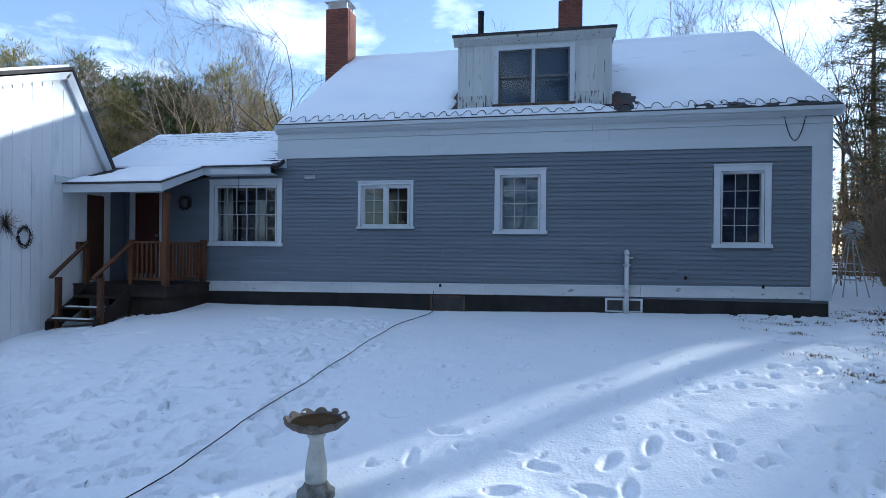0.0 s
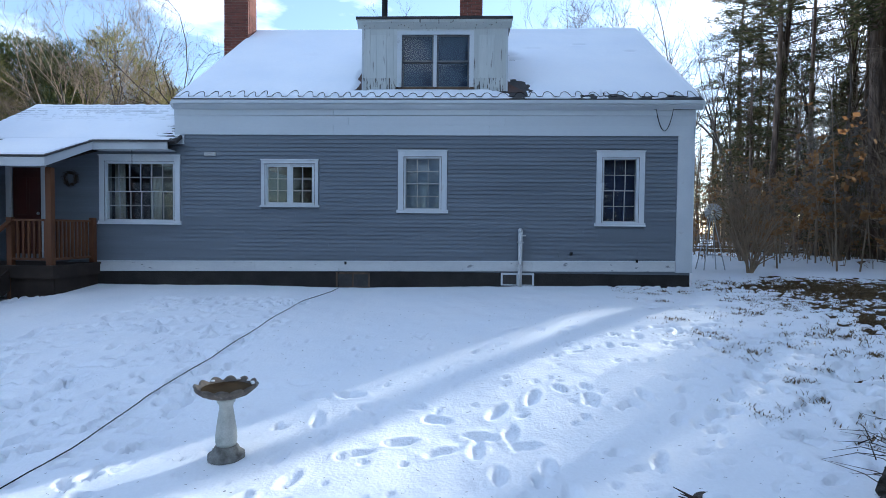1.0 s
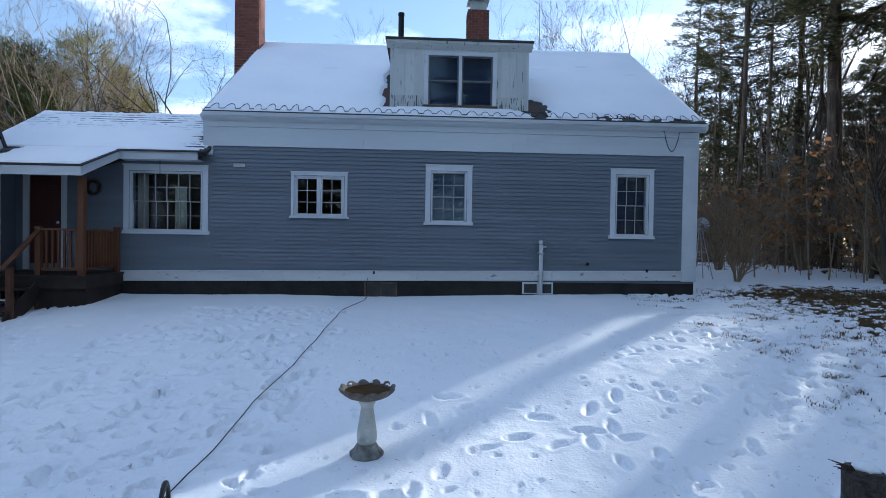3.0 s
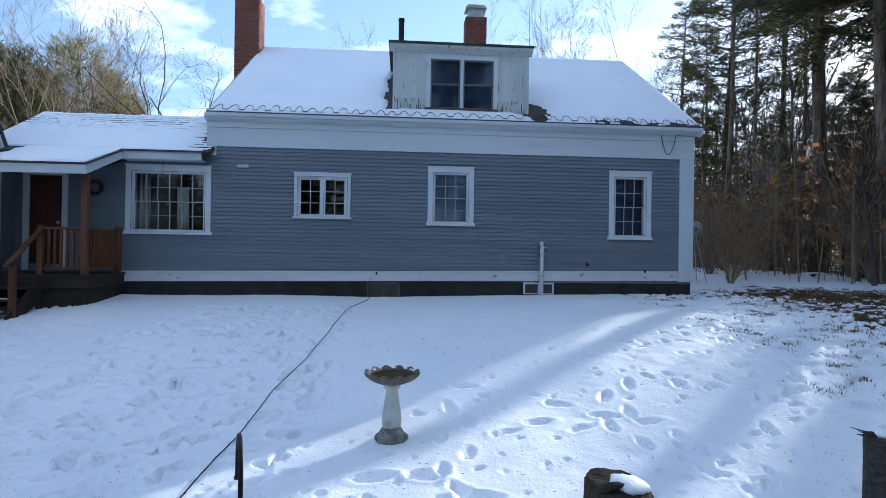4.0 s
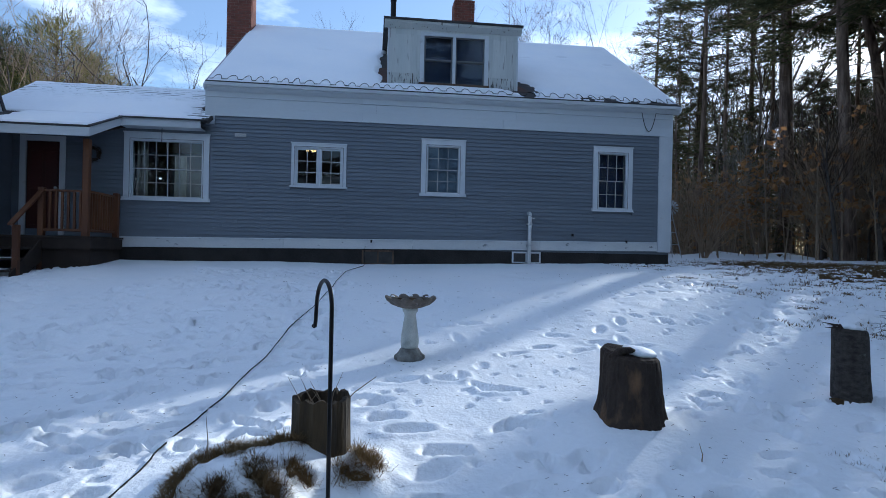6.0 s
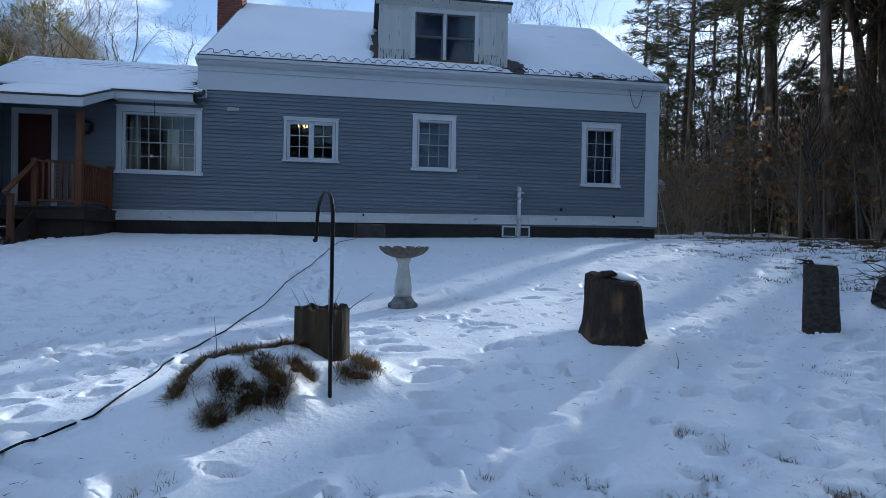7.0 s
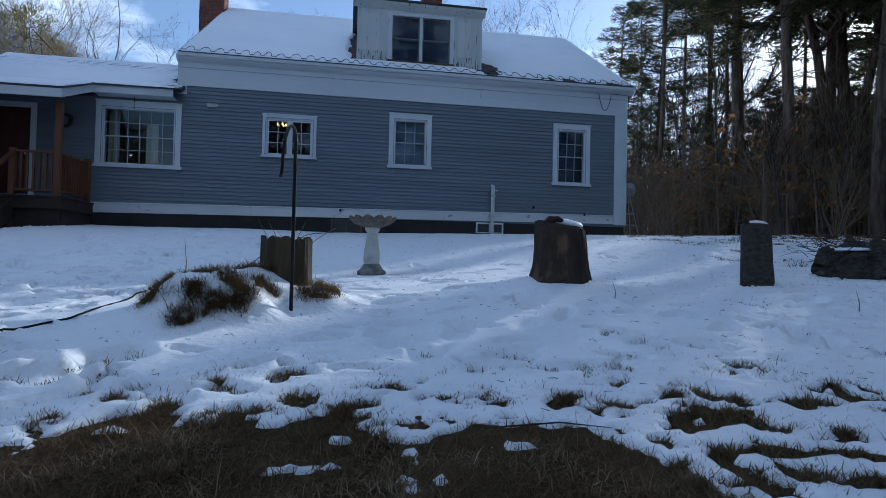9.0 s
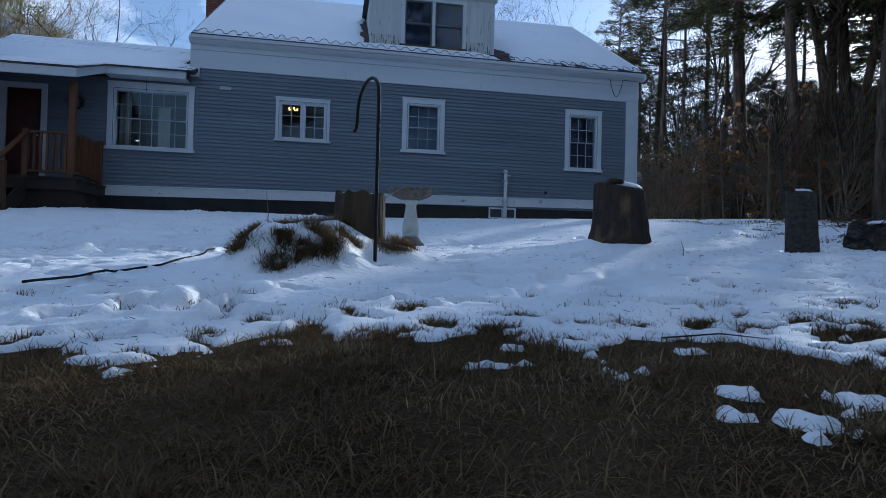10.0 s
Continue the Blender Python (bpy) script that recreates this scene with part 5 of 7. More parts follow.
while y < 9.52:
    w = rnd.uniform(0.17, 0.24)
    zt = 5.5 - (8.5 - y) * 0.37 - 0.16 if y + w < 8.45 else 5.5 - (y + w - 8.5) * 1.667 - 0.2
    if not (8.9 < y + w / 2 < 9.45):
        piece("board", bb, barn, BX + 0.001, BX + 0.016 + rnd.uniform(0, 0.004), y + 0.005, y + w, 0.3, zt)
    else:
        piece("board", bb, barn, BX + 0.001, BX + 0.016, y + 0.005, y + w, 3.2, max(zt, 3.25))
    y += w
part("link_wall", Shape().box(BX - 0.15, BX + 0.012, 9.552, FY + 0.01, 0.5, 3.62), SIDING, barn)
part("porch_lintel", Shape().box(BX + 0.017, BX + 0.06, 8.2, 9.5, 3.29, 3.42), TRIM, barn)
part("door", Shape().box(BX + 0.005, BX + 0.035, 8.97, 9.4, 1.36, 3.12), BROWNDOOR, barn, "dark brown wooden side door, shut")
part("lamp_box", Shape().box(BX + 0.02, BX + 0.12, 8.7, 8.82, 2.0, 2.15), BROWNDOOR, barn, "small dark box on the barn wall")
w2 = wreath("wreath", 0.17, 0.045, "dark dried twig wreath on the white barn wall", (BX + 0.05, 7.56, 2.22), STUMPBARK, 4)
w2.rotation_euler = (0, 0, radians(90))
w2.scale = (0.72, 1, 1)
spray = thing("dried_spray", (BX + 0.04, 7.2, 2.45), "bunch of dark dried stems on the barn wall", "decoration")
s = Shape()
for k in range(90):
    a = rnd.uniform(0, 2 * math.pi)
    L = rnd.uniform(0.12, 0.3)
    s.tube([(0, 0, 0), (0.04, math.cos(a) * L, math.sin(a) * L * 1.2)], [0.005, 0.001], 3)
sp = part("stems", s, STUMPBARK)
sp.parent = spray

# chandelier seen through the casement
ch = thing("chandelier", (-3.71, 11.15, 3.42), "small lit chandelier hanging in the kitchen", "chandelier")
s = Shape().tube([(0, 0, 0.0), (0, 0, 0.26)], 0.01, 6)
for k in range(5):
    a = k * 2 * math.pi / 5
    s.tube([(0, 0, 0.05), (0.06 * math.cos(a), 0.06 * math.sin(a), -0.01), (0.1 * math.cos(a), 0.1 * math.sin(a), 0.03)], 0.008, 6)
part("arms", s, BLACKMETAL).parent = ch
for k in range(5):
    a = k * 2 * math.pi / 5
    part("bulb", Shape().lathe([(0.01, 0), (0.022, 0.02), (0.024, 0.04), (0.014, 0.06), (0.003, 0.068)], 10, (0.1 * math.cos(a), 0.1 * math.sin(a), 0.02)), BULB, smooth=True).parent = ch


# ---- yard things ----
def stand(x, y):
    return top(x, y)


# birdbath
bx, by = -1.82, 3.28
bath = thing("birdbath", (bx, by, stand(bx, by) - 0.01), "cast concrete birdbath with a scalloped dark basin", "birdbath")
s = Shape().lathe([(0.145, 0), (0.152, 0.01), (0.152, 0.04), (0.14, 0.052), (0.125, 0.06), (0.108, 0.085), (0.094, 0.108), (0.085, 0.12)], 32, wobble=lambda a, z: 1 + 0.025 * math.cos(8 * a))
part("base", s, FOOTCONCRETE, label="damp stained flared foot", smooth=True).parent = bath
s = Shape().lathe([(0.08, 0.118), (0.088, 0.15), (0.09, 0.19), (0.083, 0.26), (0.068, 0.36), (0.056, 0.44), (0.06, 0.47), (0.074, 0.485), (0.08, 0.52)], 20, wobble=lambda a, z: 1 + 0.02 * math.cos(8 * a))
part("pedestal", s, CONCRETE, label="pale fluted pedestal", smooth=True).parent = bath


def scallop(a, z):
    k = max(0, min(1, (z - 0.5) / 0.1))
    return 1 + k * 0.13 * (abs(math.sin(a * 6)) - 0.5)


s = Shape().lathe([(0.07, 0.515), (0.12, 0.528), (0.19, 0.556), (0.235, 0.594), (0.248, 0.615), (0.24, 0.628), (0.222, 0.622), (0.2, 0.59), (0.14, 0.56), (0.05, 0.55)], 84, wobble=scallop)
s.v = [(x, y, z + max(0, z - 0.575) * 0.55 * (abs(math.sin(math.atan2(y, x) * 6)) - 0.5)) for x, y, z in s.v]
basin = part("basin", s, WETCONCRETE, label="dark wet scalloped bowl", smooth=True)
basin.parent = bath
rb = random.Random(4)
for k in range(5):
    a = rb.uniform(0, 6.28)
    f = part("snow_fleck", Shape().lathe([(0.02, 0), (0.018, 0.008), (0.006, 0.012)], 7, (0.22 * math.cos(a), 0.22 * math.sin(a), 0.618)), SNOW, label="fleck of snow on the rim", smooth=True)
    f.parent = bath

part("leaf_sludge", Shape().lathe([(0.16, 0.57), (0.205, 0.598), (0.2, 0.603), (0.01, 0.6)], 30, wobble=lambda a, z: 1 + 0.03 * math.sin(5 * a)), SOIL, label="dark frozen leaves in the bowl").parent = bath

# garden hook
hx, hy = -2.395, 0.35
hook = thing("garden_hook", (hx, hy, 0.0), "tall black iron shepherd's hook stuck in the snow", "garden hook")
pts = [(0, 0, -0.15), (0, 0, 0.5), (0, 0, 0.86)]
for k in range(15):
    a = math.pi * k / 14
    u = 0.5 - 0.5 * math.cos(a)
    pts.append((-0.105 * u, 0.335 * u, 0.90 - 0.03 * u + 0.145 * math.sin(a)))
pts += [(-0.108, 0.345, 0.81), (-0.112, 0.355, 0.775), (-0.118, 0.375, 0.77)]
part("rod", Shape().tube(pts, 0.0105, 8), BLACKMETAL, smooth=True).parent = hook
part("tip", Shape().lathe([(0.004, -0.012), (0.014, -0.006), (0.014, 0.006), (0.004, 0.012)], 8, (-0.118, 0.375, 0.77)), BLACKMETAL, smooth=True).parent = hook


def woody(a, z, seed, amount):
    return 1 + amount * (noise.noise(Vector((math.cos(a) * 2.2, math.sin(a) * 2.2, z * 2.5 + seed))) + 0.5 * noise.noise(Vector((math.cos(a) * 7, math.sin(a) * 7, z * 1.2 + seed))))


def ragged(shape, n, seed, tall):
    """Break a turned top unevenly: the last two rings rise and fall."""
    r = random.Random(seed)
    for k in range(n):
        up = tall * r.random()
        for q in (1, 2):
            i = len(shape.v) - q * n + k
            x, y, z = shape.v[i]
            shape.v[i] = (x, y, z + up)
    return shape


def cap_snow(parent, r, z, off=(0, 0), flat=1.0, seed=0, tilt=(0, 0)):
    s = Shape().lathe([(r, -0.004), (r * 0.97, 0.012), (r * 0.75, 0.026), (r * 0.3, 0.034), (0.004, 0.036)], 22, (0, 0, 0), lambda a, h: woody(a, h, seed, 0.3))
    s.v = [(x + off[0], y * flat + off[1], h + z + x * tilt[0] + y * tilt[1]) for x, y, h in s.v]
    ob = part("snow_cap", s, SNOW, label="patch of snow on top", smooth=True)
    ob.parent = parent
    return ob


# split wooden planter stump behind the hook
px, py = -2.47, 0.76
planter = thing("wooden_stump_planter", (px, py, 0.0), "hollow mossy wooden stump holding dry stems", "stump")
n = 36
s = Shape().lathe([(0.165, 0.0), (0.16, 0.12), (0.156, 0.26), (0.155, 0.36), (0.128, 0.36), (0.122, 0.27), (0.05, 0.26)], n, wobble=lambda a, z: 1 + 0.03 * math.cos(11 * a) + 0.05 * noise.noise(Vector((math.cos(a) * 3, math.sin(a) * 3, 5))))
for k in range(n):
    up = 0.035 * random.Random(k + 50).random()
    for q in (3, 4):
        i = q * n + k
        x, y, z = s.v[i]
        s.v[i] = (x, y, z + up)
part("shell", s, POSTWOOD, smooth=False).parent = planter
cap_snow(planter, 0.1, 0.27, (-0.05, -0.02), 0.8, 3)
for k in range(7):
    rr = random.Random(k + 9)
    a = rr.uniform(0, 6.28)
    lx, ly = rr.uniform(-0.1, 0.1), rr.uniform(-0.08, 0.08)
    h = rr.uniform(0.08, 0.2)
    part("stem", Shape().tube([(lx, ly, 0.25), (lx + 0.03 * math.cos(a), ly, 0.27 + h * 0.6), (lx + 0.09 * math.cos(a), ly + 0.04, 0.3 + h)], [0.004, 0.003, 0.001], 4), TWIG).parent = planter
part("stem", Shape().tube([(-0.02, -0.05, 0.25), (-0.1, -0.06, 0.36), (-0.17, -0.08, 0.5)], [0.003, 0.002, 0.001], 4), TWIG).parent = planter
part("stem", Shape().tube([(0.1, 0.05, 0.3), (0.18, 0.07, 0.38), (0.3, 0.1, 0.46)], [0.004, 0.003, 0.002], 4), TWIG).parent = planter

def fine_profile(profile, step=0.03):
    """The same profile with more rings."""
    out = [profile[0]]
    for (r0, z0), (r1, z1) in zip(profile, profile[1:]):
        m = max(1, int(max(abs(z1 - z0), abs(r1 - r0)) / step))
        out += [(r0 + (r1 - r0) * k / m, z0 + (z1 - z0) * k / m) for k in range(1, m + 1)]
    return out


def ridged(a, z, seed, deep=0.03):
    """Bark: long upright ridges that break and wander."""
    p = Vector((math.cos(a) * 9, math.sin(a) * 9, z * 3.5 + seed))
    return 1 + deep * (abs(noise.noise(p)) * 2 - 0.5) + deep * 0.6 * noise.noise(Vector((math.cos(a) * 17, math.sin(a) * 17, z * 14 + seed)))


# big charred stump
sx_, sy_ = -0.52, 1.1
stump = thing("tree_stump", (sx_, sy_, 0.1), "broad charred tree stump with snow on its slanted top", "stump")
n = 120
s = Shape().lathe(fine_profile([(0.27, -0.06), (0.25, 0.0), (0.228, 0.05), (0.21, 0.13), (0.197, 0.26), (0.188, 0.38), (0.182, 0.43), (0.165, 0.445), (0.02, 0.44)]), n, wobble=lambda a, z: woody(a, z, 3, 0.08) * (ridged(a, z, 3, 0.035) if z < 0.435 else 1) * (1 + 0.05 * max(0, 0.12 - z) / 0.12 * math.cos(5 * a)))
s.v = [(x, y, z + (0.12 * -x if z > 0.2 else 0) + (0.13 * y + 0.012 if z > 0.3 else 0) + (0.02 * noise.noise(Vector((x * 9, y * 9, 1))) if z > 0.4 else 0)) for x, y, z in s.v]
part("trunk", s, STUMPBARK, smooth=False).parent = stump
cap_snow(stump, 0.11, 0.457, (0.05, -0.02), 0.8, 8, (-0.12, 0.13))
part("splinter", Shape().tube([(-0.17, -0.06, 0.44), (-0.12, -0.1, 0.475), (-0.05, -0.09, 0.485), (0.02, -0.05, 0.47)], [0.012, 0.03, 0.022, 0.006], 7), STUMPBARK, smooth=True).parent = stump

# standing grey log
lx, ly = 1.52, 1.57
log = thing("standing_log", (lx, ly, 0.1), "upright grey bark log with lichen and a snowy top", "log")
n = 90
s = Shape().lathe(fine_profile([(0.142, -0.05), (0.136, 0.02), (0.126, 0.2), (0.121, 0.4), (0.118, 0.53), (0.108, 0.55), (0.02, 0.548)]), n, wobble=lambda a, z: woody(a, z, 12, 0.06) * (ridged(a, z, 8, 0.03) if z < 0.54 else 1))
s.v = [(x - 0.05 * z, y, z - (0.06 * x if z > 0.5 else 0)) for x, y, z in s.v]
part("trunk", s, LOGBARK, smooth=False).parent = log
cap_snow(log, 0.085, 0.55, (-0.01, 0), 0.9, 12, (-0.06, 0))
for k in range(6):
    rr = random.Random(k)
    part("splinter", Shape().tube([(-0.1, -0.03 + 0.01 * k, 0.54), (-0.14 - 0.03 * rr.random(), -0.04, 0.56 + 0.03 * rr.random()), (-0.19 - 0.05 * rr.random(), -0.05 + 0.02 * k, 0.55 + 0.05 * rr.random())], [0.012, 0.008, 0.002], 5), STUMPBARK).parent = log
part("leaf_litter", Shape().lathe([(0.06, -0.03), (0.05, 0.01), (0.01, 0.02)], 9, (-0.15, -0.03, 0.0)), SOIL).parent = log

# dark stump with brush beside the wood
ex, ey = 3.42, 2.45
old = thing("brush_stump", (ex, ey, float(land(ex, ey)) - 0.02), "low dark stump with snow and dead branches on it", "stump")
s = Shape().lathe([(0.4, -0.1), (0.38, 0.0), (0.36, 0.06), (0.34, 0.12), (0.32, 0.18), (0.29, 0.23), (0.25, 0.27), (0.18, 0.3), (0.1, 0.31), (0.02, 0.31)], 44, wobble=lambda a, z: woody(a, z, 20, 0.25))
s.v = [(x * (1 + 0.5 * noise.noise(Vector((x * 9, y * 9, z * 12)))), y * (1 + 0.5 * noise.noise(Vector((x * 9, y * 9, z * 12 + 7)))), z * (1 + 0.9 * noise.noise(Vector((x * 6, y * 6, 3))))) for x, y, z in s.v]
part("trunk", s, LOGBARK, smooth=False).parent = old
cap_snow(old, 0.2, 0.3, (-0.06, -0.06), 0.8, 21)
cap_snow(old, 0.11, 0.25, (0.2, -0.12), 0.8, 22)
for k in range(110):
    rr = random.Random(100 + k)
    a, L = rr.uniform(2.0, 4.4) if k % 2 else rr.uniform(-1.3, 1.3), rr.uniform(0.2, 0.6)
    c = Vector((rr.uniform(-0.4, 0.5), rr.uniform(-0.4, 0.4), rr.uniform(0.1, 0.4)))
    d = Vector((math.cos(a), math.sin(a), rr.uniform(-0.15, 0.3))) * L
    part("branch", Shape().tube([c, c + d * 0.5 + Vector((0, 0, 0.04)), c + d], [0.005, 0.003, 0.001], 4), DARKTWIG).parent = old

# black extension cord across the lawn
cord_way = [(-2.4, 9.93), (-2.42, 9.5), (-2.55, 9.1), (-2.7, 8.65), (-2.79, 7.05), (-2.93, 5.45), (-3.15, 4.4), (-3.3, 2.95), (-3.35, 1.55), (-3.42, 0.85), (-3.5, 0.25), (-3.66, -0.02), (-3.85, -0.4)]
pts = []
for (x0, y0), (x1, y1) in zip(cord_way, cord_way[1:]):
    m = max(2, int(math.hypot(x1 - x0, y1 - y0) / 0.04))
    for k in range(m):
        t = k / m
        x, y = x0 + (x1 - x0) * t, y0 + (y1 - y0) * t
        x += 0.016 * (vnoise(y, 0, 0.5, 7) - 0.5) + 0.035 * (vnoise(y, 3, 1.1, 8) - 0.5)
        pts.append((float(x), float(y), max(top(float(x + ox), float(y + oy)) for ox in (-0.04, 0, 0.04) for oy in (-0.06, 0, 0.06)) + 0.003 - 0.03 * max(0.0, float(vnoise(y, 9, 0.7, 12)) - 0.8)))
zs = [p[2] for p in pts]
pts = [(p[0], p[1], sum(zs[max(0, k - 6):k + 7]) / len(zs[max(0, k - 6):k + 7]) + (0.003 if p[1] > 0.95 or p[1] < 0.0 else -0.014 * float(vnoise(p[1], 2, 0.16, 17)))) for k, p in enumerate(pts)]
pts = [(-2.38, 9.96, 1.25), (-2.4, 9.95, 1.1)] + pts
cord = thing("extension_cord", (-2.9, 5.0, 0.4), "black extension cord lying over the snow", "cord")
under(part("cable", Shape().tube(pts, 0.0055, 6), CORD, smooth=True), cord)

# ornamental windmill behind the corner
mx_, my_ = 6.3, 13.1
mill = thing("garden_windmill", (mx_, my_, float(land(mx_, my_)) - 0.02), "small pale metal ornamental garden windmill", "windmill")
for a in range(4):
    c, d = (1 if a in (0, 3) else -1), (1 if a < 2 else -1)
    part("leg", Shape().tube([(0.26 * c, 0.26 * d, 0), (0.03 * c, 0.03 * d, 1.4)], 0.013, 6), STEEL).parent = mill
for z, w in ((0.4, 0.195), (0.75, 0.137), (1.1, 0.08)):
    for a, b in (((w, w), (-w, w)), ((-w, w), (-w, -w)), ((-w, -w), (w, -w)), ((w, -w), (w, w))):
        part("brace", Shape().tube([(*a, z), (*b, z)], 0.008, 5), STEEL).parent = mill
part("hub", Shape().tube([(0, -0.1, 1.46), (0, 0.1, 1.46)], 0.03, 8), STEEL).parent = mill
for k in range(14):
    a = 2 * math.pi * k / 14
    c, s_ = math.cos(a), math.sin(a)
    ring = [(0.06 * c - 0.01 * s_, -0.1, 1.46 + 0.06 * s_ + 0.01 * c), (0.22 * c - 0.035 * s_, -0.085, 1.46 + 0.22 * s_ + 0.035 * c), (0.22 * c + 0.035 * s_, -0.115, 1.46 + 0.22 * s_ - 0.035 * c), (0.06 * c + 0.01 * s_, -0.105, 1.46 + 0.06 * s_ - 0.01 * c)]
    part("blade", Shape().prism(ring, (0, 0.004, 0)), STEEL).parent = mill
part("tail_vane", Shape().prism([(-0.006, 0.1, 1.46), (-0.006, 0.36, 1.38), (-0.006, 0.36, 1.56)], (0.012, 0, 0)), STEEL).parent = mill


# ---- trees ----
def needle_tuft(s, p, way, r, count, size, wide=0.055):
    """A spray of needle bundles: thin blades fanned round a twig end."""
    for _ in range(count):
        d = (way + Vector((r.gauss(0, 0.55), r.gauss(0, 0.55), r.gauss(0.12, 0.45)))).normalized()
        L = size * r.uniform(0.6, 1.25)
        side = d.orthogonal().normalized() * (size * wide)
        side.rotate(Euler((r.uniform(0, 6), r.uniform(0, 6), 0)))
        q = p + Vector((r.gauss(0, size * 0.3), r.gauss(0, size * 0.3), r.gauss(0, size * 0.2)))
        n = len(s.v)
        s.v += [tuple(q - side), tuple(q + side), tuple(q + d * L)]
        s.f.append((n, n + 1, n + 2))


def pine(seed, height, radius, start, reach, tufts, size, material=NEEDLE, name="pine_tree", label="tall pine with a dark trunk and drooping boughs", top_heavy=0.0, wide=0.055):
    r = random.Random(seed)
    t = thing(name, (0, 0, 0), label, "tree", "trees round the house")
    wood, leaf, dead = Shape(), Shape(), Shape()
    lean = (r.gauss(0, 0.012), r.gauss(0, 0.012))
    n = 10
    spine = [Vector((lean[0] * h + 0.08 * math.sin(h * 0.5 + seed), lean[1] * h + 0.08 * math.cos(h * 0.43 + seed), h)) for h in [height * k / n for k in range(n + 1)]]
    spine[0].z = -0.3
    wood.tube(spine, [radius * (1.25 if k == 0 else 1) * (1 - 0.93 * (k / n) ** 1.15) for k in range(n + 1)], 10)

    def at(h):
        k = min(n - 1, int(h / height * n))
        return spine[k].lerp(spine[k + 1], h / height * n - k)

    h = height * 0.08
    while h < height * 0.985:
        f = h / height
        if f < start:
            for _ in range(r.choice((0, 1, 1, 2))):
                a, L = r.uniform(0, 6.28), r.uniform(0.3, 1.1) * reach / 2.8
                p = at(h)
                e = p + Vector((math.cos(a) * L, math.sin(a) * L, r.uniform(-0.35, 0.2) * L))
                wood.tube([p, p.lerp(e, 0.5) + Vector((0, 0, 0.05)), e], [0.022, 0.014, 0.005], 3, False)
                for _ in range(3):
                    c = p.lerp(e, r.uniform(0.35, 1))
                    b = a + r.choice((-1, 1)) * r.uniform(0.4, 1.1)
                    dead.tube([c, c + Vector((math.cos(b), math.sin(b), r.uniform(-0.3, 0.4))) * L * r.uniform(0.25, 0.6)], [0.008, 0.003], 3, False)
            h += r.uniform(0.25, 0.6)
            continue
        k = (f - start) / (1 - start)
        env = (0.55 + 0.45 * min(1, k / 0.25)) * (1 - k) ** 0.72 + 0.1
        if top_heavy:
            env = (0.35 + top_heavy * k) * (1 - k) ** 0.4 + 0.08
        for _ in range(r.choice((3, 4, 5))):
            a = r.uniform(0, 6.28)
            L = reach * env * r.uniform(0.55, 1.12)
            p = at(h + r.uniform(-0.15, 0.15))
            out = Vector((math.cos(a), math.sin(a), 0))
            droop = r.uniform(-0.12, 0.3) - 0.25 * (1 - k)
            mid, e = p + out * L * 0.55 + Vector((0, 0, L * (droop * 0.5 + 0.08))), p + out * L + Vector((0, 0, L * (droop + 0.08)))
            wood.tube([p, mid, e], [0.012 + 0.012 * L, 0.008 + 0.006 * L, 0.004], 4, False)
            m = max(3, int(tufts * L / reach))
            for q in range(m):
                u = 0.3 + 0.7 * (q + r.random()) / m
                c = p.lerp(mid, u / 0.55) if u < 0.55 else mid.lerp(e, (u - 0.55) / 0.45)
                swing = out.cross(Vector((0, 0, 1))) * r.uniform(-1, 1) * L * 0.3 * (1.1 - u * 0.6)
                c2 = c + swing + Vector((0, 0, r.uniform(-0.06, 0.1)))
                if r.random() < 0.5:
                    wood.tube([c, c2], [0.007, 0.003], 3, False)
                needle_tuft(leaf, c2, (out + swing * 0.6).normalized(), r, 11, size * 0.95, wide)
        h += r.uniform(0.26, 0.5) * (1.25 if k < 0.5 else 0.85)
    part("trunk", wood, BARK, smooth=True).parent = t
    part("crown", leaf, material).parent = t
    if dead.f:
        tagged(part("deadwood", dead, TWIG, label="bare dead lower branches"), kind="stuff").parent = t
    return t


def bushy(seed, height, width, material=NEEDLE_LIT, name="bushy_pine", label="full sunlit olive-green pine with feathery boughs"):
    """A full rounded evergreen: limbs that end in many feathery clumps."""
    r = random.Random(seed)
    t = thing(name, (0, 0, 0), label, "tree", "trees round the house")
    wood, leaf = Shape(), Shape()
    wood.tube([(0, 0, -0.3), (0.1, 0, height * 0.5), (0, 0.1, height * 0.96)], [0.17, 0.11, 0.02], 7, False)
    for k in range(110):
        u = 0.06 + 0.94 * (k + r.random()) / 110
        a = k * 2.4 + r.gauss(0, 0.4)
        env = width * (0.5 + 0.5 * min(1, u / 0.3)) * math.sqrt(max(0.03, 1 - u ** 2.2)) * (0.86 + 0.26 * math.sin(3 * a + 5 * u + seed))
        R = env * r.uniform(0.45, 1.0)
        c = Vector((math.cos(a) * R, math.sin(a) * R, height * u * r.uniform(0.95, 1.0)))
        base = Vector((0.05, 0.05, max(0.2, c.z - R * 0.55)))
        wood.tube([base, base.lerp(c, 0.6) + Vector((0, 0, -0.08 * R)), c], [0.035, 0.022, 0.006], 3, False)
        out = (c - base).normalized()
        big = (0.42 + 0.3 * r.random()) * width / 3
        for q in range(24):
            d = Vector((r.gauss(0, 1), r.gauss(0, 1), r.gauss(0, 0.75))).normalized()
            needle_tuft(leaf, c + d * big * 1.6 * r.random() ** 0.5, (d * 0.6 + out * 0.5 + Vector((0, 0, 0.35))).normalized(), r, 6, 0.32)
    part("trunk", wood, BARK, smooth=True).parent = t
    part("crown", leaf, material).parent = t
    return t


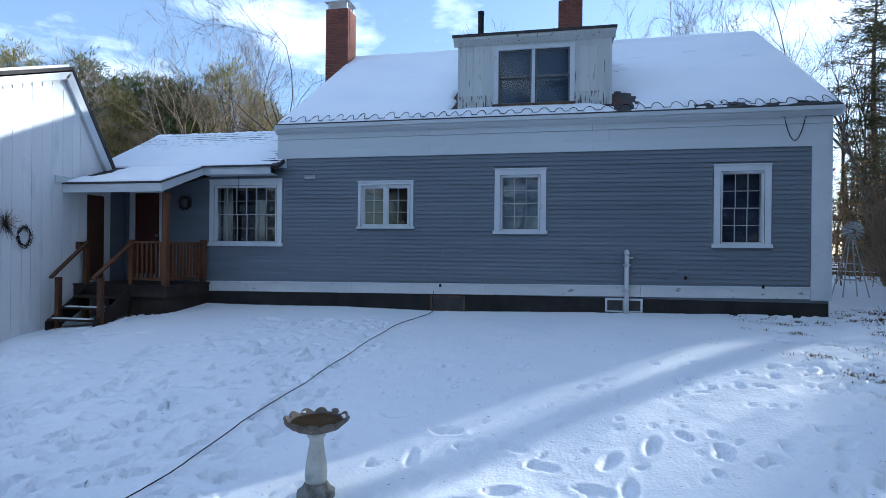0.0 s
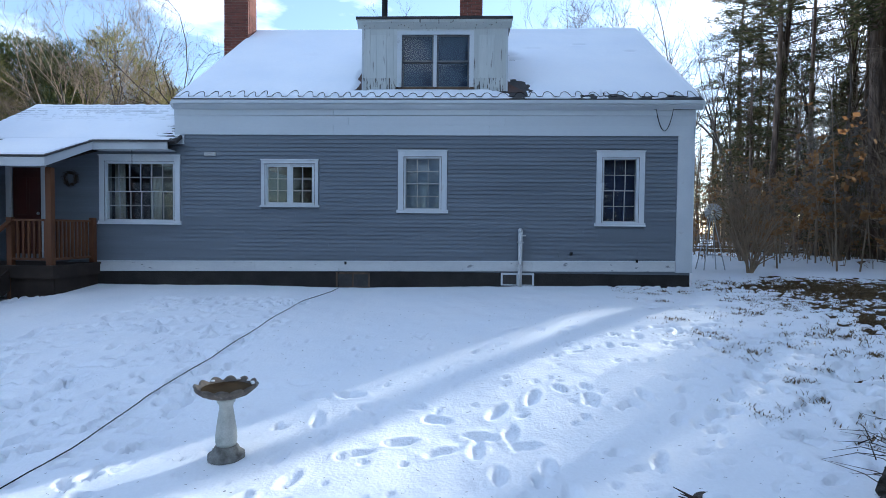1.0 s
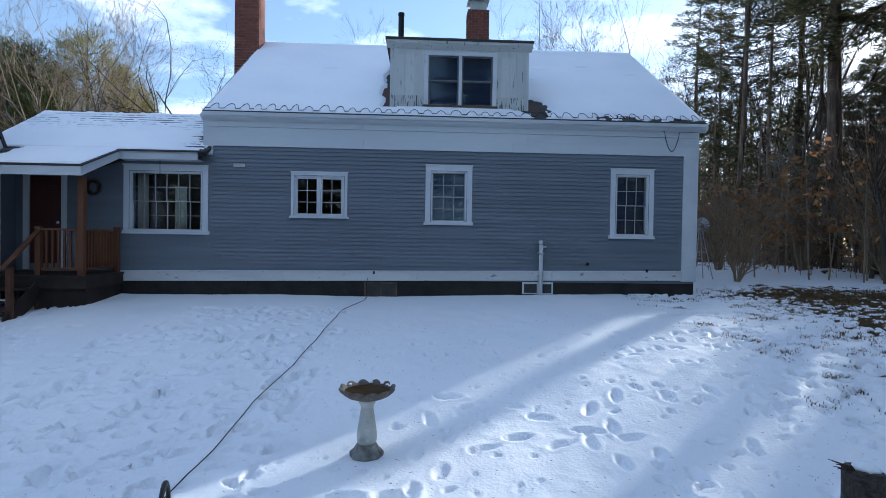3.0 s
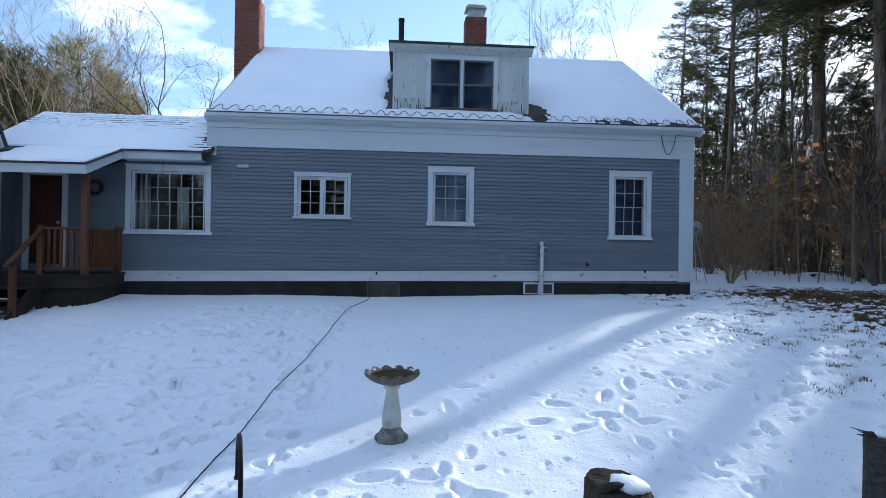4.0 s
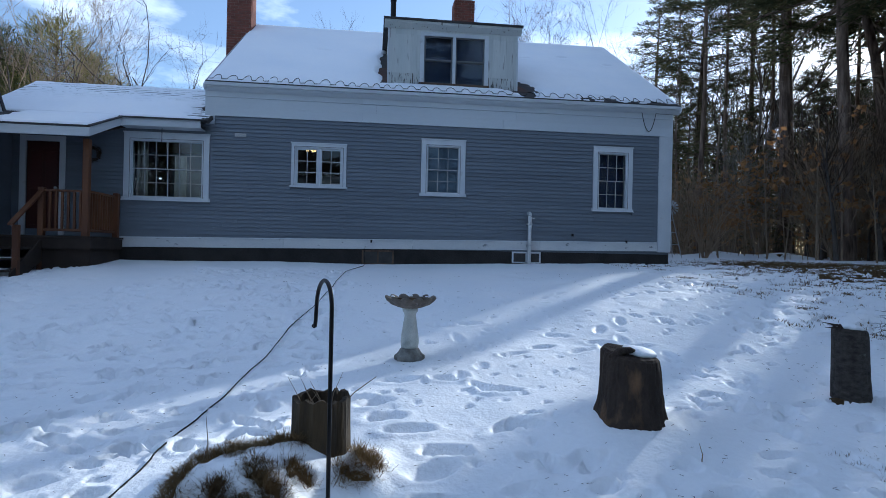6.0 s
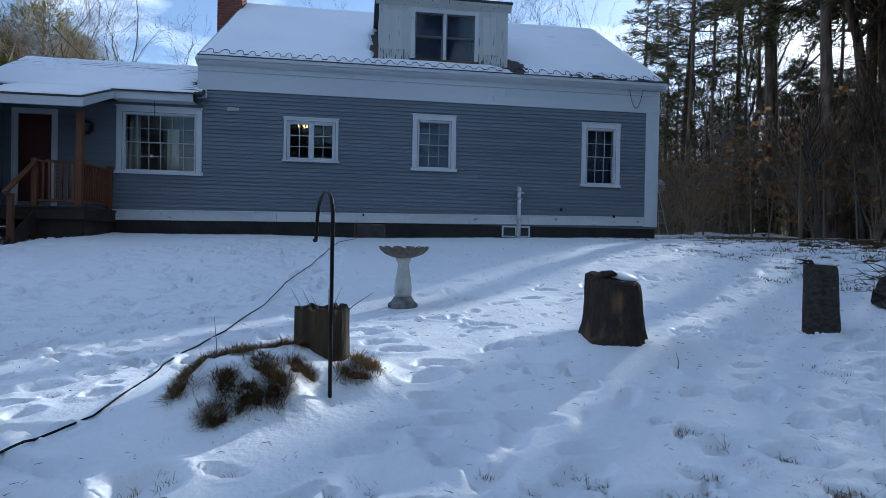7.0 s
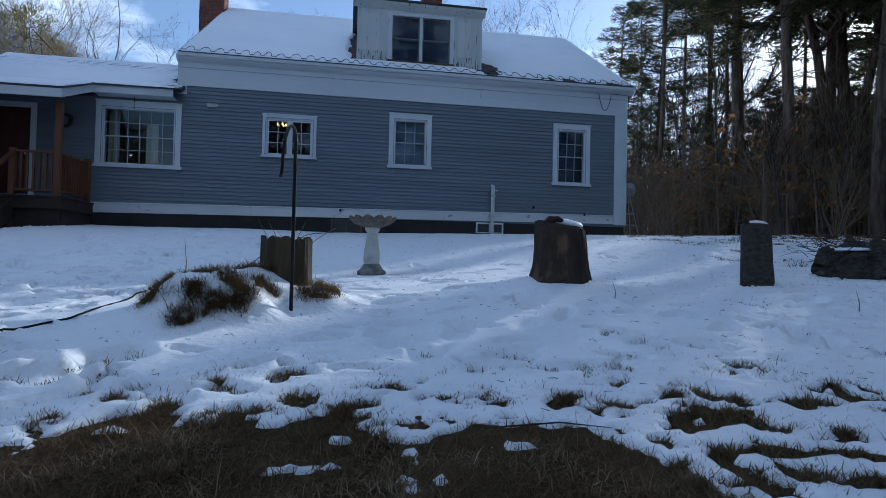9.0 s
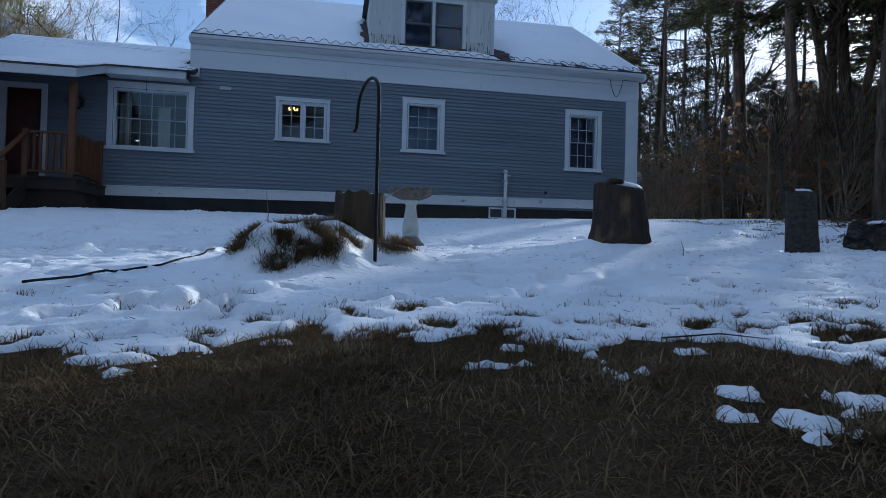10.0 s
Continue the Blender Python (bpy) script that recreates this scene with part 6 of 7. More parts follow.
def hardwood(seed, height, radius, spread=0.55, material=GREYBARK, name="bare_tree", label="leafless grey hardwood tree with fine twigs", levels=5, split=0.3, stems=1, droop=0.0, fine=0.0095, crook=0.1):
    r = random.Random(seed)
    t = thing(name, (0, 0, 0), label, "tree", "trees round the house")
    wood, twigs = Shape(), Shape()

    def grow(p, d, length, rad, level):
        s = wood if level < 2 else twigs
        if level >= 4 or (level == levels and level > 2):
            # the last twigs are single slivers
            e = p + (d + Vector((r.gauss(0, 0.15), r.gauss(0, 0.15), r.gauss(0, 0.1)))) * length
            side = d.orthogonal().normalized() * min(max(rad, fine * 0.6), fine * 0.85)
            k = len(s.v)
            s.v += [tuple(p - side), tuple(p + side), tuple(e + side * 0.2), tuple(e - side * 0.2)]
            s.f.append((k, k + 1, k + 2, k + 3))
            if level >= levels:
                return
            for q in range(3):
                grow(p.lerp(e, r.uniform(0.3, 1)), (d + Vector((r.gauss(0, 0.5), r.gauss(0, 0.5), r.gauss(0.1, 0.4)))).normalized(), length * 0.6, rad * 0.7, level + 1)
            return
        n = 4 if level < 2 else 3
        pts, rads, q, w = [p], [rad], p.copy(), d.copy()
        for k in range(n):
            w = (w + Vector((r.gauss(0, crook), r.gauss(0, crook), r.gauss(0.02, 0.07) - droop * (level > 2)))).normalized()
            q = q + w * (length / n)
            pts.append(q.copy())
            rads.append(rad * (1 - (0.86 if level == 0 else 0.62) * (k + 1) / n))
        s.tube(pts, rads, (9, 6, 4, 3, 3, 3)[level], False)
        if level >= levels:
            return
        m = (r.randint(5, 7), r.randint(4, 6), r.randint(4, 6), r.randint(3, 5), 3)[level]
        for _ in range(m):
            u = r.uniform(split if level == 0 else 0.2, 1.0) * n
            k = min(n - 1, int(u))
            base = pts[k].lerp(pts[k + 1], u - k)
            a = r.uniform(0, 6.28)
            side = w.orthogonal().normalized()
            side.rotate(Matrix.Rotation(a, 3, w).to_quaternion())
            nd = (w * r.uniform(0.7, 1.1) + side * spread * r.uniform(0.7, 1.4) + Vector((0, 0, 0.14))).normalized()
            grow(base, nd, length * r.uniform(0.42, 0.66), max(0.004, rads[k] * r.uniform(0.42, 0.6)), level + 1)

    for k in range(stems):
        a = 6.28 * k / max(1, stems) + r.random()
        d = Vector((0, 0, 1)) if stems == 1 else Vector((math.cos(a) * 0.28, math.sin(a) * 0.28, 1)).normalized()
        grow(Vector((0, 0, -0.2)), d, height * 0.62, radius, 0)
    part("trunk", wood, material, smooth=True).parent = t
    part("crown", twigs, {PALEBARK: PALEBARK, TWIG: TWIG}.get(material, TWIG if "tan" in label else DARKTWIG), label="bare twigs").parent = t
    return t


def put(ob, x, y, turn=0.0, size=1.0):
    ob.matrix_basis = pose(x, y, float(land(x, y)) - 0.05, 0, 0, turn) @ Matrix.Scale(size, 4)
    return ob


def more(ob, x, y, turn=0.0, size=1.0):
    c = copy_thing(ob, pose(x, y, float(land(x, y)) - 0.05, 0, 0, turn))
    c.scale = (size, size, size)
    return c


def away(eye, az, dist):
    """A place at a bearing (degrees from +y towards +x) and distance."""
    return eye[0] + math.sin(radians(az)) * dist, eye[1] + math.cos(radians(az)) * dist


HUB = (-1.8, -2.0)
rt = random.Random(77)
p_tall = put(pine(1, 22, 0.27, 0.40, 4.2, 24, 0.36, wide=0.08), *away(HUB, 37.8, 23.5))
p_bough = put(pine(8, 20, 0.21, 0.365, 4.9, 42, 0.42, wide=0.085, label="old pine with heavy dark boughs"), *away(HUB, 42.3, 20))
p_mid = put(pine(2, 18, 0.22, 0.40, 3.4, 16, 0.34, wide=0.075), *away(HUB, 30.6, 31))
p_old = put(pine(3, 19, 0.30, 0.30, 4.6, 15, 0.36), *away(HUB, 59, 16))
p_shade = put(pine(9, 15, 0.2, 0.16, 3.6, 22, 0.38, wide=0.085, label="pine with heavy low boughs, mostly added unseen for shade"), *away(HUB, 56.4, 24))
p_young = put(pine(4, 7.5, 0.09, 0.06, 1.7, 10, 0.24, name="young_pine", label="young pine with low green boughs"), *away(HUB, 32.6, 27))
p_fir = put(pine(41, 9.0, 0.1, 0.1, 1.8, 13, 0.27, material=NEEDLE_FIR, wide=0.06, name="young_pine", label="slender young evergreen with brown-green boughs"), *away(HUB, 30.2, 30))
p_pole = put(pine(43, 17.0, 0.13, 0.62, 1.9, 14, 0.3, wide=0.07, name="slender_pine", label="slender pine with a bare pole trunk and dead lower branches"), *away(HUB, 31.0, 25), 20)
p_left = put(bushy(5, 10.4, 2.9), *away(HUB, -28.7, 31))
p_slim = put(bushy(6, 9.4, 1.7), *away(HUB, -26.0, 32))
p_green = put(bushy(7, 9.6, 2.3, NEEDLE_MID, label="full dark green pine with feathery boughs"), *away(HUB, -32.4, 31))
h_tan = put(hardwood(12, 12.5, 0.15, 0.5, split=0.28, stems=3, levels=5, fine=0.008, label="leafless tan tree with fanning branches"), *away(HUB, -28.9, 26.6), 0, 0.84)
h_dome = put(hardwood(14, 15, 0.17, 0.8, split=0.2, levels=5, droop=0.12, fine=0.008, crook=0.24, label="leafless dark tree with a domed crown of drooping twigs"), *away(HUB, -17.6, 28), 0, 0.86)
h_fork = put(hardwood(1, 14, 0.19, 0.45, split=0.4, levels=4), *away(HUB, 33.9, 27))
h_fine = put(hardwood(2, 16, 0.17, 0.6, split=0.3, fine=0.0105), *away(HUB, 20, 36))
h_thin = put(hardwood(22, 13, 0.12, 0.5, split=0.3, levels=4, fine=0.006), *away(HUB, 40.2, 33))
h_pale = put(hardwood(3, 15.5, 0.14, 0.42, PALEBARK, label="pale leafless birch with fine twigs", split=0.3, stems=2, fine=0.01), *away(HUB, 12.8, 36))


def forked(seed, label):
    """Three crooked leaning stems from one root, with limbs and twigs high up."""
    r = random.Random(seed)
    t = thing("forked_tree", (0, 0, 0), label, "tree", "trees round the house")
    wood, twigs = Shape(), Shape()
    for pts, r0 in (
        ([(0, -0.3), (-0.15, 0.5), (-0.5, 1.4), (-0.78, 2.4), (-0.95, 3.4), (-1.1, 4.8), (-1.5, 6.8), (-1.7, 9.0), (-2.2, 11.5)], 0.17),
        ([(0.1, -0.3), (0.06, 0.7), (-0.08, 1.6), (-0.2, 2.6), (-0.16, 3.5), (0.1, 5.0), (0.2, 7.5), (0.6, 10.5)], 0.16),
        ([(0.25, -0.3), (0.3, 1.2), (0.32, 2.8), (0.36, 4.4), (0.7, 6.6), (1.1, 9.5)], 0.15),
        ([(-0.16, 3.2), (-0.42, 3.7), (-0.62, 4.1), (-0.7, 5.2), (-0.5, 6.8)], 0.10),
    ):
        way = [Vector((x, 0.25 * math.sin(z * 0.8 + r0 * 40), z)) for x, z in pts]
        wood.tube(way, [r0 * (1.25 if k == 0 else 1) * (1 - 0.75 * (k / (len(way) - 1)) ** 1.4) for k in range(len(way))], 9, False)
        for p in way[3:]:
            for _ in range(3):
                a, L = r.uniform(0, 6.28), r.uniform(0.7, 1.9)
                e = p + Vector((math.cos(a) * L, math.sin(a) * L, r.uniform(0.1, 0.9) * L))
                wood.tube([p, p.lerp(e, 0.5) + Vector((0, 0, 0.1 * L)), e], [0.04, 0.025, 0.008], 5, False)
                for _ in range(5):
                    c = p.lerp(e, r.uniform(0.4, 1))
                    d = Vector((r.gauss(0, 0.5), r.gauss(0, 0.5), r.gauss(0.2, 0.4)))
                    twigs.tube([c, c + d * 0.6, c + d * 1.1 + Vector((0, 0, 0.1))], [0.01, 0.006, 0.003], 3, False)
    part("trunk", wood, BARK, smooth=True).parent = t
    part("crown", twigs, TWIG, label="bare twigs").parent = t
    return t


h_big = put(forked(4, "large dark forked hardwood with crooked leaning stems"), 15.2, 13.3, -47.8, 1.4)
shrub = put(hardwood(6, 3.4, 0.03, 0.45, TWIG, name="brush_shrub", label="leafless brown shrub of many thin stems", levels=3, split=0.12, stems=8, fine=0.006), *away(HUB, 31.3, 16.4), 0, 0.85)

# the wood to the right and behind
for ob, az, d, sz, *turn in (
    # clear of the sun's way over the lawn
    (p_mid, 27.2, 40, 0.95), (p_mid, 35.2, 37, 1.05), (p_young, 29.3, 29, 1.2), (p_young, 31.6, 36, 1.3), (p_young, 35.8, 30, 1.1),
    (h_fork, 28.6, 30, 0.9), (h_fork, 31.8, 40, 1.1), (h_fine, 25.6, 40, 0.95), (h_fine, 33.0, 33, 0.9), (h_pale, 36.2, 41, 0.8),
    # high crowns where the sun comes through
    (p_bough, 46.0, 23, 1.08), (p_bough, 44.6, 25, 1.15, 170), (p_bough, 51.6, 32, 1.2, 200), (p_bough, 54.0, 26, 1.0, 200), (p_bough, 49.8, 36, 1.3), (p_bough, 48.6, 19, 0.98, 220),
    # the shaded side: added out of view to keep sun off the foreground
    (p_shade, 57.5, 19, 1.0), (p_shade, 61, 17, 1.0), (p_shade, 64, 19, 1.0), (p_shade, 69, 17, 1.0), (p_shade, 75, 19, 1.0), (p_tall, 53.4, 22, 0.95), (p_tall, 57.5, 23, 1.05), (p_mid, 54.5, 24, 1.0), (p_mid, 59, 22, 1.0), (p_old, 60, 20, 0.9), (p_old, 56.5, 30, 1.0), (p_old, 66, 18, 1.0), (h_fork, 57, 19, 0.9),
    (shrub, 36.2, 22, 0.7), (shrub, 29.6, 21, 0.9), (shrub, 43.4, 22, 0.5), (shrub, 34.2, 27, 0.9), (shrub, 40.2, 26, 0.6),
):
    at, any_turn = away(HUB, az + rt.gauss(0, 0.15), d), rt.uniform(0, 360)
    more(ob, *at, turn[0] if turn else any_turn, sz * rt.uniform(0.95, 1.05))

# low growth, its tops under the sun's way
kinds = [(o, max(v.co.z for c in o.children for v in c.data.vertices)) for o in (h_fork, h_thin, h_pale, p_young, p_mid, h_thin, p_young, h_fork)]
for k in range(54):
    az, d = rt.uniform(35.5, 50.5), 21 + 34 * rt.random() ** 0.8
    o, tall = kinds[k % len(kinds)]
    more(o, *away(HUB, az, d), rt.uniform(0, 360), d * 0.27 * rt.uniform(0.62, 1.0) / tall)
for k in range(44):
    az, d = rt.uniform(25.5, 56), 24 + 26 * rt.random() ** 0.9
    if az < 29 and d < 30:
        continue
    o, tall = ((p_fir, 9.0), (p_young, 7.5), (p_fir, 9.0), (h_thin, 12.0))[k % 4]
    more(o, *away(HUB, az, d), rt.uniform(0, 360), d * 0.25 * rt.uniform(0.5, 1.0) / tall)
for az, d, sz in ((33.4, 29, 1.0), (35.0, 34, 1.1), (36.6, 27, 0.9), (57.0, 31, 1.0), (58.0, 36, 1.1), (43.2, 28, 0.9), (49.2, 26, 1.0), (50.6, 31, 1.1), (52.6, 27, 1.0), (29.0, 33, 0.9), (55.0, 21, 0.95)):
    more(p_pole, *away(HUB, az, d), rt.uniform(0, 360), sz)
for az, d, sz in ((57.5, 30, 0.9), (36.4, 30, 1.0)):
    more(h_thin, *away(HUB, az, d), rt.uniform(0, 360), sz)
# More unseen pines, added to block the sun from the near snow.
for x, y, sz in ((14.2, 8.3, 1.0), (17.8, 11.4, 1.1), (11.6, 4.6, 0.9), (21.5, 15.2, 1.1)):
    any_turn = rt.uniform(0, 360)
    more(p_old, x, y, 60 if x > 20 else any_turn, sz)

# twiggy saplings below the high boughs
for k in range(17):
    az, d = 39.6 + 0.46 * k + rt.uniform(-0.2, 0.2), rt.uniform(18.5, 23.5)
    more((h_thin, shrub, h_fork)[k % 3], *away(HUB, az, d), rt.uniform(0, 360), rt.uniform(3.9, 5.2) / (11.0, 3.2, 11.0)[k % 3])

# a dark belt of evergreens at the back of the wood
for k in range(19):
    az, d = 40.5 + 0.7 * k + rt.uniform(-0.3, 0.3), rt.uniform(40, 54)
    more((p_bough, p_mid, p_shade)[k % 3], *away(HUB, az, d), rt.uniform(0, 360), d * rt.uniform(0.235, 0.285) / (20, 18, 15)[k % 3])

# behind the ell, the barn and the ridge
for ob, az, d, sz in (
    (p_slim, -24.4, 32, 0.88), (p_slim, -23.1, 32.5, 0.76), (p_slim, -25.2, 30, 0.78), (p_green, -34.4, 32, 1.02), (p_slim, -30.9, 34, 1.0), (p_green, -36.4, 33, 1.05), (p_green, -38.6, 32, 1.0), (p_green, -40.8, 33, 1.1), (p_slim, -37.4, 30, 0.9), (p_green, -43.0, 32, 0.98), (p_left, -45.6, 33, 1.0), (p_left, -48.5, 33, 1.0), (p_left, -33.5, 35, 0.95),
    (h_tan, -42.4, 27.5, 0.6), (h_tan, -34.4, 28, 0.5),
    (h_fine, -1.5, 38, 0.95), (h_fork, 2.6, 44, 0.9), (h_fine, -9, 42, 0.8), (h_fine, 15.5, 40, 1.0), (h_fine, 18.2, 33, 0.95), (h_fine, 22.4, 35, 1.0), (h_fine, 9.8, 44, 0.9), (h_fork, 22, 36, 0.8),
):
    more(ob, *away(HUB, az, d), rt.uniform(0, 360), sz)

# behind the camera, seen in the window panes
# The first four pines are unseen, added to dim skylight on the foreground.
for ob, x, y, sz in ((p_shade, 5.6, -4.8, 1.0), (p_shade, 1.4, -8.0, 1.0), (p_shade, -5.6, -7.6, 1.0), (p_shade, 9.0, -2.4, 1.0), (p_tall, -27, -16, 0.8), (p_mid, 27, -10, 0.9), (p_old, -7.5, -13, 0.75), (p_old, 2.5, -14, 0.8), (p_left, -14, -11, 0.8), (p_old, 9, -12, 0.7), (p_mid, -2.5, -19, 0.8), (h_fine, -10, -17, 0.8), (p_left, 15, -17, 0.9), (p_old, -20, -14, 0.8)):
    more(ob, x, y, rt.uniform(0, 360), sz)

# far woods that close the view: thin trunks and twig haze
far_wood, far_twig, far_leaf = Shape(), Shape(), Shape()
rf = random.Random(31)
for k in range(640):
    az = rf.uniform(-62, 80) if k < 420 else rf.uniform(24, 56)
    d = rf.uniform(46, 85)
    if -24 < az < 22 and rf.random() < 0.75:
        continue
    x, y = away(HUB, az, d)
    z = float(land(x, y))
    h = d * rf.uniform(0.13, 0.25) if az > 22 else rf.uniform(5, 9)
    r0 = rf.uniform(0.05, 0.14)
    far_wood.tube([(x, y, z - 0.3), (x + rf.gauss(0, 0.2), y, z + h * 0.5), (x + rf.gauss(0, 0.4), y, z + h)], [r0, r0 * 0.7, 0.02], 5, False)
    for q in range(34):
        hh = z + h * rf.uniform(0.15, 1)
        a, L = rf.uniform(0, 6.28), rf.uniform(0.5, 1.9)
        p = Vector((x, y, hh))
        e = p + Vector((math.cos(a) * L, math.sin(a) * L, rf.uniform(-0.1, 0.8) * L))
        far_twig.tube([p, e], [0.025, 0.006], 3, False)
    if rf.random() < (0.6 if az > 22 else 0.35):
        for q in range(30):
            hh = z + h * rf.uniform(0.1, 0.85)
            a, L = rf.uniform(0, 6.28), rf.uniform(0.2, 1.7)
            needle_tuft(far_leaf, Vector((x + math.cos(a) * L, y + math.sin(a) * L, hh)), Vector((math.cos(a), math.sin(a), 0.1)), rf, 5, 0.7)
# Unseen belt behind the camera, added to darken the window reflections.
for k in range(170):
    az, d = rf.uniform(100, 290), rf.uniform(28, 48)
    x, y = away(HUB, az, d)
    z = float(land(x, y))
    h, r0 = rf.uniform(7, 13), rf.uniform(0.08, 0.18)
    far_wood.tube([(x, y, z - 0.3), (x, y, z + h * 0.5), (x + rf.gauss(0, 0.3), y, z + h)], [r0, r0 * 0.7, 0.02], 5, False)
    for q in range(60):
        u, a = rf.uniform(0.12, 1), rf.uniform(0, 6.28)
        L = rf.uniform(0.2, 2.4) * (1.1 - u)
        needle_tuft(far_leaf, Vector((x + math.cos(a) * L, y + math.sin(a) * L, z + h * u)), Vector((math.cos(a), math.sin(a), 0.1)), rf, 6, 0.8)
far = thing("far_woods", (0, 60, 1.3), "distant leafless woods with scattered evergreens", "woods", kind="stuff")
for nm, sh, m in (("trunks", far_wood, BARK), ("twigs", far_twig, TWIG), ("needles", far_leaf, NEEDLE)):
    tagged(under(part(nm, sh, m), far), kind="stuff")

# low brush and dry leaves along the wood's edge
brush, leaves = Shape(), Shape()
for k in range(700):
    az, d = rf.uniform(23, 66), rf.uniform(20.5, 36)
    x, y = away(HUB, az, d)
    if x < 7.5 and y < 21:
        continue
    z = float(land(x, y)) - 0.05
    h = rf.uniform(0.3, 1.6)
    dx, dy = rf.gauss(0, 0.25) * h, rf.gauss(0, 0.25) * h
    brush.tube([(x, y, z), (x + dx * 0.4, y + dy * 0.4, z + h * 0.6), (x + dx, y + dy, z + h)], [0.012, 0.008, 0.002], 3, False)
    for q in range(rf.randint(0, 9)):
        u = rf.random()
        p = Vector((x + dx * u + rf.gauss(0, 0.15), y + dy * u + rf.gauss(0, 0.15), z + h * u))
        e = p + Vector((rf.gauss(0, 0.3), rf.gauss(0, 0.3), rf.uniform(0, 0.3)))
        brush.tube([p, e], [0.006, 0.001], 3, False)
        if rf.random() < 0.8:
            s1, s2 = Vector((rf.gauss(0, 0.05), rf.gauss(0, 0.05), rf.gauss(0, 0.04))), Vector((rf.gauss(0, 0.04), rf.gauss(0, 0.04), rf.gauss(0, 0.05)))
            n = len(leaves.v)
            leaves.v += [tuple(e), tuple(e + s1), tuple(e + s1 + s2), tuple(e + s2)]
            leaves.f.append((n, n + 1, n + 2, n + 3))
for k in range(105):
    az, d = rf.uniform(24, 52), rf.uniform(18.5, 33)
    x, y = away(HUB, az, d)
    if x < 7.5 and y < 20:
        continue
    z, h = float(land(x, y)) - 0.05, rf.uniform(1.8, 4.4)
    lx, ly = rf.gauss(0, 0.1) * h, rf.gauss(0, 0.1) * h
    brush.tube([(x, y, z), (x + lx * 0.5, y + ly * 0.5, z + h * 0.55), (x + lx, y + ly, z + h)], [0.022, 0.014, 0.004], 4, False)
    for q in range(14):
        u, a, L = rf.uniform(0.25, 1), rf.uniform(0, 6.28), rf.uniform(0.3, 1.1)
        p = Vector((x + lx * u, y + ly * u, z + h * u))
        e = p + Vector((math.cos(a) * L, math.sin(a) * L, rf.uniform(0, 0.4) * L))
        brush.tube([p, e], [0.007, 0.002], 3, False)
        for w in range(9 if k % 3 else 3):
            c = p.lerp(e, rf.uniform(0.3, 1.05))
            s1, s2 = Vector((rf.gauss(0, 0.06), rf.gauss(0, 0.06), rf.gauss(0, 0.04))), Vector((rf.gauss(0, 0.04), rf.gauss(0, 0.04), rf.gauss(-0.03, 0.05)))
            n = len(leaves.v)
            leaves.v += [tuple(c), tuple(c + s1), tuple(c + s1 + s2), tuple(c + s2)]
            leaves.f.append((n, n + 1, n + 2, n + 3))
under_wood = thing("underbrush", (12, 15, 1.2), "tangled leafless underbrush with a few dry leaves", "brush", kind="stuff")
for nm, sh, m in (("stems", brush, TWIG), ("dry_leaves", leaves, DRYLEAF)):
    tagged(under(part(nm, sh, m), under_wood), kind="stuff")


# ---- grass ----
rg = np.random.RandomState(8)


def blades(name, count, box, test, lo, hi, wide, material, label, lie=0.9, tuft=0, centres=(), spread=0.03):
    """Many bent grass blades as one mesh, each a tapering strip."""
    x, y = rg.uniform(box[0], box[1], count), rg.uniform(box[2], box[3], count)
    if centres:
        i = rg.randint(0, len(centres), count)
        at = np.array(centres)
        wide_by = at[i, 2] if at.shape[1] > 2 else 0.026
        x, y = at[i, 0] + rg.normal(0, 1, count) * wide_by, at[i, 1] + rg.normal(0, 0.77, count) * wide_by
    elif tuft:
        cx, cy = rg.uniform(box[0], box[1], count // tuft + 1), rg.uniform(box[2], box[3], count // tuft + 1)
        ok = test(cx, cy)
        cx, cy = cx[ok], cy[ok]
        if not len(cx):
            return None
        i = rg.randint(0, len(cx), count)
        x, y = cx[i] + rg.normal(0, spread, count), cy[i] + rg.normal(0, spread * 0.75, count)
    else:
        ok = test(x, y)
        x, y = x[ok], y[ok]
    n = len(x)
    z = land(x, y) - np.where(bareness(x, y) > 0, snow_depth(x, y), np.minimum(snow_depth(x, y), 0.018)) - 0.004
    a, L, w = rg.uniform(0, 2 * np.pi, n), rg.uniform(lo, hi, n) * (0.45 + 1.1 * fbm(x, y, 0.2, 155)), wide * rg.uniform(0.6, 1.4, n)
    bend = lie * rg.uniform(0.4, 1.3, n)
    rows = []
    for k, (u, ws) in enumerate(((0, 1), (0.5, 0.8), (1, 0.08))):
        out = L * np.sin(bend * (0.5 + 0.5 * u)) * u
        up = L * np.cos(bend * (0.5 + 0.5 * u)) * u
        px, py, pz = x + np.cos(a) * out, y + np.sin(a) * out, z + np.maximum(up, 0.008 * u)
        ox, oy = -np.sin(a) * w * ws / 2, np.cos(a) * w * ws / 2
        rows += [np.stack([px - ox, py - oy, pz], -1), np.stack([px + ox, py + oy, pz], -1)]
    v = np.stack(rows, 1).reshape(-1, 3)
    b = np.arange(n)[:, None] * 6
    f = np.concatenate([b + [0, 1, 3, 2], b + [2, 3, 5, 4]], 0)
    me = bpy.data.meshes.new(name)
    me.from_pydata(v.tolist(), [], f.tolist())
    me.materials.append(material)
    return tagged(new(name, me), label, "grass", kind="stuff")


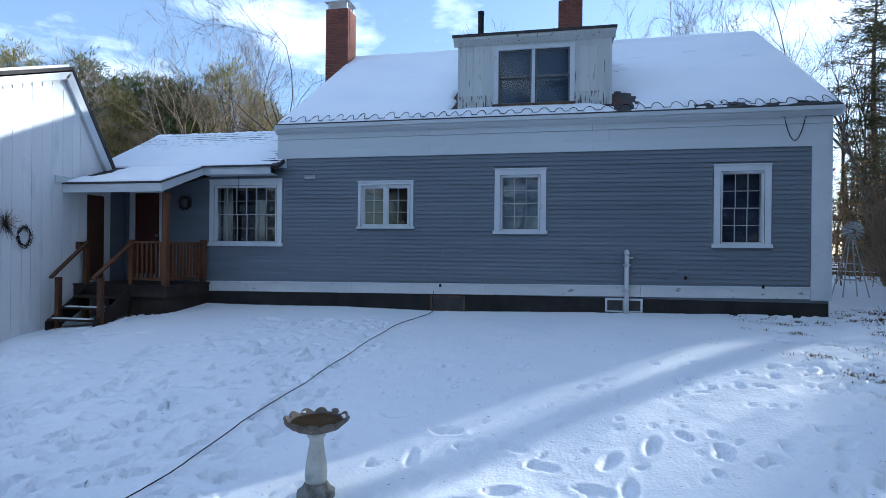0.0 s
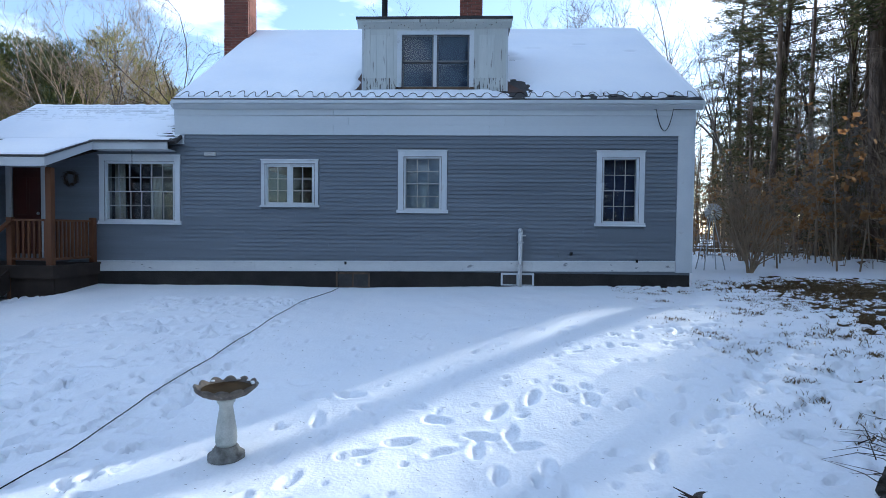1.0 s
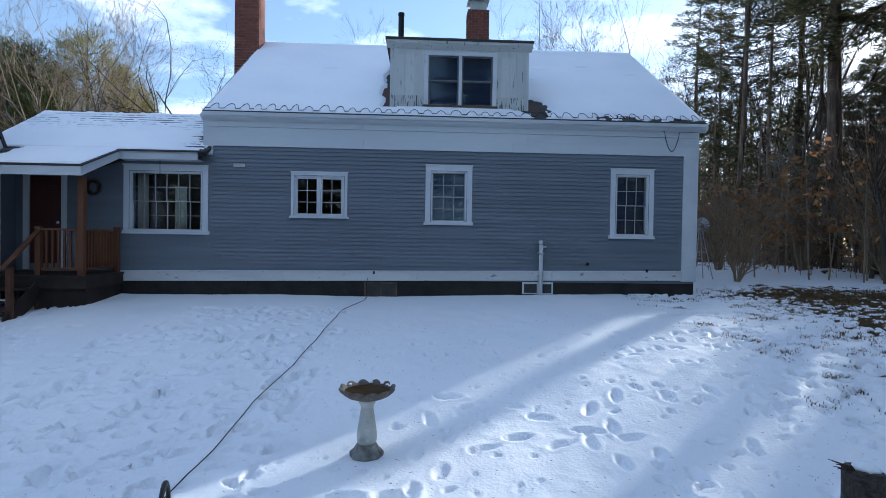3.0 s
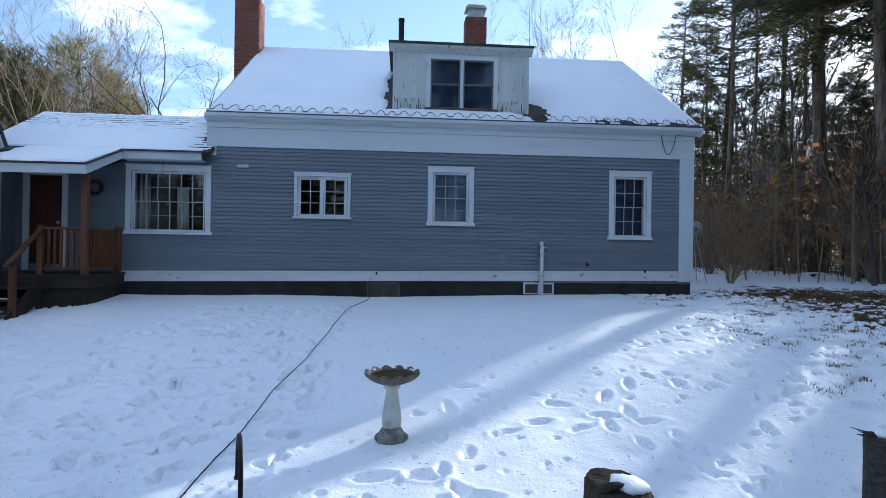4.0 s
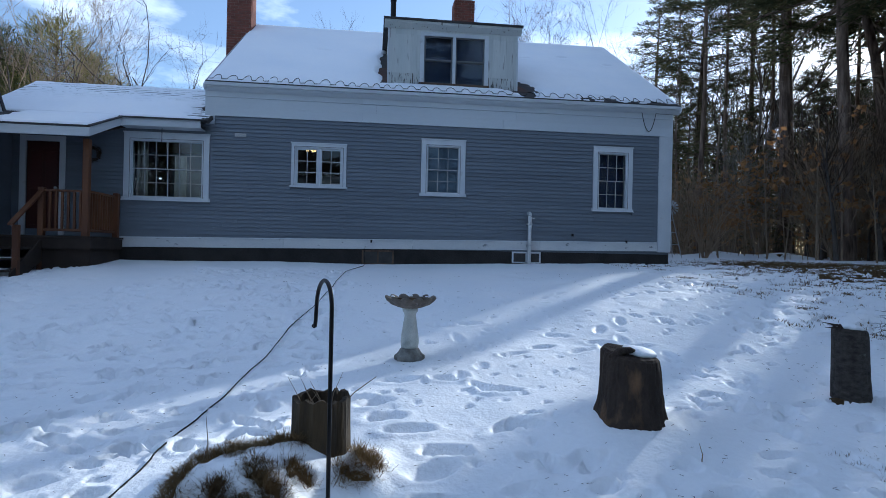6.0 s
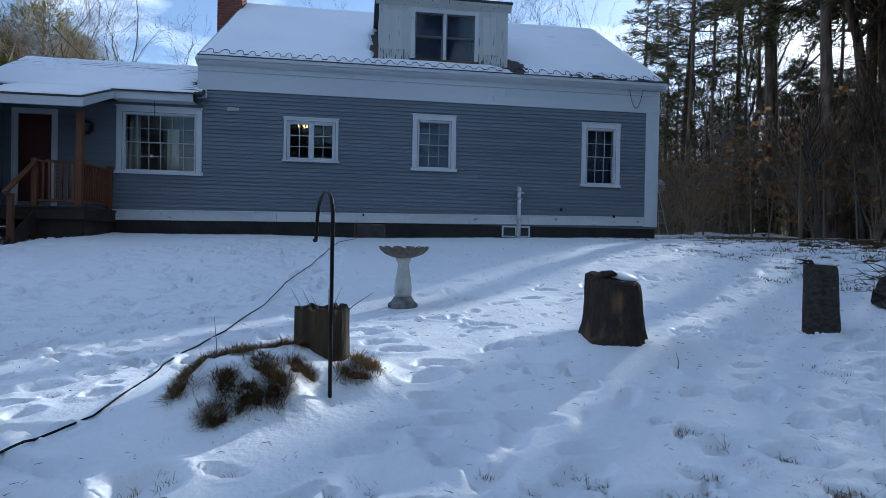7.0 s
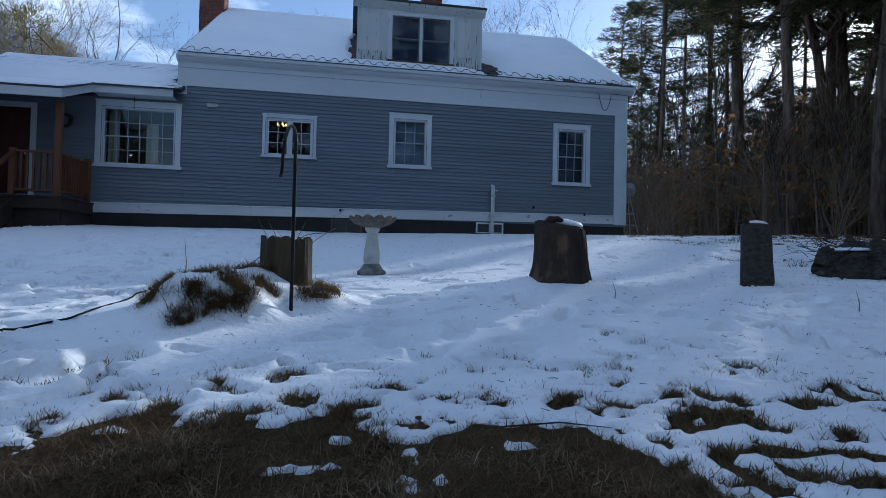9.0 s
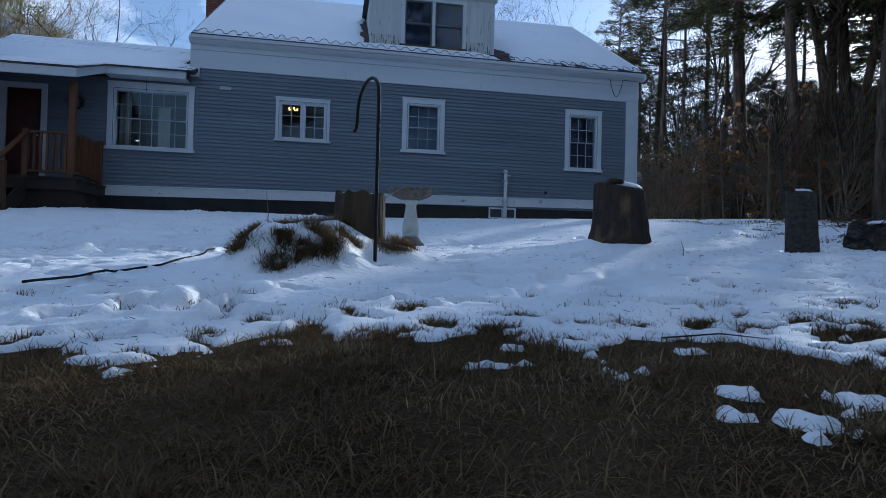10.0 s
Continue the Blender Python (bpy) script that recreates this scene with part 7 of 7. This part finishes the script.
blades("lawn_grass", 98000, (-4.3, 0.3, -2.4, -0.6), lambda x, y: bareness(x, y) > -0.025, 0.02, 0.058, 0.0024, GRASS, "matted brown and dull green dead lawn grass", 1.7)
blades("rough_grass", 16000, (-7.5, 3.5, -3.9, -0.6), lambda x, y: (bareness(x, y) > 0.0) & ((x < -4.3) | (x > 0.3) | (y < -2.5)), 0.04, 0.1, 0.007, GRASS, "dead lawn grass beside the snow", 1.15)
blades("straw_grass", 17000, (-5.0, 1.0, -3.4, -0.7), lambda x, y: bareness(x, y) > 0.02, 0.03, 0.09, 0.003, STRAW, "pale bleached straws lying in the lawn", 1.5)
blades("patch_grass", 30000, (-5.0, 4.0, -0.6, 0.9), lambda x, y: (bareness(x, y) > -0.03) & (np.hypot(x + 2.84, y - 0.46) > 0.5), 0.02, 0.07, 0.003, GRASS, "matted brown grass in gaps in the snow", 1.4)
blades("clump_grass", 13000, (-5.0, 1.0, -3.4, -0.9), lambda x, y: bareness(x, y) > 0.03, 0.03, 0.07, 0.003, GRASS, "taller clumps of dead grass", 1.2, tuft=90)
blades("grass_tufts", 11000, (-4.6, 2.6, -1.8, -0.3), lambda x, y: (bareness(x, y) > -0.3) & (fbm(x, y, 0.5, 141) > 0.42), 0.015, 0.042, 0.0028, GRASS, "brown grass tufts poking through thin snow", 1.0, tuft=34)
blades("fringe_grass", 30000, (-4.5, 1.2, -2.1, -0.5), lambda x, y: np.abs(bareness(x, y) + 0.02) < 0.06, 0.018, 0.048, 0.003, GRASS, "matted grass along the ragged snow edge", 1.4)
blades("lone_grass", 20000, (-4.8, 4.0, -1.5, 0.9), lambda x, y: fbm(x, y, 0.6, 143) > 0.47 + 0.16 * np.clip(y + 0.4, -1, 1.4), 0.018, 0.042, 0.0026, GRASS, "single dark grass blades through the snow", 1.0, tuft=6, spread=0.02)
blades("field_grass", 42000, (2.6, 11, 3.0, 10.6), lambda x, y: fbm(x, y * 1.4, 0.5, 145) > 0.62 - 0.05 * (x - 3.2), 0.03, 0.065, 0.01, GRASS, "short dark grass showing through the field's snow", 0.95, tuft=9, spread=0.05)
blades("snow_tufts", 21000, (0, 1, 0, 1), None, 0.018, 0.05, 0.003, GRASS, "small dark dead grass tufts in thin spots of the snow", 1.3, centres=[(cx, cy, 0.62 * r) for cx, cy, r in TUFTS for k in range(1 + int(r / 0.025))])
CLUMPS = [(px + u * rx, py + v * ry) for px, py, rx, ry in POCKETS[:7] for u, v in ((0, 0), (-0.6, 0.1), (0.6, -0.1), (0, 0.6), (0.1, -0.6))]
blades("mound_clump", 15000, (0, 1, 0, 1), None, 0.035, 0.085, 0.003, GRASS, "dark dead grass clumps on the snowy mound", 1.25, centres=CLUMPS)
FRINGE = [(px + u * rx, py + v * ry) for px, py, rx, ry in POCKETS[7:] for u, v in ((0, 0), (-0.8, 0.2), (0.8, -0.2), (0, 0.7), (0, -0.7))]
blades("mound_fringe", 15000, (0, 1, 0, 1), None, 0.04, 0.09, 0.003, STRAW, "straw-coloured grass hanging round the mound", 1.45, centres=FRINGE)
blades("mound_mat", 9000, (-3.3, -2.35, 0.05, 0.9), lambda x, y: (bareness(x, y) > -0.03) & (np.hypot((x + 2.84) / 0.46, (y - 0.46) / 0.41) < 1.05), 0.02, 0.06, 0.004, GRASS, "matted dead grass on the mound", 1.2)
blades("stump_grass", 1500, (-2.36, -2.16, 0.46, 0.72), lambda x, y: x == x, 0.05, 0.12, 0.0035, STRAW, "straw grass beside the planter stump", 1.0, tuft=130)
blades("edge_grass", 34000, (4.6, 10, 5, 11.2), lambda x, y: bareness(x, y) > -0.05, 0.03, 0.075, 0.011, GRASS, "brown grass at the wood's edge", 1.5)

# bark crumbs, needles and twigs on the snow
lit = Shape()
rl = random.Random(14)
for k in range(1500):
    x, y = rl.uniform(-5, 4), rl.uniform(-1.2, 3.0) if rl.random() < 0.7 else rl.uniform(3, 8)
    if float(bareness(x, y)) > -0.05:
        continue
    a, L = rl.uniform(0, 6.28), rl.uniform(0.01, 0.035)
    z = top(x, y)
    lit.tube([(x, y, z + 0.002), (x + L * math.cos(a), y + L * math.sin(a), z + rl.uniform(0.002, 0.01))], [0.0014, 0.0008], 3, False)
tagged(part("snow_litter", lit, DARKTWIG), "needles and bark crumbs strewn over the snow", "litter", kind="stuff")
for k, (x, y, h) in enumerate(((-3.0, 0.5, 0.27), (1.15, 0.2, 0.16), (2.2, 0.3, 0.2), (-0.35, 0.55, 0.12))):
    st = thing("dry_stalk", (x, y, top(x, y) - 0.02), "single dry stalk standing in the snow", "plant", "dry stalks")
    part("stem", Shape().tube([(0, 0, 0), (0.005, 0, h * 0.5), (-0.01, 0.01, h)], [0.004, 0.003, 0.001], 4), TWIG).parent = st
fallen = thing("fallen_twig", (-1.45, -1.3, float(land(-1.45, -1.3)) - 0.02), "thin dark twig lying on the grass edge", "twig")
part("stem", Shape().tube([(-0.18, 0.02, 0.03), (0, 0, 0.045), (0.16, -0.02, 0.03)], [0.003, 0.0025, 0.001], 5), DARKTWIG).parent = fallen

# ---- clapboards ----
clap = Shape()
clap.add([(-0.5, -0.5, -0.5), (0.5, -0.5, -0.5), (0.5, 0.5, -0.5), (-0.5, 0.5, -0.5), (-0.5, 0.2, 0.5), (0.5, 0.2, 0.5), (0.5, 0.5, 0.5), (-0.5, 0.5, 0.5)],
         [(3, 2, 1, 0), (4, 5, 6, 7), (0, 1, 5, 4), (1, 2, 6, 5), (2, 3, 7, 6), (3, 0, 4, 7)])
clap_me = clap.mesh("clapboard")
clap_me.materials.append(SIDING)
EXPO = 0.0835
rc = random.Random(19)
stops = [(a - 0.007, b + 0.007, c - 0.02, d + 0.024) for a, b, c, d, w in WINS.values()] + [(DOOR[0], DOOR[1], DOOR[2] - 0.1, DOOR[3])]
z = 1.345
while z < SIDETOP:
    z1 = min(z + EXPO + 0.01, SIDETOP + (0.0 if z > 3.6 else 0.2))
    spans = [(ELLX + 0.02, 4.31 if z > 1.4 else 3.0)] if z1 <= 3.6 else [(ELLX + 0.02, 4.31)]
    zm = z + EXPO * 0.5
    for a, b, c, d in stops:
        out = []
        for p, q in spans:
            if c < zm < d and a < q and b > p:
                out += [(p, a), (b, q)]
            else:
                out.append((p, q))
        spans = [(p, q) for p, q in out if q - p > 0.02]
    for p, q in spans:
        while q - p > 0.01:
            e = q if q - p < 3.6 else p + rc.uniform(1.6, 3.4)
            piece("clapboard", clap_me, front, p + 0.0008, e - 0.0008, FY - 0.018 + rc.uniform(-0.001, 0.001), FY + 0.011, z, z1)
            p = e
    z += EXPO
